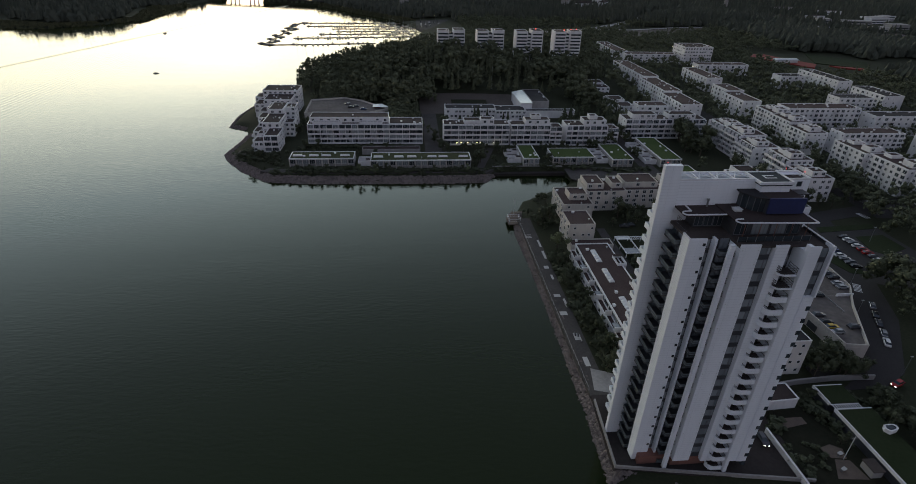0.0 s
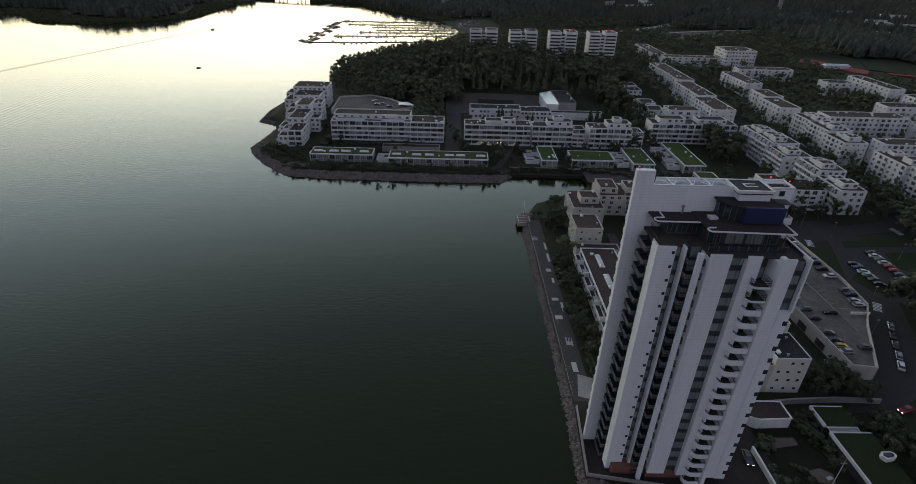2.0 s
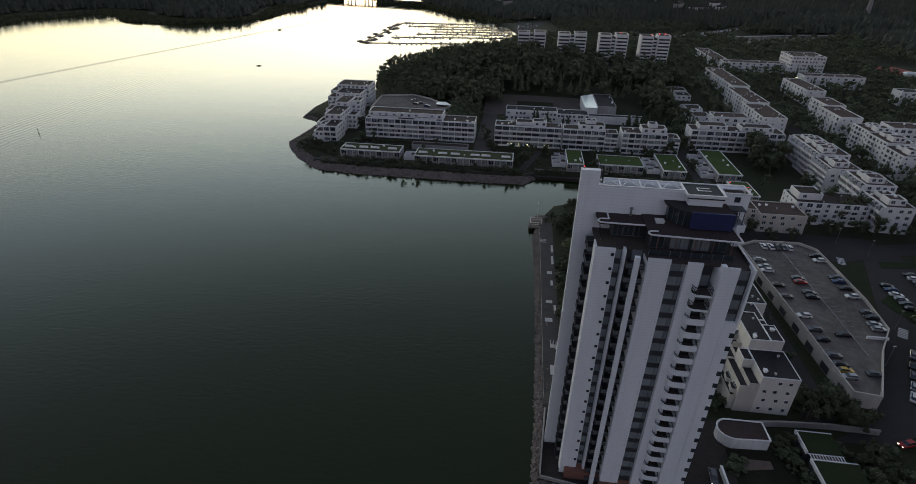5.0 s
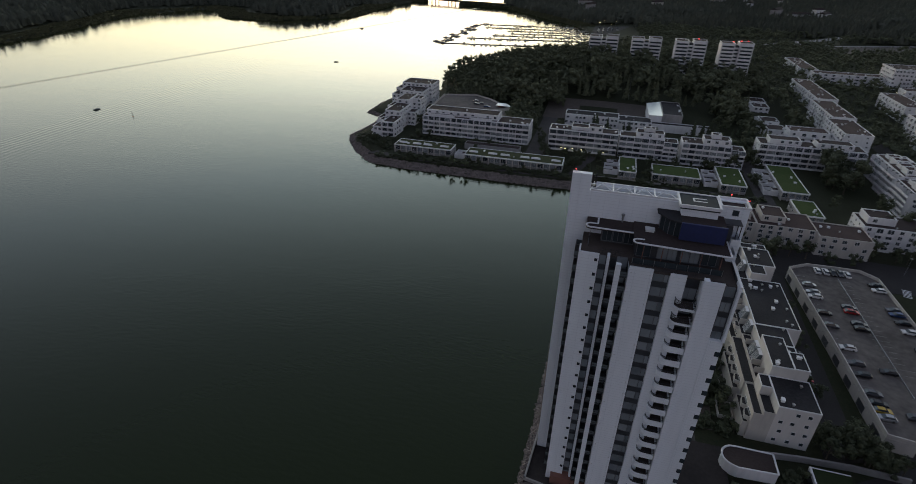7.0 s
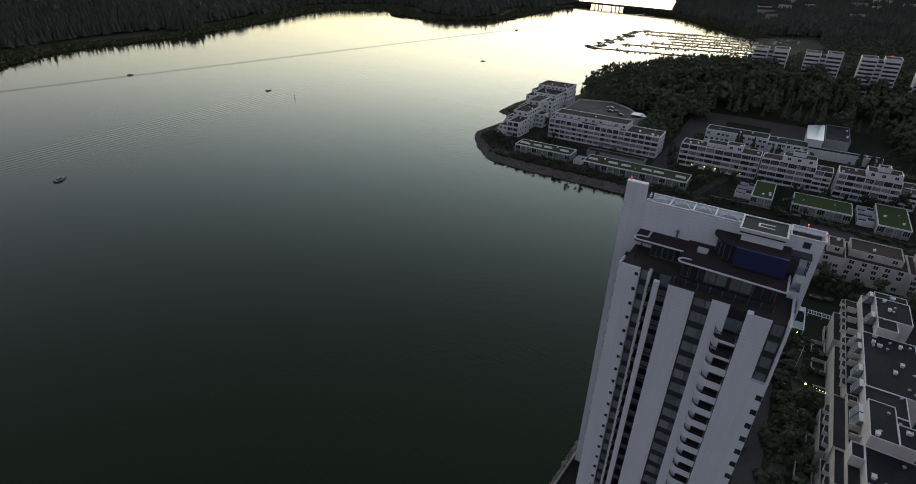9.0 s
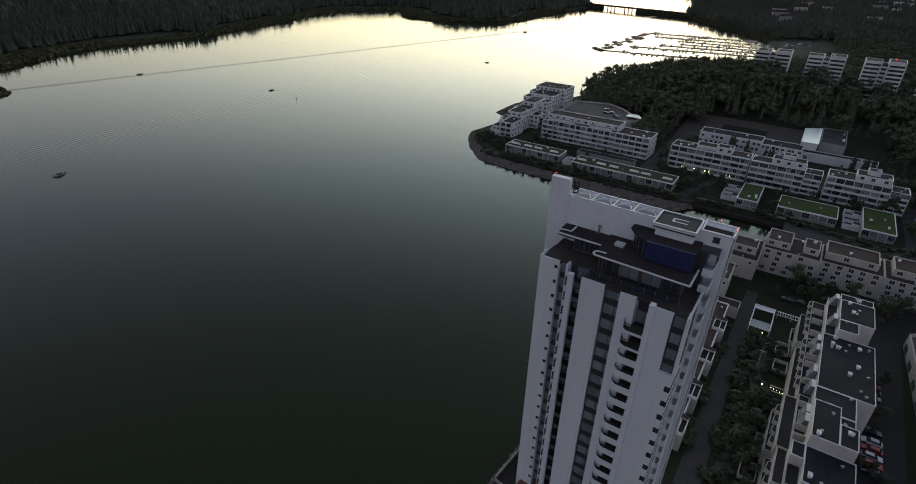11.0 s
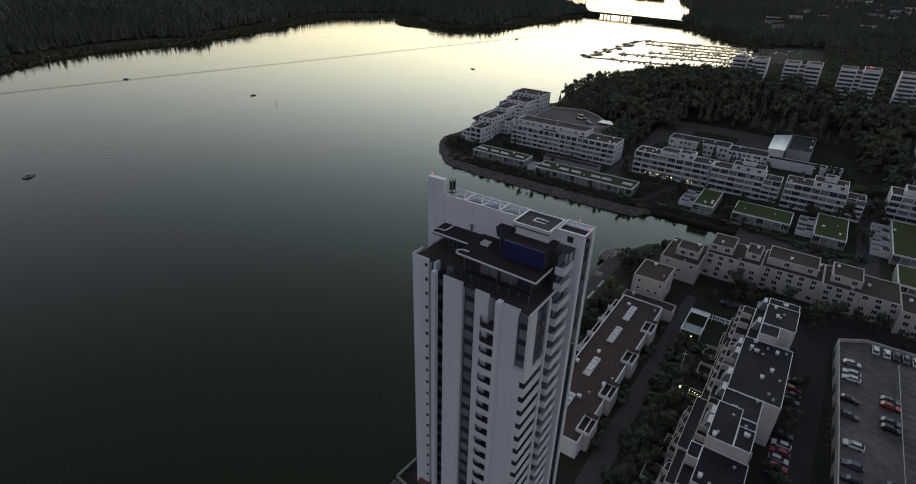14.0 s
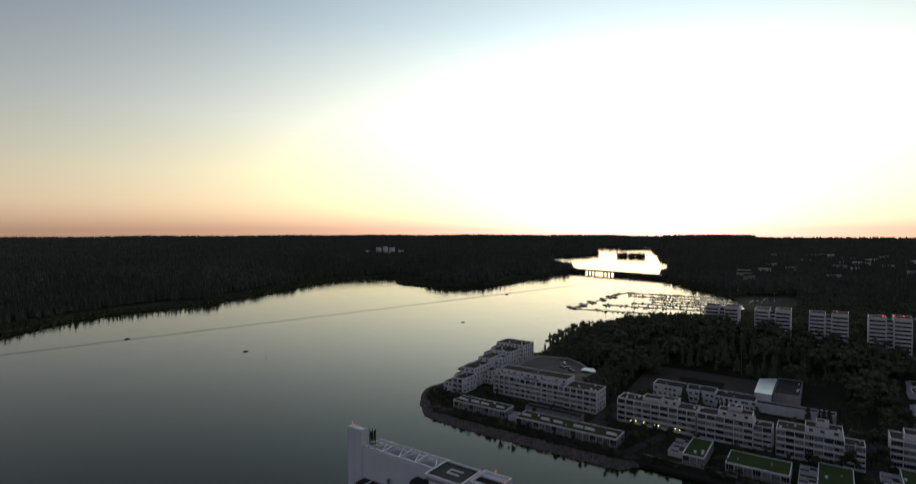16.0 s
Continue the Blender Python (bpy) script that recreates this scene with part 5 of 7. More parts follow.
# four slab towers behind the wood
for k, x in enumerate((27.5, 64.0, 100.8, 137.5)):
    t = thing("apartment_tower", "white apartment tower of two staggered halves behind the wood", "apartment tower", "towers behind the wood")
    x0, x1 = x, x + 25
    y = 512 + 1.0 * k
    mass(t, x0, y, x0 + 10.5, y + 15, 8, 41.5, WHITE, BITUM, nv=1)
    mass(t, x0 + 10.5, y + 3, x0 + 14.5, y + 14, 8, 39.5, WHITE, BITUM, nv=0)
    mass(t, x0 + 14.5, y, x1, y + 15, 8, 42.2, WHITE, BITUM, nv=1)
    for j in range(10):
        for a in (x0 + 5.2, x0 + 19.7):
            put("window_band", shared("band", lambda: Shape().box(-4.6, -0.1, 0, 4.6, 0.15, 1.35).mesh("window_band", GLASS)), t, pose(a, y, 12.5 + j * 2.9, 0, 0, 180))
        put("window_band", shared("band2", lambda: Shape().box(-1.7, -0.1, 0, 1.7, 0.15, 1.35).mesh("window_band", GLASS)), t, pose(x0 + 12.5, y + 3, 12.5 + j * 2.9, 0, 0, 180))

for x, y, z in ((118.5, 516, 42.7), (152, 515, 42.7), (157.5, 517, 42.7), (146, 516, 42.0)):
    sg = thing("roof_light", "lit red lamp on a far tower's roof", "lamp", "red roof lamps", pose(x, y, z))
    part("pole", Shape().bar((0, 0, -0.6), (0, 0, 1.0), 0.1, 5), GALV, sg)
    part("head", Shape().bar((0, 0, 1.0), (0, 0, 1.7), 0.45, 8), LAMPR, sg)

# ---------------------------------------------------------------- paths, roads, walls by the water
structure("road", Shape().prism([(117, 96.5), (131, 97), (141, 102), (160, 126), (172, 152), (184, 180), (190, 200), (186, 206), (176, 202), (168, 180), (152, 138), (140, 120), (128, 103)], 2.5, 3.0), ASPH, "dark asphalt street beside the parking deck", "road")
structure("street", Shape().prism([(150, 189), (165, 189.6), (183, 196.6), (203, 201.6), (250, 207), (250, 224), (211, 212.6), (186, 206.6), (163, 200.6), (150, 200)], 2.4, 3.004), ASPH, "wide dark asphalt street beside the car park", "road")
structure("pavement", Shape().box(46.8, 99, 1.5, 52.4, 206, 2.95), PAVE, "grey stone promenade along the shore", "pavement")
structure("path", Shape().prism([(78.6, 96), (84, 96), (82.8, 195), (79.2, 195)], 2.5, 2.99), PAVE, "grey paved lane between the houses", "path")
structure("garden_path", Shape().prism([(85.2, 104), (88.4, 104), (89.6, 128), (91.8, 141), (89.8, 150), (90.2, 168), (87, 168), (86.6, 150), (88.4, 141), (86.4, 128)], 2.5, 2.985), SOIL, "trodden brown garden path", "path")
structure("yard", Shape().prism([(113, 100.8), (122, 104), (123.5, 190), (131, 195), (160, 196), (186, 206), (184, 211), (128, 214), (113, 200)], 2.5, 2.98), ASPH, "asphalt yard round the parking deck", "road")
structure("quay", Shape().prism([(45.4, 76.2), (60, 73.6), (90, 70), (90, 99), (47.0, 99)], -1, 3.1), QUAY, "stone quay round the tower's foot", "quay")
qw = Shape()
pts = [(47.0, 97), (45.4, 76.2), (58, 74.2), (90, 69.5)]
for (ax, ay), (bx, by) in zip(pts, pts[1:]):
    d = Vector((bx - ax, by - ay)).normalized()
    q = Vector((-d.y, d.x)) * 0.4
    qw.prism([(ax, ay), (bx, by), (bx + q.x, by + q.y), (ax + q.x, ay + q.y)], -1, 3.9)
structure("quay_wall", qw, CONC, "concrete quay parapet above the rocks", "wall")
structure("sea_wall", Shape().box(45, 263.2, -2, 84, 264.2, 1.5).box(45, 264.2, -2, 84, 270, 1.3), QUAY, "concrete sea wall of the inlet", "wall")
structure("square", Shape().prism([(84, 252), (104, 236), (135, 234), (135, 266), (100, 268), (84, 266)], 2.4, 2.97), PAVE, "grey paved square at the inlet's head", "pavement")
structure("path_north", Shape().prism([(-78, 266), (-60, 262.5), (40, 261), (45, 266), (-58, 266.5), (-74, 271)], 1.5, 2.98), PAVE, "pale gravel path behind the shore rocks", "path")
structure("quay_step", Shape().box(45, 270, 0.5, 84, 270.5, 3.3), CONC, "low concrete retaining wall above the quay", "wall")
structure("lane", Shape().prism([(36, 268), (40, 268), (50, 300), (45, 302)], 2.0, 2.99), PAVE, "pale paved lane between low houses", "path")
structure("car_park", Shape().prism([(164, 152), (178, 142), (206, 150), (206, 192), (182, 194)], 2.5, 2.995), ASPH, "asphalt car park beside lawns", "car park")
for pts in ([(176.5, 187.2), (204, 189.8), (206.5, 194.2), (178, 192)], [(163.4, 163), (165.7, 154.6), (172.2, 153.5), (169, 168)], [(187.6, 171.5), (191, 167), (203.5, 172), (203, 184), (189.6, 182.8)]):
    structure("lawn", Shape().prism(pts, 2.5, 3.12), LAWN, "mown grass island beside the car park", "grass")
for x, y, turn in ((160.5, 145.2, 58), (209.2, 203, 100), (223, 218, 10), (163.5, 190.5, 75)):
    for i in range(6):
        structure("crossing_bar", Shape().prism([tuple((pose(x, y, 0, 0, 0, turn) @ Vector((u, v, 0)))[:2]) for u, v in ((-2.9 + i, -1.3), (-2.45 + i, -1.3), (-2.45 + i, 1.3), (-2.9 + i, 1.3))], 3.0, 3.02), STEEL, "white painted bar of a street crossing", "road marking")
structure("running_track", Shape().prism([(384, 612), (392, 584), (414, 541), (420, 533), (436, 553), (418, 590), (413, 613)][::-1], 2.5, 8.4).prism([(446, 546), (449, 536), (472, 522), (472, 532)][::-1], 2.5, 8.4), REDC, "red sports ground", "sports ground")
structure("pitch", Shape().prism([(440, 560), (476, 530), (505, 566), (470, 622)], 2.5, 8.3), LAWN, "dark green sports pitch beside a red track", "sports ground")



def drape(name, x0, y0, x1, y1, material, label, category, keep=lambda x, y: True, step=3.0):
    """A sheet laid over the sloping ground."""
    nx, ny = max(2, int((x1 - x0) / step)) + 1, max(2, int((y1 - y0) / step)) + 1
    xs, ys = np.meshgrid(np.linspace(x0, x1, nx), np.linspace(y0, y1, ny))
    z = height(xs, ys, inland(xs, ys)) + 0.12
    sh = Shape()
    sh.v = [tuple(map(float, p)) for p in np.stack([xs, ys, z], -1).reshape(-1, 3)]
    for j in range(ny - 1):
        for i in range(nx - 1):
            if keep(float(xs[j, i]), float(ys[j, i])):
                sh.face([j * nx + i, j * nx + i + 1, (j + 1) * nx + i + 1, (j + 1) * nx + i])
    structure(name, sh, material, label, category)


drape("school_yard", 8, 374, 80, 416, SOIL, "brown gravel school yard below the wood", "yard", lambda x, y: not (30 < x < 58 and 384 < y < 404))
drape("lane", 9, 286, 19, 374, PAVE, "pale asphalt lane between the white blocks", "path")
drape("lane", 128, 236, 136, 345, PAVE, "grey lane beside the white blocks", "path")
drape("lane", 214, 200, 224, 520, ASPH, "asphalt lane between the hillside blocks", "road")
drape("cape_path", -97, 272, -92, 300, SOIL, "trodden path on the cape", "path")
# ---------------------------------------------------------------- shore rocks


def rocks(name, pts, width, count, size, label, seed, slope):
    r = np.random.RandomState(seed)
    v, f = [], []
    segs = [(Vector(p), Vector(q)) for p, q in zip(pts, pts[1:])]
    lens = [(q - p).length for p, q in segs]
    base = [(1, 0, 0), (0.3, 0.95, 0), (-0.8, 0.6, 0), (-0.8, -0.6, 0), (0.3, -0.95, 0), (0.4, 0.1, 0.8), (-0.35, -0.2, 0.75), (0, 0, -0.8)]
    faces = [(0, 1, 5), (1, 2, 6, 5), (2, 3, 6), (3, 4, 6), (4, 0, 5, 6), (1, 0, 7), (2, 1, 7), (3, 2, 7), (4, 3, 7), (0, 4, 7)]
    for _ in range(count):
        k = r.choice(len(segs), p=np.array(lens) / sum(lens))
        p, q = segs[k]
        d = (q - p).normalized()
        c = p + (q - p) * r.rand()
        a = r.rand()
        c = c + Vector((d.y, -d.x)) * (a * width - 0.8)
        s = size * (0.45 + 0.9 * r.rand() ** 2)
        z = min((a * width - 0.8) * slope, 2.7) - 0.1 + 0.3 * r.rand()
        ang, sx, sy, sz = r.rand() * 6.28, s * (0.8 + 0.6 * r.rand()), s * (0.7 + 0.5 * r.rand()), s * (0.6 + 0.4 * r.rand())
        b = len(v)
        ca, sa = math.cos(ang), math.sin(ang)
        for x, y, w in base:
            x, y = x * sx * (0.85 + 0.3 * r.rand()), y * sy * (0.85 + 0.3 * r.rand())
            v.append((c.x + x * ca - y * sa, c.y + x * sa + y * ca, z + w * sz * (0.85 + 0.3 * r.rand())))
        f += [tuple(b + i for i in q2) for q2 in faces]
    me = bpy.data.meshes.new(name)
    me.from_pydata(v, [], f)
    me.materials.append(ROCK)
    return tagged(new(name, me), label, "rocks", kind="stuff")


rocks("shore_rocks", [(60, 68), (45, 74)] + SHORE[1:10], 3.6, 6500, 0.55, "loose granite boulders of the shore bank", 1, 0.9)
rocks("shore_rocks", SHORE[16:28], 5.2, 7000, 0.72, "loose granite boulders of the cape's bank", 2, 0.5)
rocks("shore_rocks", SHORE[28:33], 3, 900, 0.7, "loose granite boulders of the cape's bank", 3, 0.6)

# ---------------------------------------------------------------- trees


def crown(kind, seed, leaves, lsize):
    """Leaf clumps scattered through lobes, with gaps between; trunk of unit height 1 stands in a tree 10 m high."""
    r = np.random.RandomState(seed)
    if kind == "spruce":
        t = r.rand(leaves) ** 0.7
        z = 1.2 + 8.8 * (1 - t)
        z = 10 - 8.8 * r.rand(leaves) ** 0.6
        rad = (10 - z) / 8.8 * 2.3 * np.sqrt(r.rand(leaves)) * (0.75 + 0.25 * np.sin(z * 5))
        a = r.rand(leaves) * 2 * math.pi
        c = np.stack([rad * np.cos(a), rad * np.sin(a), z], -1)
        out = np.stack([np.cos(a), np.sin(a), np.full(leaves, 0.55)], -1)
    else:
        nl = 9
        lob = np.stack([r.randn(nl) * 1.5, r.randn(nl) * 1.5, 6.2 + r.randn(nl) * 1.5], -1)
        ls = 1.1 + 0.9 * r.rand(nl)
        k = r.randint(0, nl, leaves)
        d = r.randn(leaves, 3)
        d /= np.linalg.norm(d, axis=1)[:, None]
        c = lob[k] + d * (ls[k] * (0.55 + 0.45 * r.rand(leaves)))[:, None]
        c[:, 2] = np.clip(c[:, 2], 2.0, 10)
        out = d + 0.5 * (c - np.array([0, 0, 5.2])) / 3.5
    out = out / np.linalg.norm(out, axis=1)[:, None] + 0.38 * r.randn(leaves, 3)
    u = np.cross(out, r.randn(leaves, 3))
    u /= np.linalg.norm(u, axis=1)[:, None]
    w = np.cross(out, u)
    w /= np.linalg.norm(w, axis=1)[:, None]
    s = (lsize * (0.6 + 0.8 * r.rand(leaves)))[:, None]
    v = np.stack([c - u * s, c + w * s * 0.7, c + u * s, c - w * s * 0.7], 1)
    v[:, 1, 2] += 0.25 * s[:, 0]
    return v


OCTA = (np.array([(1, 0, 0), (0, 1, 0), (-1, 0, 0), (0, -1, 0), (0, 0, 1), (0, 0, -1)], float), [(0, 1, 4), (1, 2, 4), (2, 3, 4), (3, 0, 4), (1, 0, 5), (2, 1, 5), (3, 2, 5), (0, 3, 5)])


def heart(kind, seed):
    """The dense inner foliage behind the leaves: an uneven lump in each lobe, or tiers of a spruce."""
    r = np.random.RandomState(seed)
    v, f = [], []
    if kind == "spruce":
        spots = [((0, 0, z), (10 - z) / 8.8 * 1.4, 1.4) for z in (2.2, 3.8, 5.4, 6.9, 8.2)]
    else:
        nl = 9
        lob = np.stack([r.randn(nl) * 1.5, r.randn(nl) * 1.5, 6.2 + r.randn(nl) * 1.5], -1)
        lob[:, 2] = np.clip(lob[:, 2], 3.2, 9)
        ls = 1.1 + 0.9 * r.rand(nl)
        spots = [(tuple(p), q * 0.68, q * 0.66) for p, q in zip(lob, ls)]
    for c, rad, tall in spots:
        b = len(v)
        p = OCTA[0] * (0.8 + 0.4 * r.rand(6, 1)) * np.array([rad, rad, tall])
        a = r.rand() * 6.28
        v += [(c[0] + x * math.cos(a) - y * math.sin(a), c[1] + x * math.sin(a) + y * math.cos(a), c[2] + z) for x, y, z in p]
        f += [tuple(b + i for i in t) for t in OCTA[1]]
    return np.array(v), np.array(f)


def leafy_mesh(name, leaf, quads, core, tris):
    """One mesh of loose leaf clumps with their dense hearts."""
    k = len(quads)
    me = bpy.data.meshes.new(name)
    me.from_pydata(np.concatenate([quads, core]).tolist(), [], np.arange(k).reshape(-1, 4).tolist() + (tris + k).tolist())
    me.polygons.foreach_set("use_smooth", [True] * len(me.polygons))
    me.materials.append(leaf)
    return me


def tree_mesh(kind, seed, leaves, lsize, leaf):
    v = crown(kind, seed, leaves, lsize)
    me = leafy_mesh("crown", leaf, v.reshape(-1, 3), *heart(kind, seed))
    r = random.Random(seed)
    tr = Shape().bar((0, 0, -0.6), (0.1, 0.05, 4.5), 0.24, 7, 0.15).bar((0.1, 0.05, 4.5), (0, 0, 8.5), 0.15, 6, 0.04)
    if kind != "spruce":
        for i in range(6):
            a, z = r.random() * 6.28, 2.6 + i * 0.7
            tr.bar((0.08, 0.04, z), (1.9 * math.cos(a), 1.9 * math.sin(a), z + 1.8), 0.1, 5, 0.03)
    return me, tr.mesh("trunk", BARK)


def make_tree(name, label, category, group, meshes):
    t = thing(name, label, category, group, pose(0, 0, -200))
    put("crown", meshes[0], t)
    put("trunk", meshes[1], t)
    return t


KINDS = {}
for i in range(4):
    KINDS["leafy", i] = make_tree("broadleaf_tree", "dark green broadleaf tree with a loose crown", "tree", "broadleaf trees", tree_mesh("leafy", 10 + i, 720, 0.32, LEAF))
for i in range(2):
    KINDS["spruce", i] = make_tree("spruce_tree", "dark narrow spruce tree", "tree", "spruce trees", tree_mesh("spruce", 20 + i, 520, 0.36, NEEDLE))
KINDS["willow", 0] = make_tree("willow_tree", "pale grey-green rounded willow tree by the shore", "tree", "willows", tree_mesh("leafy", 31, 900, 0.31, LEAFP))
bush = crown("leafy", 41, 200, 0.85)
bme = bpy.data.meshes.new("shrub")
bv = bush.reshape(-1, 3).copy()
bv[:, 2] = (bv[:, 2] - 2.5) * 0.5
bv *= 0.35
bme.from_pydata(bv.tolist(), [], np.arange(len(bv)).reshape(-1, 4).tolist())
bme.materials.append(LEAF)


def ground_z(x, y):
    a, b = np.array([float(x)]), np.array([float(y)])
    return float(height(a, b, inland(a, b))[0])


used_first = set()


def dry(x, y):
    return float(inland(np.array([float(x)]), np.array([float(y)]))[0]) > 3.0


LOW_HOUSES = ((-64, 272, -30, 283), (-28, 268.5, 33, 281), (54.5, 270, 71, 293), (79, 271.5, 102.5, 287),
              (105, 267.5, 123.5, 294), (132.5, 267, 151, 306), (140, 240, 150, 258))


def plant(kind, x, y, h, r):
    if not dry(x, y) or any(a - 1 < x < c + 1 and b - 1 < y < d + 1 for a, b, c, d in LOW_HOUSES):
        return
    k = (kind, r.randrange({"leafy": 4, "spruce": 2, "willow": 1}[kind]))
    s = h / 10
    wide = s * r.uniform(0.85, 1.2)
    m = pose(x, y, max(ground_z(x, y), 1.0) - 0.1, 0, 0, r.uniform(0, 360)) @ Matrix.Diagonal((wide, wide, s, 1))
    if k in used_first:
        t = copy_thing(KINDS[k], m)
        t.matrix_basis = m
    else:
        used_first.add(k)
        KINDS[k].matrix_basis = m


def plant_area(kind, pts, lo, hi, seed, spread=1.5):
    r = random.Random(seed)
    for x, y in pts:
        plant(kind, x + r.uniform(-spread, spread), y + r.uniform(-spread, spread), r.uniform(lo, hi), r)


def scatter(x0, y0, x1, y1, count, seed):
    r = random.Random(seed)
    return [(r.uniform(x0, x1), r.uniform(y0, y1)) for _ in range(count)]


def woods(name, label, trees, kinds, seed, leaves=70, lsize=1.1, leaf=None):
    """Many trees of one wood in one mesh."""
    r = np.random.RandomState(seed)
    protos = [(crown(k, seed * 10 + i, leaves, lsize).reshape(-1, 3), *heart(k, seed * 10 + i)) for i, k in enumerate(kinds)]
    out, cores, tris, total = [], [], [], 0
    for x, y, z, h in trees:
        p, core, faces = protos[r.randint(len(protos))]
        a, s = r.rand() * 6.28, h / 10
        w = s * (0.85 + 0.4 * r.rand())
        ca, sa = math.cos(a), math.sin(a)
        for pts, into in ((p, out), (core, cores)):
            into.append(np.stack([x + w * (pts[:, 0] * ca - pts[:, 1] * sa), y + w * (pts[:, 0] * sa + pts[:, 1] * ca), z + s * pts[:, 2]], -1))
        tris.append(faces + total)
        total += len(core)
    me = leafy_mesh(name, leaf or WOODS, np.concatenate(out), np.concatenate(cores), np.concatenate(tris))
    return tagged(new(name, me), label, "wood", kind="stuff")


# between the houses
plant_area("leafy", scatter(84.5, 104, 94, 168, 22, 1), 2.5, 6, 1)
plant_area("leafy", [(87.5, 124), (91, 112), (90.5, 134), (88, 116)], 7, 9, 101, 0.3)
plant_area("leafy", scatter(54, 108, 59.6, 174, 62, 2), 2.6, 5.2, 2, 0.6)
plant_area("willow", [(57.5, 177)], 9, 9, 3, 0.2)
plant_area("leafy", scatter(52, 196, 64, 230, 10, 4), 4, 8, 4)
plant_area("leafy", [(92, 205), (96, 208), (103, 207), (108, 205), (124, 207), (130, 208), (136, 206), (142, 205), (150, 205), (160, 214), (167, 214.5), (174, 216), (181, 215.5), (187, 214), (194, 213), (200, 212.5), (208, 216), (215, 219), (118, 200)], 6, 10, 5)
plant_area("leafy", scatter(111, 101, 125, 108, 15, 6), 5, 9, 6)
plant_area("leafy", scatter(118, 84, 130, 94, 9, 61), 4, 7, 61)
plant_area("leafy", scatter(119, 60, 131, 84, 12, 62), 4, 7, 62)
plant_area("leafy", scatter(103, 76, 106.5, 94, 5, 71), 3, 5, 71, 0.3)
plant_area("leafy", scatter(119, 101.5, 128, 108, 6, 17), 4, 7, 8)
plant_area("leafy", scatter(113.5, 118, 118, 186, 9, 9), 4, 8, 10)
plant_area("leafy", scatter(-62, 263, 36, 270, 24, 11), 2, 4.5, 11, 0.5)
plant_area("willow", [(-26, 262), (-18, 260.5), (31, 262)], 5, 6, 12, 0.2)
plant_area("leafy", scatter(36, 270, 56, 300, 12, 13), 4, 8, 13)
plant_area("leafy", scatter(72, 268, 138, 300, 22, 14), 4, 8, 14)
plant_area("leafy", scatter(128, 300, 136, 335, 7, 15), 7, 12, 15)
plant_area("leafy", scatter(165, 280, 186, 318, 14, 16), 9, 17, 16)
plant_area("leafy", scatter(-100, 268, -64, 288, 10, 18), 3, 6, 18)
plant_area("spruce", scatter(103, 340, 145, 372, 12, 20), 9, 14, 20)
# low shrubs behind the shore stones, in loose clumps
shrub_rand = random.Random(77)
for cx, cy in scatter(-104, 252, 60, 284, 120, 76):
    d = float(inland(np.array([cx]), np.array([cy]))[0])
    if 3.6 < d < 7.0:
        for _ in range(3):
            plant("leafy", cx + shrub_rand.uniform(-2.6, 2.6), cy + shrub_rand.uniform(-0.6, 0.6), shrub_rand.uniform(1.8, 3.4), shrub_rand)

plant_area("leafy", scatter(8, 290, 20, 325, 5, 33), 4, 7, 33)
plant_area("leafy", scatter(112, 300, 136, 345, 8, 34), 6, 12, 34)
plant_area("leafy", scatter(86, 186, 122, 204, 9, 36), 4, 8, 36)
plant_area("leafy", scatter(-64, 285, 0, 306, 12, 41), 3, 6, 41)
plant_area("leafy", scatter(20, 294, 130, 303, 20, 42), 3.5, 7, 42)
plant_area("leafy", scatter(-101, 276, -64, 292, 10, 43), 3, 5.5, 43)
plant_area("leafy", scatter(-70, 330, -60, 352, 6, 44), 5, 9, 44)
plant_area("spruce", scatter(40, 344, 130, 358, 10, 45), 8, 13, 45)


def stand(x0, y0, x1, y1, gap, lo, hi, seed, keep=lambda x, y: True):
    r = np.random.RandomState(seed)
    xs, ys = np.meshgrid(np.arange(x0, x1, gap), np.arange(y0, y1, gap))
    x = (xs + r.uniform(-gap * 0.45, gap * 0.45, xs.shape)).ravel()
    y = (ys + r.uniform(-gap * 0.45, gap * 0.45, xs.shape)).ravel()
    sd = inland(x, y)
    z = height(x, y, sd)
    return [(a, b, c, (lo + (hi - lo) * r.rand()) * (0.68 if a < -70 else 0.82 if a < -45 else 1.0) * (1 - 0.38 * min(1, max(0, (b - 500) / 90)) * (a < 60))) for a, b, c, d in zip(x, y, z, sd) if d > 2.5 and keep(a, b)]


BUILT = [(x0, y0, x1, y1) for x0, y0, x1, y1, *_ in NE] + [(282, 545, 312, 572), (20, 300, 130, 322), (136, 314, 192, 334), (24, 358, 120, 414), (-106, 286, -70, 408), (-72, 350, -12, 400), (150, 370, 168, 466)] + [(x, 510, x + 27, 530) for x in (27, 63, 100, 137)]


def free(x, y, m=4):
    return not any(a - m < x < c + m and b - m < y < d + m for a, b, c, d in BUILT)


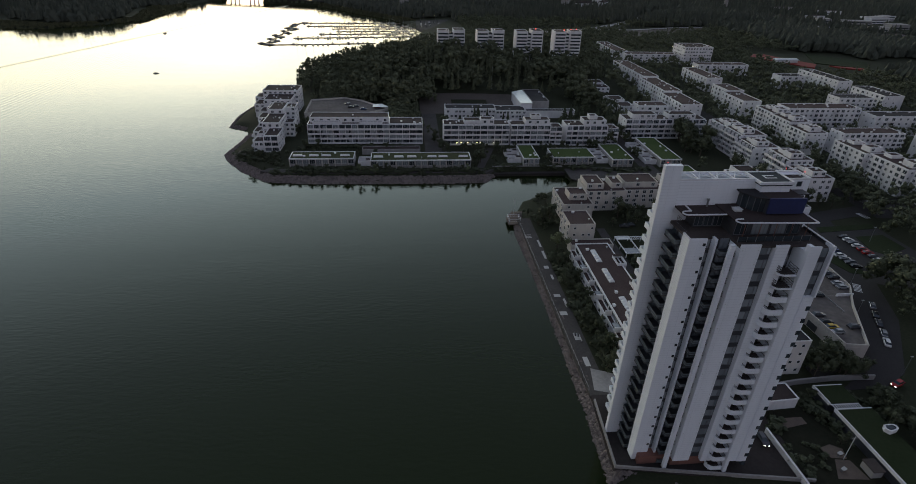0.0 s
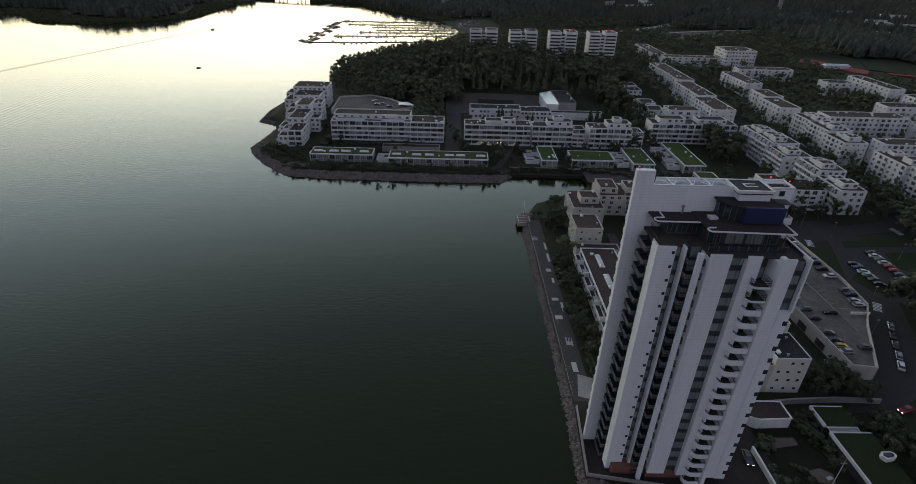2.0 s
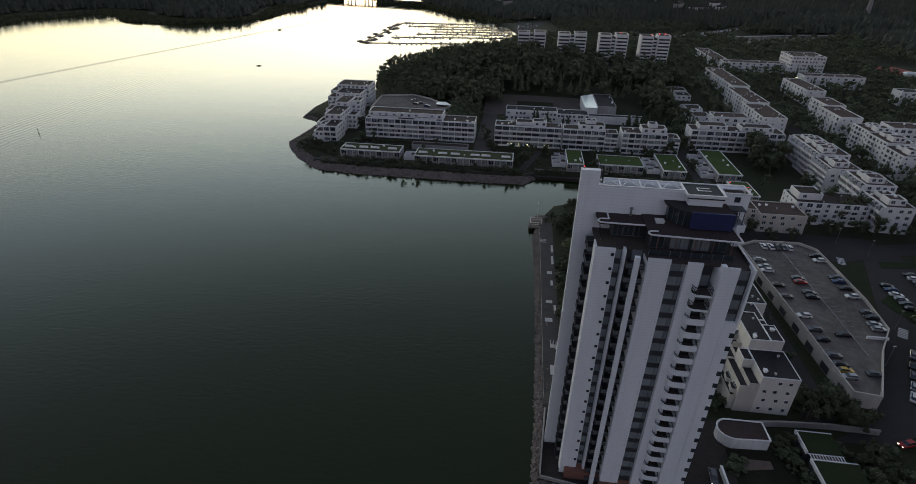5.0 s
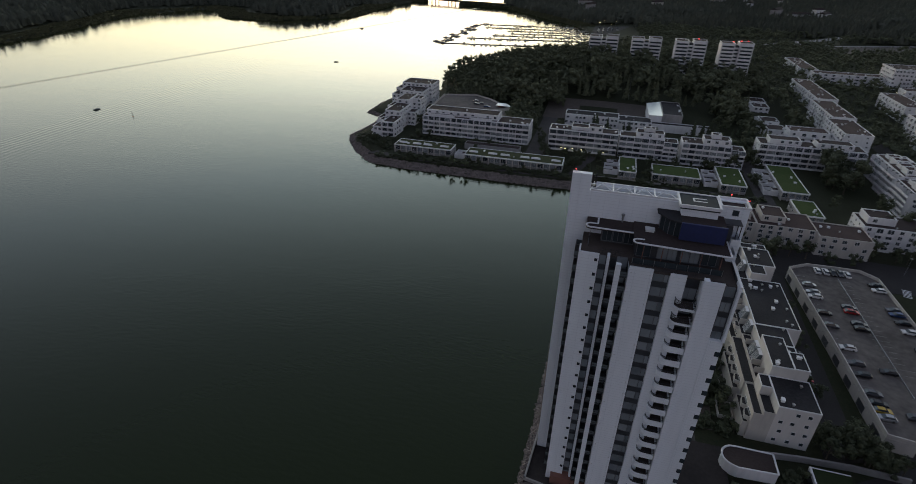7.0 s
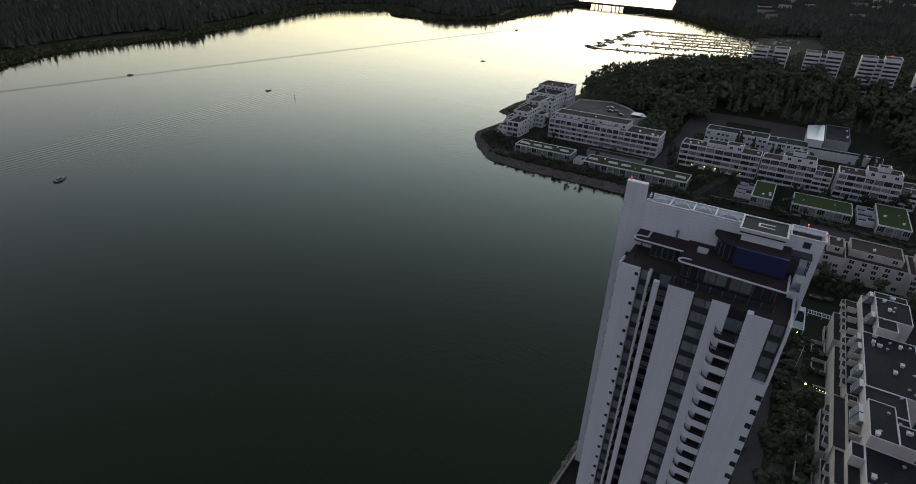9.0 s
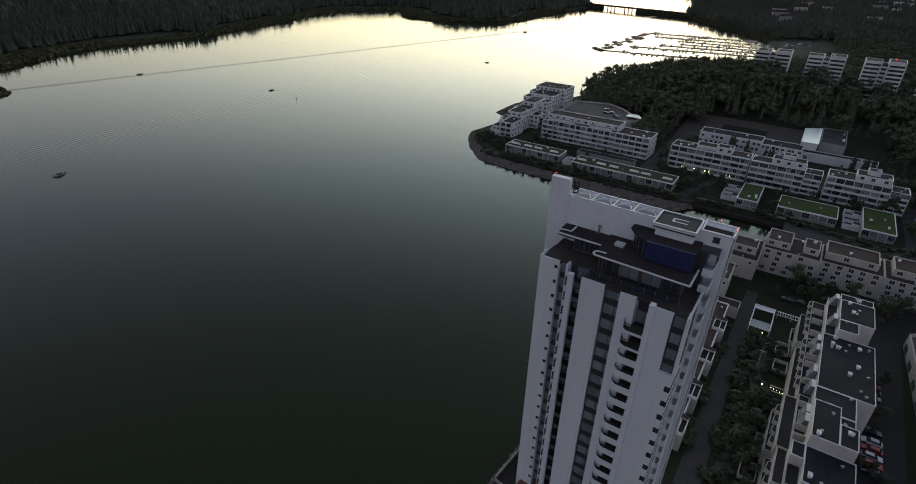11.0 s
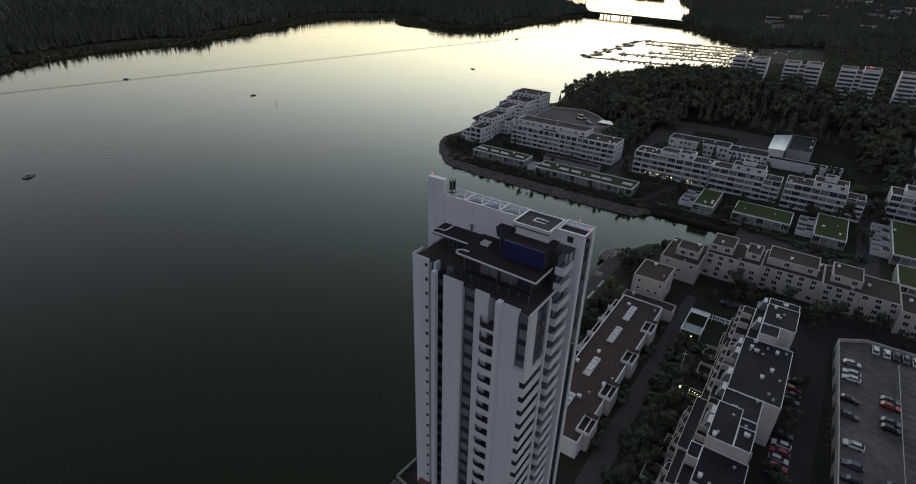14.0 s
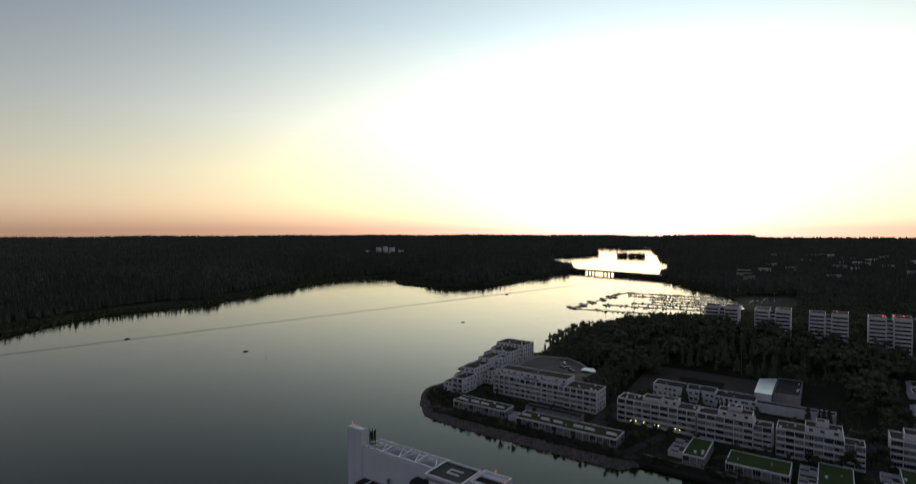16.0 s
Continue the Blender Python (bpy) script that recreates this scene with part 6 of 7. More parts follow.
# open ground in the far woods: roads, a bare slope, a sports ground and a business park
FAR_ROAD = [(150, 770), (215, 785), (262, 812), (325, 872), (385, 938), (440, 1020), (540, 1110), (700, 1180)]
SIDE_ROAD = [(262, 812), (330, 812), (420, 850), (520, 868), (640, 850)]
HALLS = [(668, 992, 66, 16, 8, 12), (712, 925, 30, 22, 12, -18), (765, 915, 62, 20, 10, -8), (842, 965, 58, 24, 12, 10), (690, 757, 82, 14, 7, 12), (812, 880, 46, 18, 9, 0), (800, 1170, 70, 18, 9, 8), (860, 1110, 60, 20, 9, -6), (760, 1010, 44, 16, 8, 14), (640, 830, 36, 15, 8, 30), (900, 1010, 40, 22, 10, 5), (745, 845, 50, 15, 8, -5)]


def near_line(x, y, line, width):
    for (ax, ay), (bx, by) in zip(line, line[1:]):
        t = min(1, max(0, ((x - ax) * (bx - ax) + (y - ay) * (by - ay)) / ((bx - ax) ** 2 + (by - ay) ** 2)))
        if math.hypot(x - ax - t * (bx - ax), y - ay - t * (by - ay)) < width:
            return True
    return False


def cleared(x, y):
    """Whether far ground lies open: beside a road, on the bare slope, on the sports ground or round a hall."""
    if x < 140 or y > 1300:
        return False
    if near_line(x, y, FAR_ROAD, 15) or near_line(x, y, SIDE_ROAD, 13):
        return True
    if 300 < x < 460 and 745 < y < 850 and (x - 300) * 0.5 + 735 < y < (x - 300) * 0.4 + 800:
        return True
    if 380 < x < 520 and 505 < y < 632:
        return True
    return any(abs(x - hx) < ln / 2 + 12 and hy - 62 < y < hy + 18 for hx, hy, ln, *_ in HALLS)


woods("hill_wood", "dense dark wood on the hill behind the north shore", stand(-105, 398, 175, 640, 6.0, 9, 18, 5, lambda x, y: free(x, y) and not (x < -68 and y < 436) and not (20 < x < 122 and y < 418) and not (x > 60 and 425 < y < 445)), ["spruce", "leafy", "spruce", "leafy", "spruce"], 5, 210, 0.40)
woods("hill_wood", "trees behind the parking roof and beside the lane", stand(-11, 338, 8, 400, 5.0, 7, 12, 51) + stand(-70, 399, 18, 412, 5.0, 8, 13, 52), ["leafy", "leafy", "spruce"], 53, 200, 0.40)
woods("hill_wood", "trees between the white hillside blocks", stand(140, 335, 470, 900, 7.4, 6, 12, 6, lambda x, y: free(x, y, 5) and not cleared(x, y)), ["leafy", "leafy", "spruce"], 6, 70, 0.52)
woods("hill_wood", "trees between the white hillside blocks", stand(212, 190, 440, 345, 7.2, 5, 10.5, 16, lambda x, y: free(x, y, 4)), ["leafy", "leafy"], 16, 110, 0.46)


woods("hill_wood", "dark wood between the towers and the marina", stand(-30, 632, 150, 985, 7.0, 7, 13, 55, lambda x, y: free(x, y) and not (x < 78 and y > 760 and x > -60) and not cleared(x, y)), ["leafy", "spruce", "leafy"], 55, 50, 0.6)
grove = []
for x0, y0, x1, y1, count, seed, lo, hi in ((160, 90, 215, 150, 36, 8, 8, 15), (200, 160, 300, 215, 30, 19, 8, 14), (212, 220, 232, 345, 18, 21, 7, 12), (160, 225, 188, 262, 12, 22, 8, 13), (124, 372, 150, 430, 16, 35, 7, 13), (22, 324, 128, 352, 22, 32, 5, 9), (-10, 326, 24, 352, 9, 31, 6, 11)):
    r = random.Random(seed)
    grove += [(x, y, ground_z(x, y) - 0.1, r.uniform(lo, hi)) for x, y in scatter(x0, y0, x1, y1, count, seed) if free(x, y, 1)]
woods("street_trees", "broadleaf trees between the white blocks and along the street", grove, ["leafy", "leafy", "leafy"], 27, 300, 0.40, LEAF)


def far_wood():
    """Woodland of the far shores and hills: slender ragged trees, of fewer faces with distance."""
    r = np.random.RandomState(9)
    n = 150000
    rad = 480 * (4780 / 480) ** r.rand(n)
    az = radians(90) + np.radians(r.uniform(-47, 87, n))
    x, y = 60 + rad * np.cos(az), 20 + rad * np.sin(az)
    sd = inland(x, y)
    town = ((x > -110) & (y < 900) & (x < 470) & (rad < 900)) | ((x > -60) & (x < 75) & (y < 960) & (y > 760))
    reed = (sd < 14 + 30 * (np.sin(x / 60) + np.cos(y / 45) > 0.6))
    field = (np.sin(x / 140 + 0.7) * np.cos(y / 170) > 0.93) & (sd > 150) & (rad < 2600)
    reed |= (x < -380) & (y < 1100) & (sd < 34 + 22 * np.sin(x / 37 + y / 51))
    bare = np.array([x0 > 130 and y0 < 1310 and cleared(x0, y0) for x0, y0 in zip(x.tolist(), y.tolist())])
    ok = (sd > 6) & ~town & ~(reed & (rad < 1500)) & ~field & ~bare
    x, y, rad, sd = x[ok], y[ok], rad[ok], sd[ok]
    z = height(x, y, sd)
    mix = np.sin(x / 83 + 1) + np.cos(y / 97) + r.randn(len(x)) * 0.7 > 0.3
    verts, faces, total = [], [], 0
    for group, ring, lev in ((rad < 1150, 6, [(0.12, 1.0), (0.52, 0.8)]), (rad >= 1150, 5, [(0.1, 1.0)])):
        gx, gy, gz, gr, leafy = x[group], y[group], z[group], rad[group], mix[group]
        k = len(gx)
        hgt = (8 + 9 * r.rand(k)) * (1 + gr / 9000)
        wid = (1.7 + 1.2 * r.rand(k) + gr * 0.0021) * np.where(leafy, 1.25, 0.9)
        vs = []
        for fz, fr in lev:
            for i in range(ring):
                a = 2 * math.pi * i / ring + 1.2 * r.rand(k)
                rr = wid * np.where(leafy, fr, fr * (1.05 - fz * 0.8)) * (0.6 + 0.7 * r.rand(k))
                vs.append(np.stack([gx + rr * np.cos(a), gy + rr * np.sin(a), gz + hgt * (np.where(leafy, fz * 1.25, fz) + 0.16 * (r.rand(k) - 0.5))], -1))
        vs.append(np.stack([gx + wid * 0.3 * (r.rand(k) - 0.5), gy, gz + hgt], -1))
        v = np.stack(vs, 1)
        per = v.shape[1]
        f = []
        if len(lev) > 1:
            for i in range(ring):
                j = (i + 1) % ring
                f += [(i, j, ring + j), (i, ring + j, ring + i)]
        top = ring * (len(lev) - 1)
        f += [(top + i, top + (i + 1) % ring, per - 1) for i in range(ring)]
        faces.append((np.array(f)[None] + (total + np.arange(k) * per)[:, None, None]).reshape(-1, 3))
        verts.append(v.reshape(-1, 3))
        total += k * per
    verts, faces = np.concatenate(verts), np.concatenate(faces)
    me = bpy.data.meshes.new("far_wood")
    me.from_pydata(verts.tolist(), [], faces.tolist())
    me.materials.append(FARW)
    return tagged(new("far_wood", me), "dark conifer and birch woods of the far shores", "wood", kind="stuff")


far_wood()
isle = [(-508 + 54 * math.cos(a), 2045 + 30 * math.sin(a)) for a in (2 * math.pi * i / 14 for i in range(14))]
structure("island", Shape().prism(isle, -2, 1.5), GRASS, "small wooded island beyond the bridge", "island")
ri = random.Random(77)
woods("island_wood", "dark trees of a small island", [(-508 + ri.uniform(-48, 48), 2045 + ri.uniform(-20, 20), 1.2, ri.uniform(8, 14)) for _ in range(150)], ["leafy", "spruce"], 28, 60, 1.3)


def reeds():
    """Olive reed beds along the far shores: upright blades in tufts."""
    r = np.random.RandomState(19)
    n = 60000
    x = np.concatenate([r.uniform(-800, -380, n), r.uniform(-200, 20, n // 4)])
    y = np.concatenate([r.uniform(60, 1150, n), r.uniform(930, 1200, n // 4)])
    sd = inland(x, y)
    ok = (sd > -1.5) & (sd < 26 + 18 * np.sin(x / 45 + y / 60)) & (r.rand(len(x)) < 0.9)
    x, y, sd = x[ok], y[ok], sd[ok]
    z = np.maximum(height(x, y, sd), -0.3)
    k = len(x)
    a, w, h = r.rand(k) * 3.14, 1.6 + 1.2 * r.rand(k), 1.6 + 1.1 * r.rand(k)
    dx, dy = np.cos(a) * w, np.sin(a) * w
    v = np.stack([np.stack([x - dx, y - dy, z - 0.3], -1), np.stack([x + dx, y + dy, z - 0.3], -1), np.stack([x + dx * 0.7, y + dy * 0.7, z + h], -1), np.stack([x - dx * 0.8, y - dy * 0.8, z + h * 0.85], -1)], 1)
    me = bpy.data.meshes.new("reeds")
    me.from_pydata(v.reshape(-1, 3).tolist(), [], np.arange(4 * k).reshape(-1, 4).tolist())
    me.materials.append(REED)
    return tagged(new("reeds", me), "olive-brown reed bed along the shallow shore", "reeds", kind="stuff")


reeds()

# ---------------------------------------------------------------- cars


def car_meshes(paint):
    body = Shape()
    prof = [(-2.15, 0.28), (2.1, 0.28), (2.2, 0.55), (2.15, 0.78), (1.15, 0.95), (-1.75, 0.98), (-2.2, 0.85)]
    n = len(prof)
    rows = [(-0.86, 0.97), (-0.78, 1.0), (0.78, 1.0), (0.86, 0.97)]
    for y, k in rows:
        for x, z in prof:
            body.v.append((x * k, y, z if abs(y) < 0.8 else 0.28 + (z - 0.28) * 0.9))
    for r in range(3):
        for i in range(n):
            j = (i + 1) % n
            body.face([r * n + i, r * n + j, (r + 1) * n + j, (r + 1) * n + i])
    body.face(list(range(n - 1, -1, -1)))
    body.face(list(range(3 * n, 4 * n)))
    roof = Shape().prism([(-1.35, -0.58), (0.35, -0.58), (0.35, 0.58), (-1.35, 0.58)], 1.42, 1.46)
    cab = Shape().prism([(-1.95, -0.76), (1.15, -0.76), (1.15, 0.76), (-1.95, 0.76)], 0.93, 1.42, top=[(-1.4, -0.6), (0.4, -0.6), (0.4, 0.6), (-1.4, 0.6)])
    wheel = Shape().bar((0, -0.1, 0), (0, 0.1, 0), 0.32, 10)
    lamp = Shape().box(-0.03, -0.17, -0.07, 0.05, 0.17, 0.07)
    return body.mesh("body", paint), roof.mesh("roof", paint), cab.mesh("cabin_glass", GLASS), wheel.mesh("wheel", TYRE), lamp.mesh("headlight", POLY), lamp.mesh("headlight", HEADL)


PAINT = {
    "white": ((0.70, 0.70, 0.69), 0.0), "silver": ((0.40, 0.41, 0.42), 0.6), "grey": ((0.12, 0.12, 0.13), 0.5), "black": ((0.018, 0.018, 0.02), 0.2),
    "red": ((0.33, 0.02, 0.02), 0.1), "blue": ((0.03, 0.06, 0.16), 0.3), "yellow": ((0.45, 0.30, 0.03), 0.1),
}
CARS = {}


def car(colour, x, y, z, turn, lit=False):
    m = pose(x, y, z, 0, 0, turn)
    key = (colour, lit)
    if key in CARS:
        return copy_thing(CARS[key], m)
    rgb, metal = PAINT[colour]
    body, roof, cab, wheel, lamp, lamp_on = shared(("car", colour), lambda: car_meshes(mat(colour + "_car_paint", rgb, tuple(c * 0.85 for c in rgb), 0.25, metal, scale=2, spec=0.6)))
    c = thing("car", colour + (" car driving with lit headlights" if lit else " parked passenger car on asphalt or deck"), "car", "" if lit else "parked cars", m)
    put("body", body, c)
    put("roof", roof, c)
    put("cabin_glass", cab, c)
    for wx in (-1.35, 1.35):
        for wy in (-0.78, 0.78):
            put("wheel", wheel, c, pose(wx, wy, 0.32))
    for wy in (-0.55, 0.55):
        put("headlight", lamp_on if lit else lamp, c, pose(2.13, wy, 0.68))
    CARS[key] = c
    return c


rc = random.Random(3)
MIX = ["silver", "grey", "black", "white", "grey", "silver", "black", "blue"]
for x, y, colour in ((133.5, 190.3, "white"), (136.2, 190.3, "white"), (138.5, 190.3, "black"), (140.8, 190.3, "grey"), (143.1, 190.3, "white")):
    car(colour, x, y, 6.7, rc.choice((90, -90)))
for y, colour in ((178.9, "silver"), (174.2, "silver"), (171.4, "white"), (161.7, "black"), (154.8, "grey"), (144.2, "white"), (137.2, "grey"), (132.4, "black"), (125.1, "grey"), (121.4, "black"), (118.8, "yellow"), (116.4, "silver")):
    car(colour, 127.9 if y > 150 else 129.2, y, 6.7, rc.choice((0, 180)))
for y, colour in ((167.3, "grey"), (164.8, "red"), (158.2, "grey"), (155.6, "black"), (135.6, "black"), (118.5, "grey")):
    car(colour, 136.6, y, 6.7, rc.choice((0, 180)))
for y, colour in ((185.2, "black"), (181.7, "white"), (169.8, "grey"), (167.2, "blue"), (162.8, "black"), (158.0, "white"), (148.8, "grey"), (146.2, "black"), (142.4, "silver"), (140.0, "silver")):
    car(colour, 150.2 - (1.2 if y < 143 else 0), y, 6.7, rc.choice((0, 180)))
for i, y in enumerate((182.3, 179.5, 176.8, 174.2, 171.4, 168.6, 165.6, 162.6)):
    car(["black", "white", "grey", "white", "red", "red", "grey", "white"][i], 183.5, y, 3.0, rc.choice((170, -10)))
for i, y in enumerate((167.3, 164.6, 161.8, 158.8, 170.4, 173.0)):
    car(["white", "silver", "grey", "black", "blue", "black"][i], 170.6, y, 3.0, rc.choice((170, -10)))
for (x, y), colour in zip(((156.7, 133.7), (153.6, 128.6), (151.2, 124.2), (148.6, 119.2), (146.0, 114.8)), ("silver", "black", "grey", "silver", "white")):
    car(colour, x, y, 3.0, 58)
car("red", 134.5, 97.6, 3.0, -160, True)
for y, colour in ((162.2, "red"), (159.3, "black"), (156.6, "grey"), (142.3, "black"), (138.5, "white"), (135.7, "red"), (133.1, "silver"), (130.5, "red"), (127.9, "blue"), (166.0, "black")):
    car(colour, 115.6, y, 3.0, rc.choice((0, 180)))
car("grey", 84.6, 81.5, 3.1, -97, True)
for x, y, colour in ((-40, 371, "black"), (-37, 373, "grey"), (-22, 371, "red"), (-43, 380, "silver"), (-31, 366, "blue")):
    car(colour, x, y, 8.7, rc.choice((0, 180)))
for x, y in ((92, 196), (95, 197)):
    car("grey", x, y, 3.0, 175)
barrier = thing("crash_barrier", "grey steel crash barrier along the deck", "barrier")
part("parapet", Shape().box(143.2, 135.2, 6.7, 149.4, 135.5, 7.7), WHITE, deck)
part("beam", Shape().box(138.8, 126, 7.2, 138.95, 186, 7.5), GALV, barrier)
for i in range(21):
    put("post", shared("bpost", lambda: Shape().box(-0.06, -0.06, 0, 0.06, 0.06, 0.75).mesh("post", GALV)), barrier, pose(139.0, 126.5 + i * 2.95, 6.7))

# ---------------------------------------------------------------- courtyard and shore things
pav = thing("garden_pavilion", "open white pavilion with a glazed end and empty frame", "pavilion")
for x in (83.2, 89.0):
    part("beam", Shape().box(x - 0.15, 170, 4.7, x + 0.15, 184, 5.1), STEEL, pav)
    for y in (170.2, 177, 183.8):
        part("post", Shape().box(x - 0.12, y - 0.12, 2.9, x + 0.12, y + 0.12, 4.7), STEEL, pav)
for y in (170.1, 183.9):
    part("beam", Shape().box(83.35, y - 0.15, 4.7, 88.85, y + 0.15, 5.1), STEEL, pav)
part("glass_roof", Shape().box(83.4, 170.3, 4.75, 88.8, 174.5, 4.85), BLIND, pav, "pale glazed roof panel")
part("white_roof", Shape().box(83.4, 181.6, 4.75, 88.8, 183.7, 4.85), POLY, pav)
perg = thing("pergola", "white slatted pergola beside the pavilion", "pergola")
for y in (182.0, 184.2):
    part("beam", Shape().box(89.6, y - 0.08, 4.5, 98.2, y + 0.08, 4.7), STEEL, perg)
for i in range(12):
    put("slat", shared("pslat", lambda: Shape().box(-0.08, -1.3, 0, 0.08, 1.3, 0.12).mesh("slat", STEEL)), perg, pose(90 + i * 0.72, 183.1, 4.7))
for x in (90.0, 94.0, 98.0):
    part("post", Shape().box(x - 0.08, 182.9, 2.9, x + 0.08, 183.1, 4.7), STEEL, perg)
for x, y in ((87.0, 164.8), (90.3, 140.4)):
    lp = thing("garden_lamp", "lit garden lamp on a thin pole", "street lamp", "garden lamps", pose(x, y, 2.9))
    part("pole", Shape().bar((0, 0, 0), (0, 0, 3.9), 0.06, 6), GALV, lp)
    part("head", Shape().bar((0, 0, 3.9), (0, 0, 4.15), 0.24, 10, 0.18), LAMPG, lp, "glowing round lamp head")
for x, y, h in ((88.2, 151.0, 8.5), (101, 75, 9.0)):
    fp = thing("flagpole", "white flagpole with a small cross arm", "flagpole", "", pose(x, y, 2.9))
    part("pole", Shape().bar((0, 0, 0), (0, 0, h), 0.07, 6, 0.04), STEEL, fp)
    part("cross_arm", Shape().bar((-0.7, 0, h * 0.82), (0.7, 0, h * 0.82), 0.05, 5), STEEL, fp)
mast = thing("mast", "thin tall pole beside the school yard", "pole", "", pose(66, 425, 5))
part("pole", Shape().bar((0, 0, 0), (0, 0, 22), 0.16, 6, 0.08), GALV, mast)
jetty = thing("jetty", "wooden jetty with a white steel frame and mast", "jetty")
part("deck", Shape().prism([(42.5, 203), (56, 203), (56, 216), (46, 216), (42.5, 210)], 1.2, 1.6), WOOD, jetty)
for x, y in ((43.2, 204), (43.2, 209), (47, 215), (51, 215), (55, 215)):
    part("pile", Shape().bar((x, y, -2), (x, y, 2.6), 0.16, 7), WOOD, jetty)
for a, b in (((43, 204), (48, 204)), ((48, 204), (48, 209)), ((48, 209), (43, 209)), ((43, 209), (43, 204))):
    part("rail", Shape().bar((*a, 3.6), (*b, 3.6), 0.07, 5).bar((*a, 2.7), (*b, 2.7), 0.05, 5), STEEL, jetty)
    part("post", Shape().bar((*a, 1.6), (*a, 3.6), 0.07, 5), STEEL, jetty)
part("mast", Shape().bar((46, 211, 1.6), (46, 211, 10.5), 0.06, 5), STEEL, jetty)
slabs = [(50.2, 164.7, 1.8, 2.0), (50.8, 157.8, 0.8, 3.2), (49.6, 146, 2.2, 1.6), (51.4, 141.6, 0.8, 5.0), (49.2, 135.8, 2.4, 2.0), (50.3, 123.8, 2.0, 3.4), (49.8, 112.4, 1.5, 4.0), (51.6, 183.0, 0.8, 5.5), (51.5, 174.0, 0.9, 6.0),
         (48.3, 190.5, 2.6, 0.4), (48.3, 189.3, 2.6, 0.4), (48.3, 188.1, 2.6, 0.4)]
for x, y, a, b in slabs:
    ob = structure("paving_slab", Shape().box(x - a / 2, y - b / 2, 2.9, x + a / 2, y + b / 2, 2.96), SLAB, "pale concrete paving slab in the promenade", "paving")
for x, y in ((49.9, 124.6), (50.7, 124.2)):
    st = thing("promenade_seat", "dark seat on a pale promenade slab", "bench", "promenade seats", pose(x, y, 2.96, 0, 0, 80))
    part("seat", Shape().box(-0.8, -0.25, 0.38, 0.8, 0.25, 0.46), RAIL, st)
    part("backrest", Shape().box(-0.8, 0.2, 0.46, 0.8, 0.26, 0.85), RAIL, st)
    for lx in (-0.6, 0.6):
        part("leg", Shape().box(lx - 0.05, -0.2, 0, lx + 0.05, 0.2, 0.38), RAIL, st)
structure("quay_steps", Shape().prism([(48.5, 101), (53.5, 99.4), (57, 100.5), (57, 106.5), (50, 109.5)], 1.5, 3.0), CONC, "pale stone landing at the promenade's end", "paving")
rail = thing("quay_railing", "thin metal railing along the promenade", "railing")
part("rail", Shape().bar((46.9, 101, 3.9), (46.9, 200, 3.9), 0.04, 5), GALV, rail)
for i in range(41):
    put("post", shared("qpost", lambda: Shape().bar((0, 0, 0), (0, 0, 1.0), 0.035, 5).mesh("post", GALV)), rail, pose(46.9, 101 + 2.475 * i, 2.9))
for x, y in ((86.4, 158), (86.0, 143), (92.2, 167), (50.8, 122), (91.5, 134)):
    b = thing("bench", "pale wooden garden bench", "bench", "benches", pose(x, y, 2.95, 0, 0, rc.choice((15, 95))))
    part("seat", Shape().box(-0.9, -0.25, 0.42, 0.9, 0.25, 0.48), SLAB, b)
    part("backrest", Shape().box(-0.9, 0.22, 0.48, 0.9, 0.28, 0.85), SLAB, b)
    for lx in (-0.75, 0.75):
        part("leg", Shape().box(lx - 0.05, -0.2, 0, lx + 0.05, 0.2, 0.42), GALV, b)


def street_lamp(x, y, z, h, lit):
    lp = thing("street_lamp", "lit yellow street lamp" if lit else "grey unlit street lamp on a steel pole", "street lamp", "lit street lamps" if lit else "street lamps", pose(x, y, z))
    part("pole", Shape().bar((0, 0, 0), (0, 0, h), 0.09, 6, 0.05), GALV, lp)
    part("head", Shape().box(-0.55, -0.15, h, 0.35, 0.15, h + 0.15), LAMPY if lit else GALV, lp)


for x, y in ((146, 128), (159, 147), (176, 196), (168, 205), (192, 178), (139, 101)):
    street_lamp(x, y, 3.0, 7.0, False)
for x, y in ((-5, 950), (10, 985), (28, 945), (40, 900), (22, 915), (215, 470), (270, 500), (160, 640), (300, 610), (46, 930)):
    street_lamp(x, y, ground_z(x, y), 8.0, True)
for x in (28.5, 31, 35.1, 40.6, 42.5, 50.8, 53):
    wlp = thing("wall_lamp", "lit yellow wall lamp at a ground-floor entrance", "lamp", "entrance lamps", pose(x, 306.2, 4.6))
    part("head", Shape().box(-0.2, -0.2, 0, 0.2, 0, 0.3), LAMPY, wlp)
for i in range(6):
    wlp = thing("string_lamp", "small warm patio lamp on a terrace", "lamp", "patio lamps", pose(92.6 + i * 0.7, 142.5 - i * 0.2, 5.2))
    part("bulb", Shape().bar((0, 0, 0), (0, 0, 0.16), 0.08, 6), LAMPY, wlp)
sp = thing("patio_pergola", "small wooden patio pergola with lamps", "pergola")
part("beam", Shape().box(92.3, 141.4, 5.0, 96.4, 141.6, 5.2).box(92.3, 143.6, 5.0, 96.4, 143.8, 5.2), SLAB, sp)
for x in (92.5, 96.2):
    part("post", Shape().box(x - 0.08, 142.4, 2.9, x + 0.08, 142.6, 5.0), SLAB, sp)
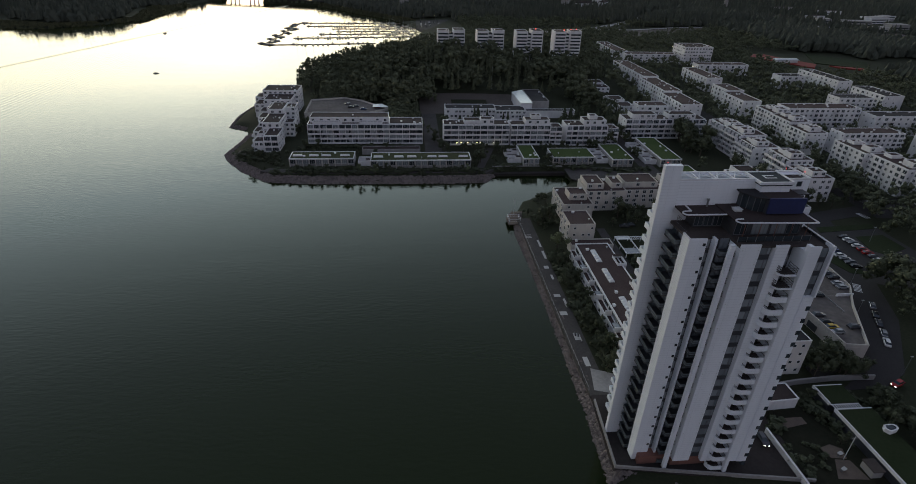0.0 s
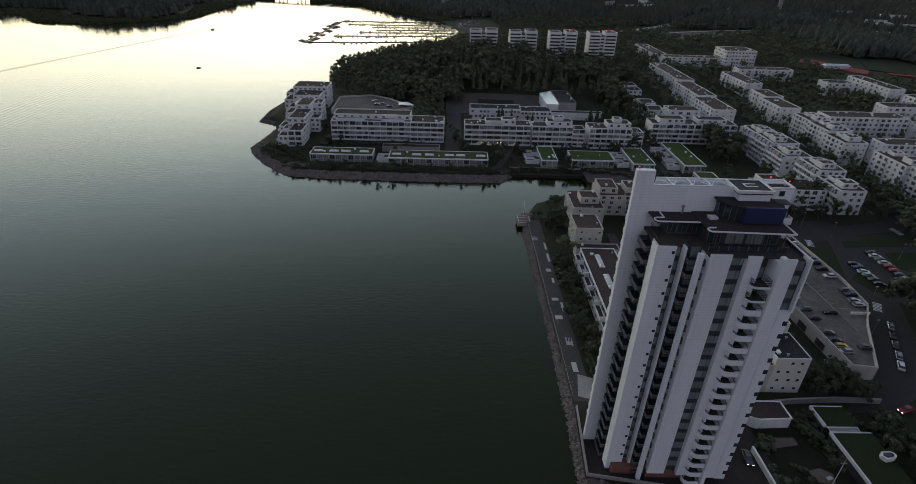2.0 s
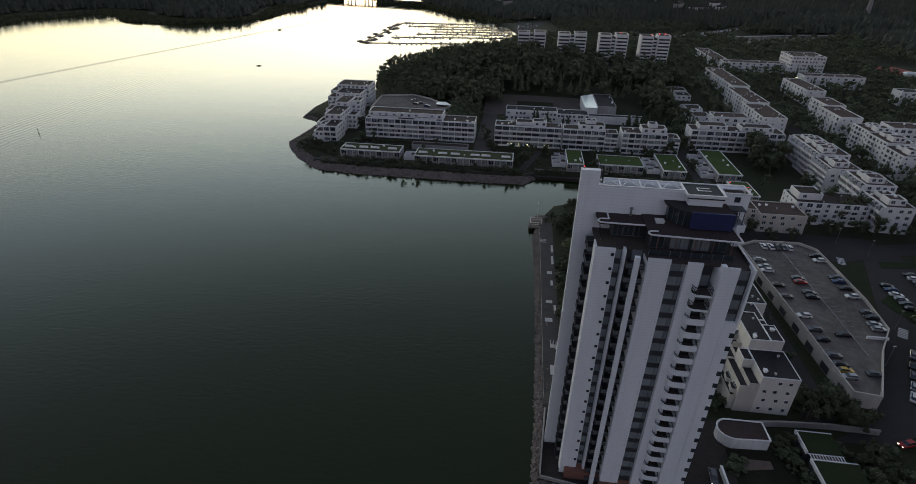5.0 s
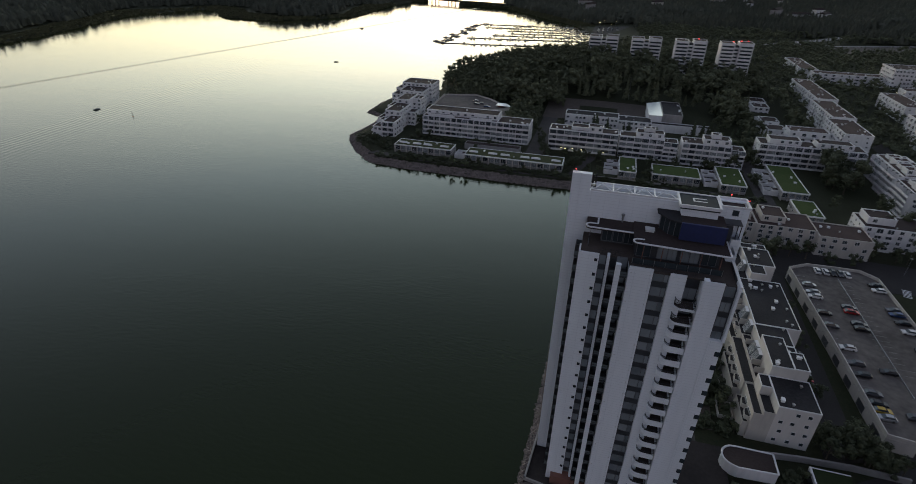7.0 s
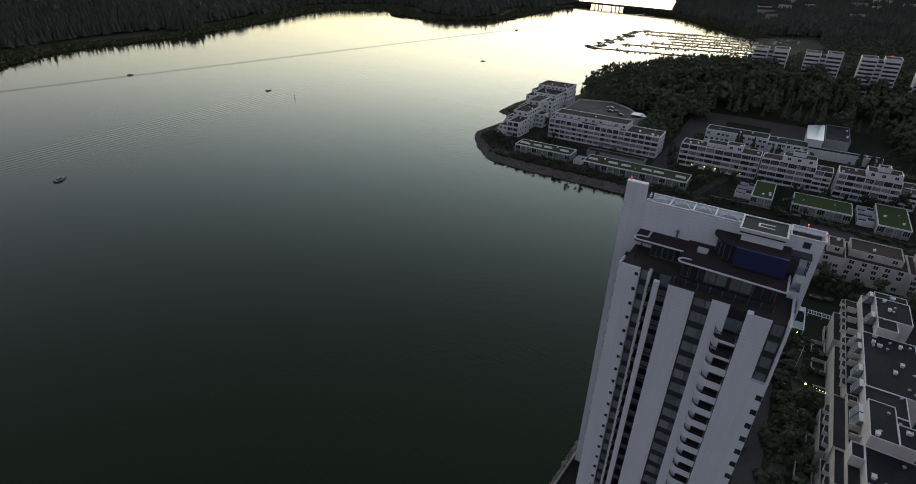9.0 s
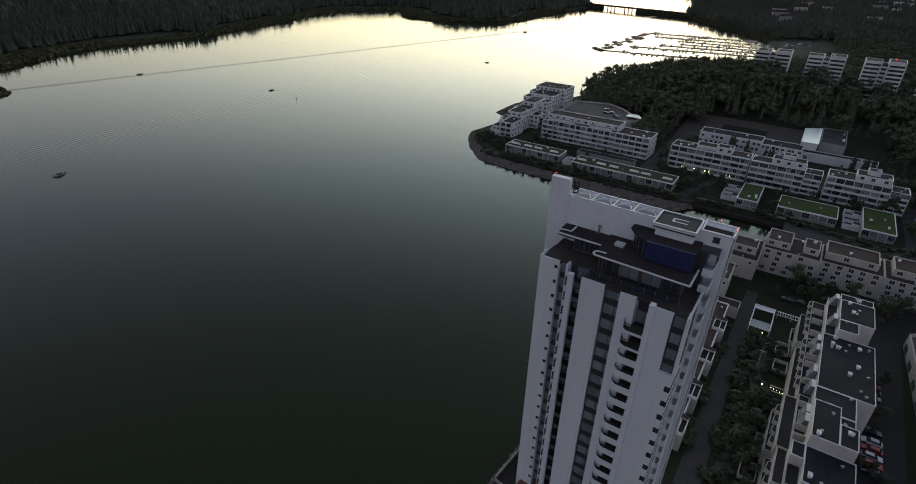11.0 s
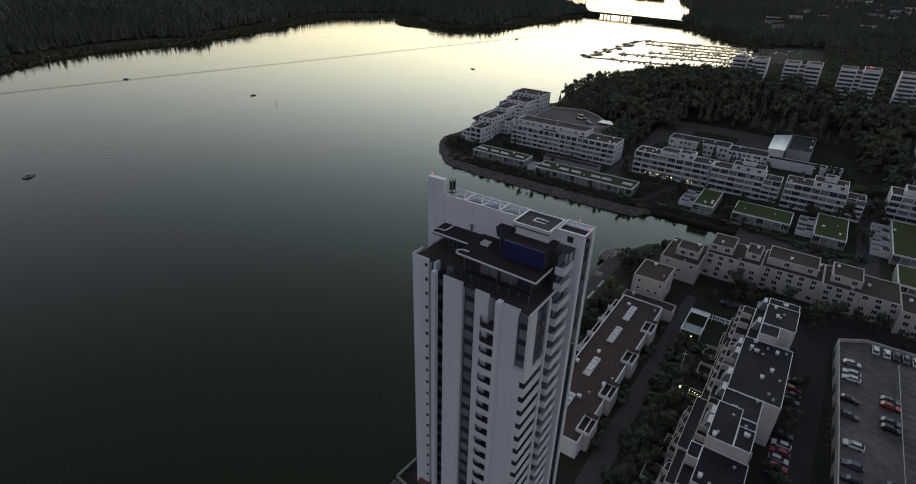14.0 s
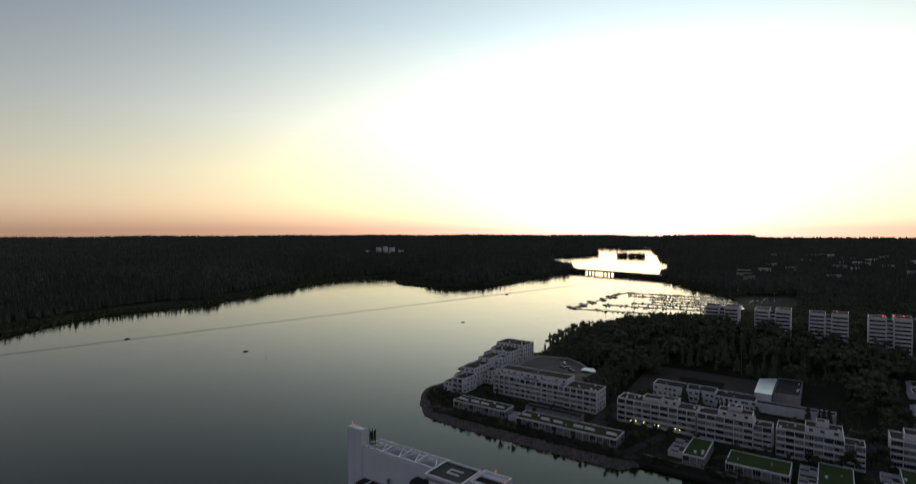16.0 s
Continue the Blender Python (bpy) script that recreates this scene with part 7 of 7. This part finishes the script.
for x0, y0 in ((91.6, 162.5), (90.2, 109), (89.6, 128), (92.0, 153)):
    gw = thing("terrace_fence", "white low terrace enclosure in front of the block", "fence", "terrace enclosures")
    part("wall", Shape().ring(x0, y0, x0 + 3.6, y0 + 5.5, 2.5, 4.0, 0.2), CREAM, gw)
    part("hedge", Shape().box(x0 + 0.3, y0 + 0.3, 2.5, x0 + 3.2, y0 + 1.2, 3.8), LEAF, gw)

# shrubs
rb2 = random.Random(12)
FAR_SHRUBS = []


def shrub(x, y, s):
    if not dry(x, y):
        return
    z = max(ground_z(x, y), 1.0)
    m = pose(x, y, z - 0.2, 0, 0, rb2.uniform(0, 360)) @ Matrix.Diagonal((s, s, s * rb2.uniform(0.7, 1.1), 1))
    if y > 215:
        FAR_SHRUBS.append(m)
        return
    ob = new("shrub", bme)
    ob.matrix_basis = m
    tagged(ob, "dark green rounded shrub", "shrub", "shrubs")


for x0, y0, x1, y1, n in ((87, 103, 94, 168, 60), (83.8, 104, 86, 168, 34), (53, 108, 57, 175, 48), (76.5, 108, 78.4, 172, 20), (-70, 264, 40, 268, 46), (104, 244, 132, 266, 26), (46, 265, 100, 272, 22), (88, 60, 97, 90, 18), (103, 78, 106, 96, 14), (117, 84, 131, 96, 20), (-102, 274, -66, 292, 34), (-64, 284, 30, 290, 18), (-104, 280, -88, 300, 12), (54, 196, 64, 232, 22)):
    for _ in range(n):
        shrub(rb2.uniform(x0, x1), rb2.uniform(y0, y1), rb2.uniform(0.8, 2.1))

for x0, y0, x1, y1, n in ((-72, 261.8, 42, 265.8, 80), (-100, 280, -72, 296, 40), (-64, 299, 6, 306, 30), (46, 271, 84, 272.5, 16), (100, 262, 134, 264, 12), (-58, 267.5, -2, 269, 16), (8, 284, 34, 286, 10), (104, 248, 130, 252, 10)):
    for i in range(n):
        shrub(x0 + (x1 - x0) * i / n, rb2.uniform(y0, y1), rb2.uniform(1.1, 1.7))

bv4 = np.concatenate([bv, np.ones((len(bv), 1))], 1)
sv = np.concatenate([(bv4 @ np.array(m).T)[:, :3] for m in FAR_SHRUBS])
sme = bpy.data.meshes.new("shrubs")
sme.from_pydata(sv.tolist(), [], np.arange(len(sv)).reshape(-1, 4).tolist())
sme.materials.append(LEAF)
tagged(new("shrubbery", sme), "dark green shrubs and hedges of the north shore", "shrubs", kind="stuff")

# ---------------------------------------------------------------- lake: bridge, marina, boats
br = thing("road_bridge", "long low concrete road bridge over the lake's narrows", "bridge")
a, b = Vector((-420, 1262)), Vector((-165, 1190))
d = (b - a).normalized()
q = Vector((-d.y, d.x)) * 5
# deep deck in dark asphalt colour stands in for backlit concrete and shaded girders
part("deck", Shape().prism([(a.x - q.x, a.y - q.y), (b.x - q.x, b.y - q.y), (b.x + q.x, b.y + q.y), (a.x + q.x, a.y + q.y)], 5.6, 8.6), ASPH, br)
# railing darkened the same way, its backlit shade put into the colour
part("railing", Shape().prism([(a.x - q.x, a.y - q.y), (b.x - q.x, b.y - q.y), (b.x - q.x * 0.95, b.y - q.y * 0.95), (a.x - q.x * 0.95, a.y - q.y * 0.95)], 8.6, 9.4), ASPH, br)
for t in (0.22, 0.255, 0.29, 0.385, 0.42, 0.455):
    c = a + (b - a) * t
    part("pier", Shape().bar((c.x, c.y, -3), (c.x, c.y, 5.6), 1.5, 8), CONC, br)
for t0, t1 in ((0.0, 0.16), (0.51, 1.0)):
    p, r2 = a + (b - a) * t0, a + (b - a) * t1
    part("embankment", Shape().prism([(p.x - q.x * 2.5, p.y - q.y * 2.5), (r2.x - q.x * 2.5, r2.y - q.y * 2.5), (r2.x + q.x * 2.5, r2.y + q.y * 2.5), (p.x + q.x * 2.5, p.y + q.y * 2.5)], -2, 7.0,
                              top=[(p.x - q.x, p.y - q.y), (r2.x - q.x, r2.y - q.y), (r2.x + q.x, r2.y + q.y), (p.x + q.x, p.y + q.y)]), GRASS, br)


rt = random.Random(31)
cause = []
for t, side_off, hh in [(rt.uniform(0.56, 0.98), rt.uniform(-11, -7), rt.uniform(4, 8)) for _ in range(26)] + [(rt.uniform(0.0, 0.12), rt.uniform(-11, 8), rt.uniform(5, 9)) for _ in range(12)]:
    c = a + (b - a) * t + q * (side_off / 5)
    cause.append((c.x, c.y, 2.0, hh))
woods("causeway_trees", "dark bushes and small trees on the bridge's causeway", cause, ["leafy", "leafy"], 61, 70, 1.0)


def boat_mesh(ln, mast):
    w, h = ln * 0.17, ln * 0.11
    s = Shape().prism([(-ln / 2, -w * 0.8), (ln * 0.2, -w * 0.85), (ln / 2, 0), (ln * 0.2, w * 0.85), (-ln / 2, w * 0.8)], -0.25, h, top=[(-ln / 2, -w), (ln * 0.22, -w), (ln * 0.56, 0), (ln * 0.22, w), (-ln / 2, w)])
    s.prism([(-ln * 0.25, -w * 0.6), (ln * 0.12, -w * 0.55), (ln * 0.2, 0), (ln * 0.12, w * 0.55), (-ln * 0.25, w * 0.6)], h, h + ln * 0.09, k=1)
    if mast:
        s.bar((ln * 0.05, 0, h), (ln * 0.05, 0, h + ln * 1.2), 0.09, 4)
    return s.mesh("boat", BOATH, GLASS)


rm = random.Random(5)
rows = [((-172, 690), (-40, 712)), ((-172, 690), (-165, 905)), ((-148, 748), (8, 775)), ((-120, 785), (12, 805)), ((-100, 815), (14, 832)), ((-110, 842), (14, 858)), ((-150, 868), (8, 885)), ((-165, 905), (-10, 918))]
for k, (p, r2) in enumerate(rows):
    p, r2 = Vector(p), Vector(r2)
    d = (r2 - p).normalized()
    q = Vector((-d.y, d.x))
    pon = thing("pontoon", "long floating marina pontoon", "pontoon", "marina pontoons")
    part("deck", Shape().prism([(p.x - q.x * 1.2, p.y - q.y * 1.2), (r2.x - q.x * 1.2, r2.y - q.y * 1.2), (r2.x + q.x * 1.2, r2.y + q.y * 1.2), (p.x + q.x * 1.2, p.y + q.y * 1.2)], -0.4, 0.6), WOOD, pon)
    ln = (r2 - p).length
    s = 3.0
    while s < ln - 3:
        for sg in (-1, 1):
            if rm.random() < (0.35 if k < 2 else 0.8):
                bl = rm.choice((6.0, 7.5, 9.0))
                mst = rm.random() < 0.45
                c = p + d * s + q * sg * (1.8 + bl / 2)
                ob = new("moored_boat", shared(("boat", bl, mst), lambda: boat_mesh(bl, mst)))
                ob.matrix_basis = pose(c.x, c.y, 0.05, 0, 0, math.degrees(math.atan2(q.y * sg, q.x * sg)))
                tagged(ob, "white moored sailing boat with a mast" if mst else "small white moored motor boat", "boat", "marina boats")
        s += rm.choice((3.4, 4.0, 6.0, 9.0))
for x, y, ln, turn in ((-447, 259, 5, 80), (-304, 294, 4.5, 70), (-235, 104.5, 6.5, 110), (-231, 523, 4.5, 20), (-318, 775, 7, 75)):
    ob = new("motor_boat", shared(("boat", ln, False), lambda: boat_mesh(ln, False)))
    ob.matrix_basis = pose(x, y, 0.05, 0, 0, turn)
    tagged(ob, "small motor boat out on the calm lake", "boat", "boats on the lake")
mk = thing("channel_marker", "thin channel marker pole in the lake", "buoy", "", pose(-266.8, 288.5, 0))
part("pole", Shape().bar((0, 0, -2), (0.1, 0, 3.6), 0.14, 6, 0.09), RAIL, mk)
part("float", Shape().bar((0, 0, -0.3), (0, 0, 0.35), 0.45, 8, 0.3), REDC, mk)

# far houses among the trees
rf = random.Random(8)
for _ in range(46):
    x, y = rf.uniform(-40, 420), rf.uniform(1000, 2200)
    h = thing("far_house", "small pale house among far trees", "house", "far houses", pose(x, y, ground_z(x, y), 0, 0, rf.uniform(0, 90)))
    w, ln, hh = rf.uniform(8, 12), rf.uniform(14, 34), rf.uniform(13, 19)
    part("wall", Shape().box(-ln / 2, -w / 2, 0, ln / 2, w / 2, hh), rf.choice((WHITE, CREAM, GREYR)), h)
    part("roof", Shape().prism([(-ln / 2 - 0.4, -w / 2 - 0.4), (ln / 2 + 0.4, -w / 2 - 0.4), (ln / 2 + 0.4, w / 2 + 0.4), (-ln / 2 - 0.4, w / 2 + 0.4)], hh, hh + 3, top=[(-ln / 2, -0.3), (ln / 2, -0.3), (ln / 2, 0.3), (-ln / 2, 0.3)]), BITUM, h)
for dx, dy, hh in ((0, 0, 17), (34, 14, 27), (54, 24, 30), (74, 33, 27), (100, 46, 18)):
    h = thing("far_block", "pale apartment block on the far western hill", "apartment building", "far western blocks", pose(-1100 + dx, 1245 + dy, ground_z(-1100 + dx, 1245 + dy)))
    part("wall", Shape().box(-6, -6, 0, 6, 6, hh), WHITE, h)
    part("roof", Shape().box(-6.3, -6.3, hh, 6.3, 6.3, hh + 0.6), BITUM, h)
hall = thing("sports_hall", "white arched sports hall beside a red track", "hall")
part("wall", Shape().box(395, 560, 4, 419, 566, 11.0), WHITE, hall)
part("roof", Shape().prism([(394, 559), (420, 559), (420, 567), (394, 567)], 11.0, 12.4, top=[(395, 562), (419, 562), (419, 564), (395, 564)]), METALW, hall)


def strip(name, line, width, material, label):
    """A road laid over the ground along a line."""
    pts = []
    for (ax, ay), (bx, by) in zip(line, line[1:]):
        k = max(2, int(math.hypot(bx - ax, by - ay) / 12))
        pts += [(ax + (bx - ax) * i / k, ay + (by - ay) * i / k) for i in range(k)]
    pts.append(line[-1])
    sh = Shape()
    for i, (x, y) in enumerate(pts):
        p, q = pts[max(0, i - 1)], pts[min(len(pts) - 1, i + 1)]
        d = Vector((q[0] - p[0], q[1] - p[1])).normalized() * (width / 2)
        z = ground_z(x, y) + 0.6
        sh.v += [(x - d.y, y + d.x, z), (x + d.y, y - d.x, z)]
        if i:
            sh.face([2 * i - 2, 2 * i - 1, 2 * i + 1, 2 * i])
    structure(name, sh, material, label, "road")


strip("far_road", FAR_ROAD, 13, CONC, "pale main road curving through the far woods")
strip("far_road", SIDE_ROAD, 8, CONC, "pale side road through the far woods")
drape("bare_slope", 300, 740, 460, 860, SOIL, "bare brown clearing beside the main road", "soil", lambda x, y: (x - 300) * 0.5 + 742 < y < (x - 300) * 0.4 + 795, 6.0)
for x, y, ln, w, hh, turn in HALLS:
    ln, hh = ln * 0.72, hh * 0.85
    h = thing("far_hall", "long low pale building in the far business park", "building", "far business park", pose(x, y, ground_z(x, y), 0, 0, turn))
    part("wall", Shape().box(-ln / 2, -w / 2, -1, ln / 2, w / 2, hh), rf.choice((WHITE, GREYR, CREAM)), h)
    part("roof", Shape().box(-ln / 2 + 0.4, -w / 2 + 0.4, hh, ln / 2 - 0.4, w / 2 - 0.4, hh + 0.3), rf.choice((GREYR, CONC, BITUM)), h)
    for j in range(max(1, int(hh / 4))):
        part("window_band", Shape().box(-ln / 2 + 2, -w / 2 - 0.1, 1.5 + j * 4, ln / 2 - 2, -w / 2 + 0.2, 3.1 + j * 4), GLASS, h)
chimney = thing("chimney", "tall pale far chimney above the woods", "chimney", "", pose(647, 1127, ground_z(647, 1127)))
part("shaft", Shape().bar((0, 0, 0), (0, 0, 62), 4.2, 14, 3.0), CONC, chimney)
part("platform", Shape().bar((0, 0, 54), (0, 0, 55.2), 4.6, 14), GALV, chimney)
# the marina's yard with parked cars and laid-up boats
drape("marina_yard", 14, 822, 66, 935, ASPH, "asphalt yard of the marina", "yard", lambda x, y: x < 26 + (y - 822) * 0.38, 4.0)
ry = random.Random(21)


def far_car_mesh(paint):
    sh = Shape().prism([(-2.1, -0.85), (2.1, -0.85), (2.2, 0), (2.1, 0.85), (-2.1, 0.85)], 0.25, 0.95).prism([(-1.9, -0.75), (1.1, -0.75), (1.1, 0.75), (-1.9, 0.75)], 0.95, 1.45, k=1, top=[(-1.4, -0.6), (0.4, -0.6), (0.4, 0.6), (-1.4, 0.6)])
    return sh.prism([(-1.3, -0.55), (0.3, -0.55), (0.3, 0.55), (-1.3, 0.55)], 1.45, 1.48).mesh("far_car", paint, GLASS)


for k in range(6):
    for i in range(9):
        x, y = 22 + k * 6.8, 852 + i * 8.2
        colour = ry.choice(("white", "silver", "grey", "black", "white", "silver"))
        if ry.random() < 0.75 and x < 24 + (y - 822) * 0.36:
            ob = new("parked_car", shared(("farcar", colour), lambda: far_car_mesh(bpy.data.materials[colour + "_car_paint"])))
            ob.matrix_basis = pose(x, y, ground_z(x, y) + 0.1, 0, 0, ry.choice((80, -100)))
            tagged(ob, colour + " car parked in the marina yard", "car", "marina cars")
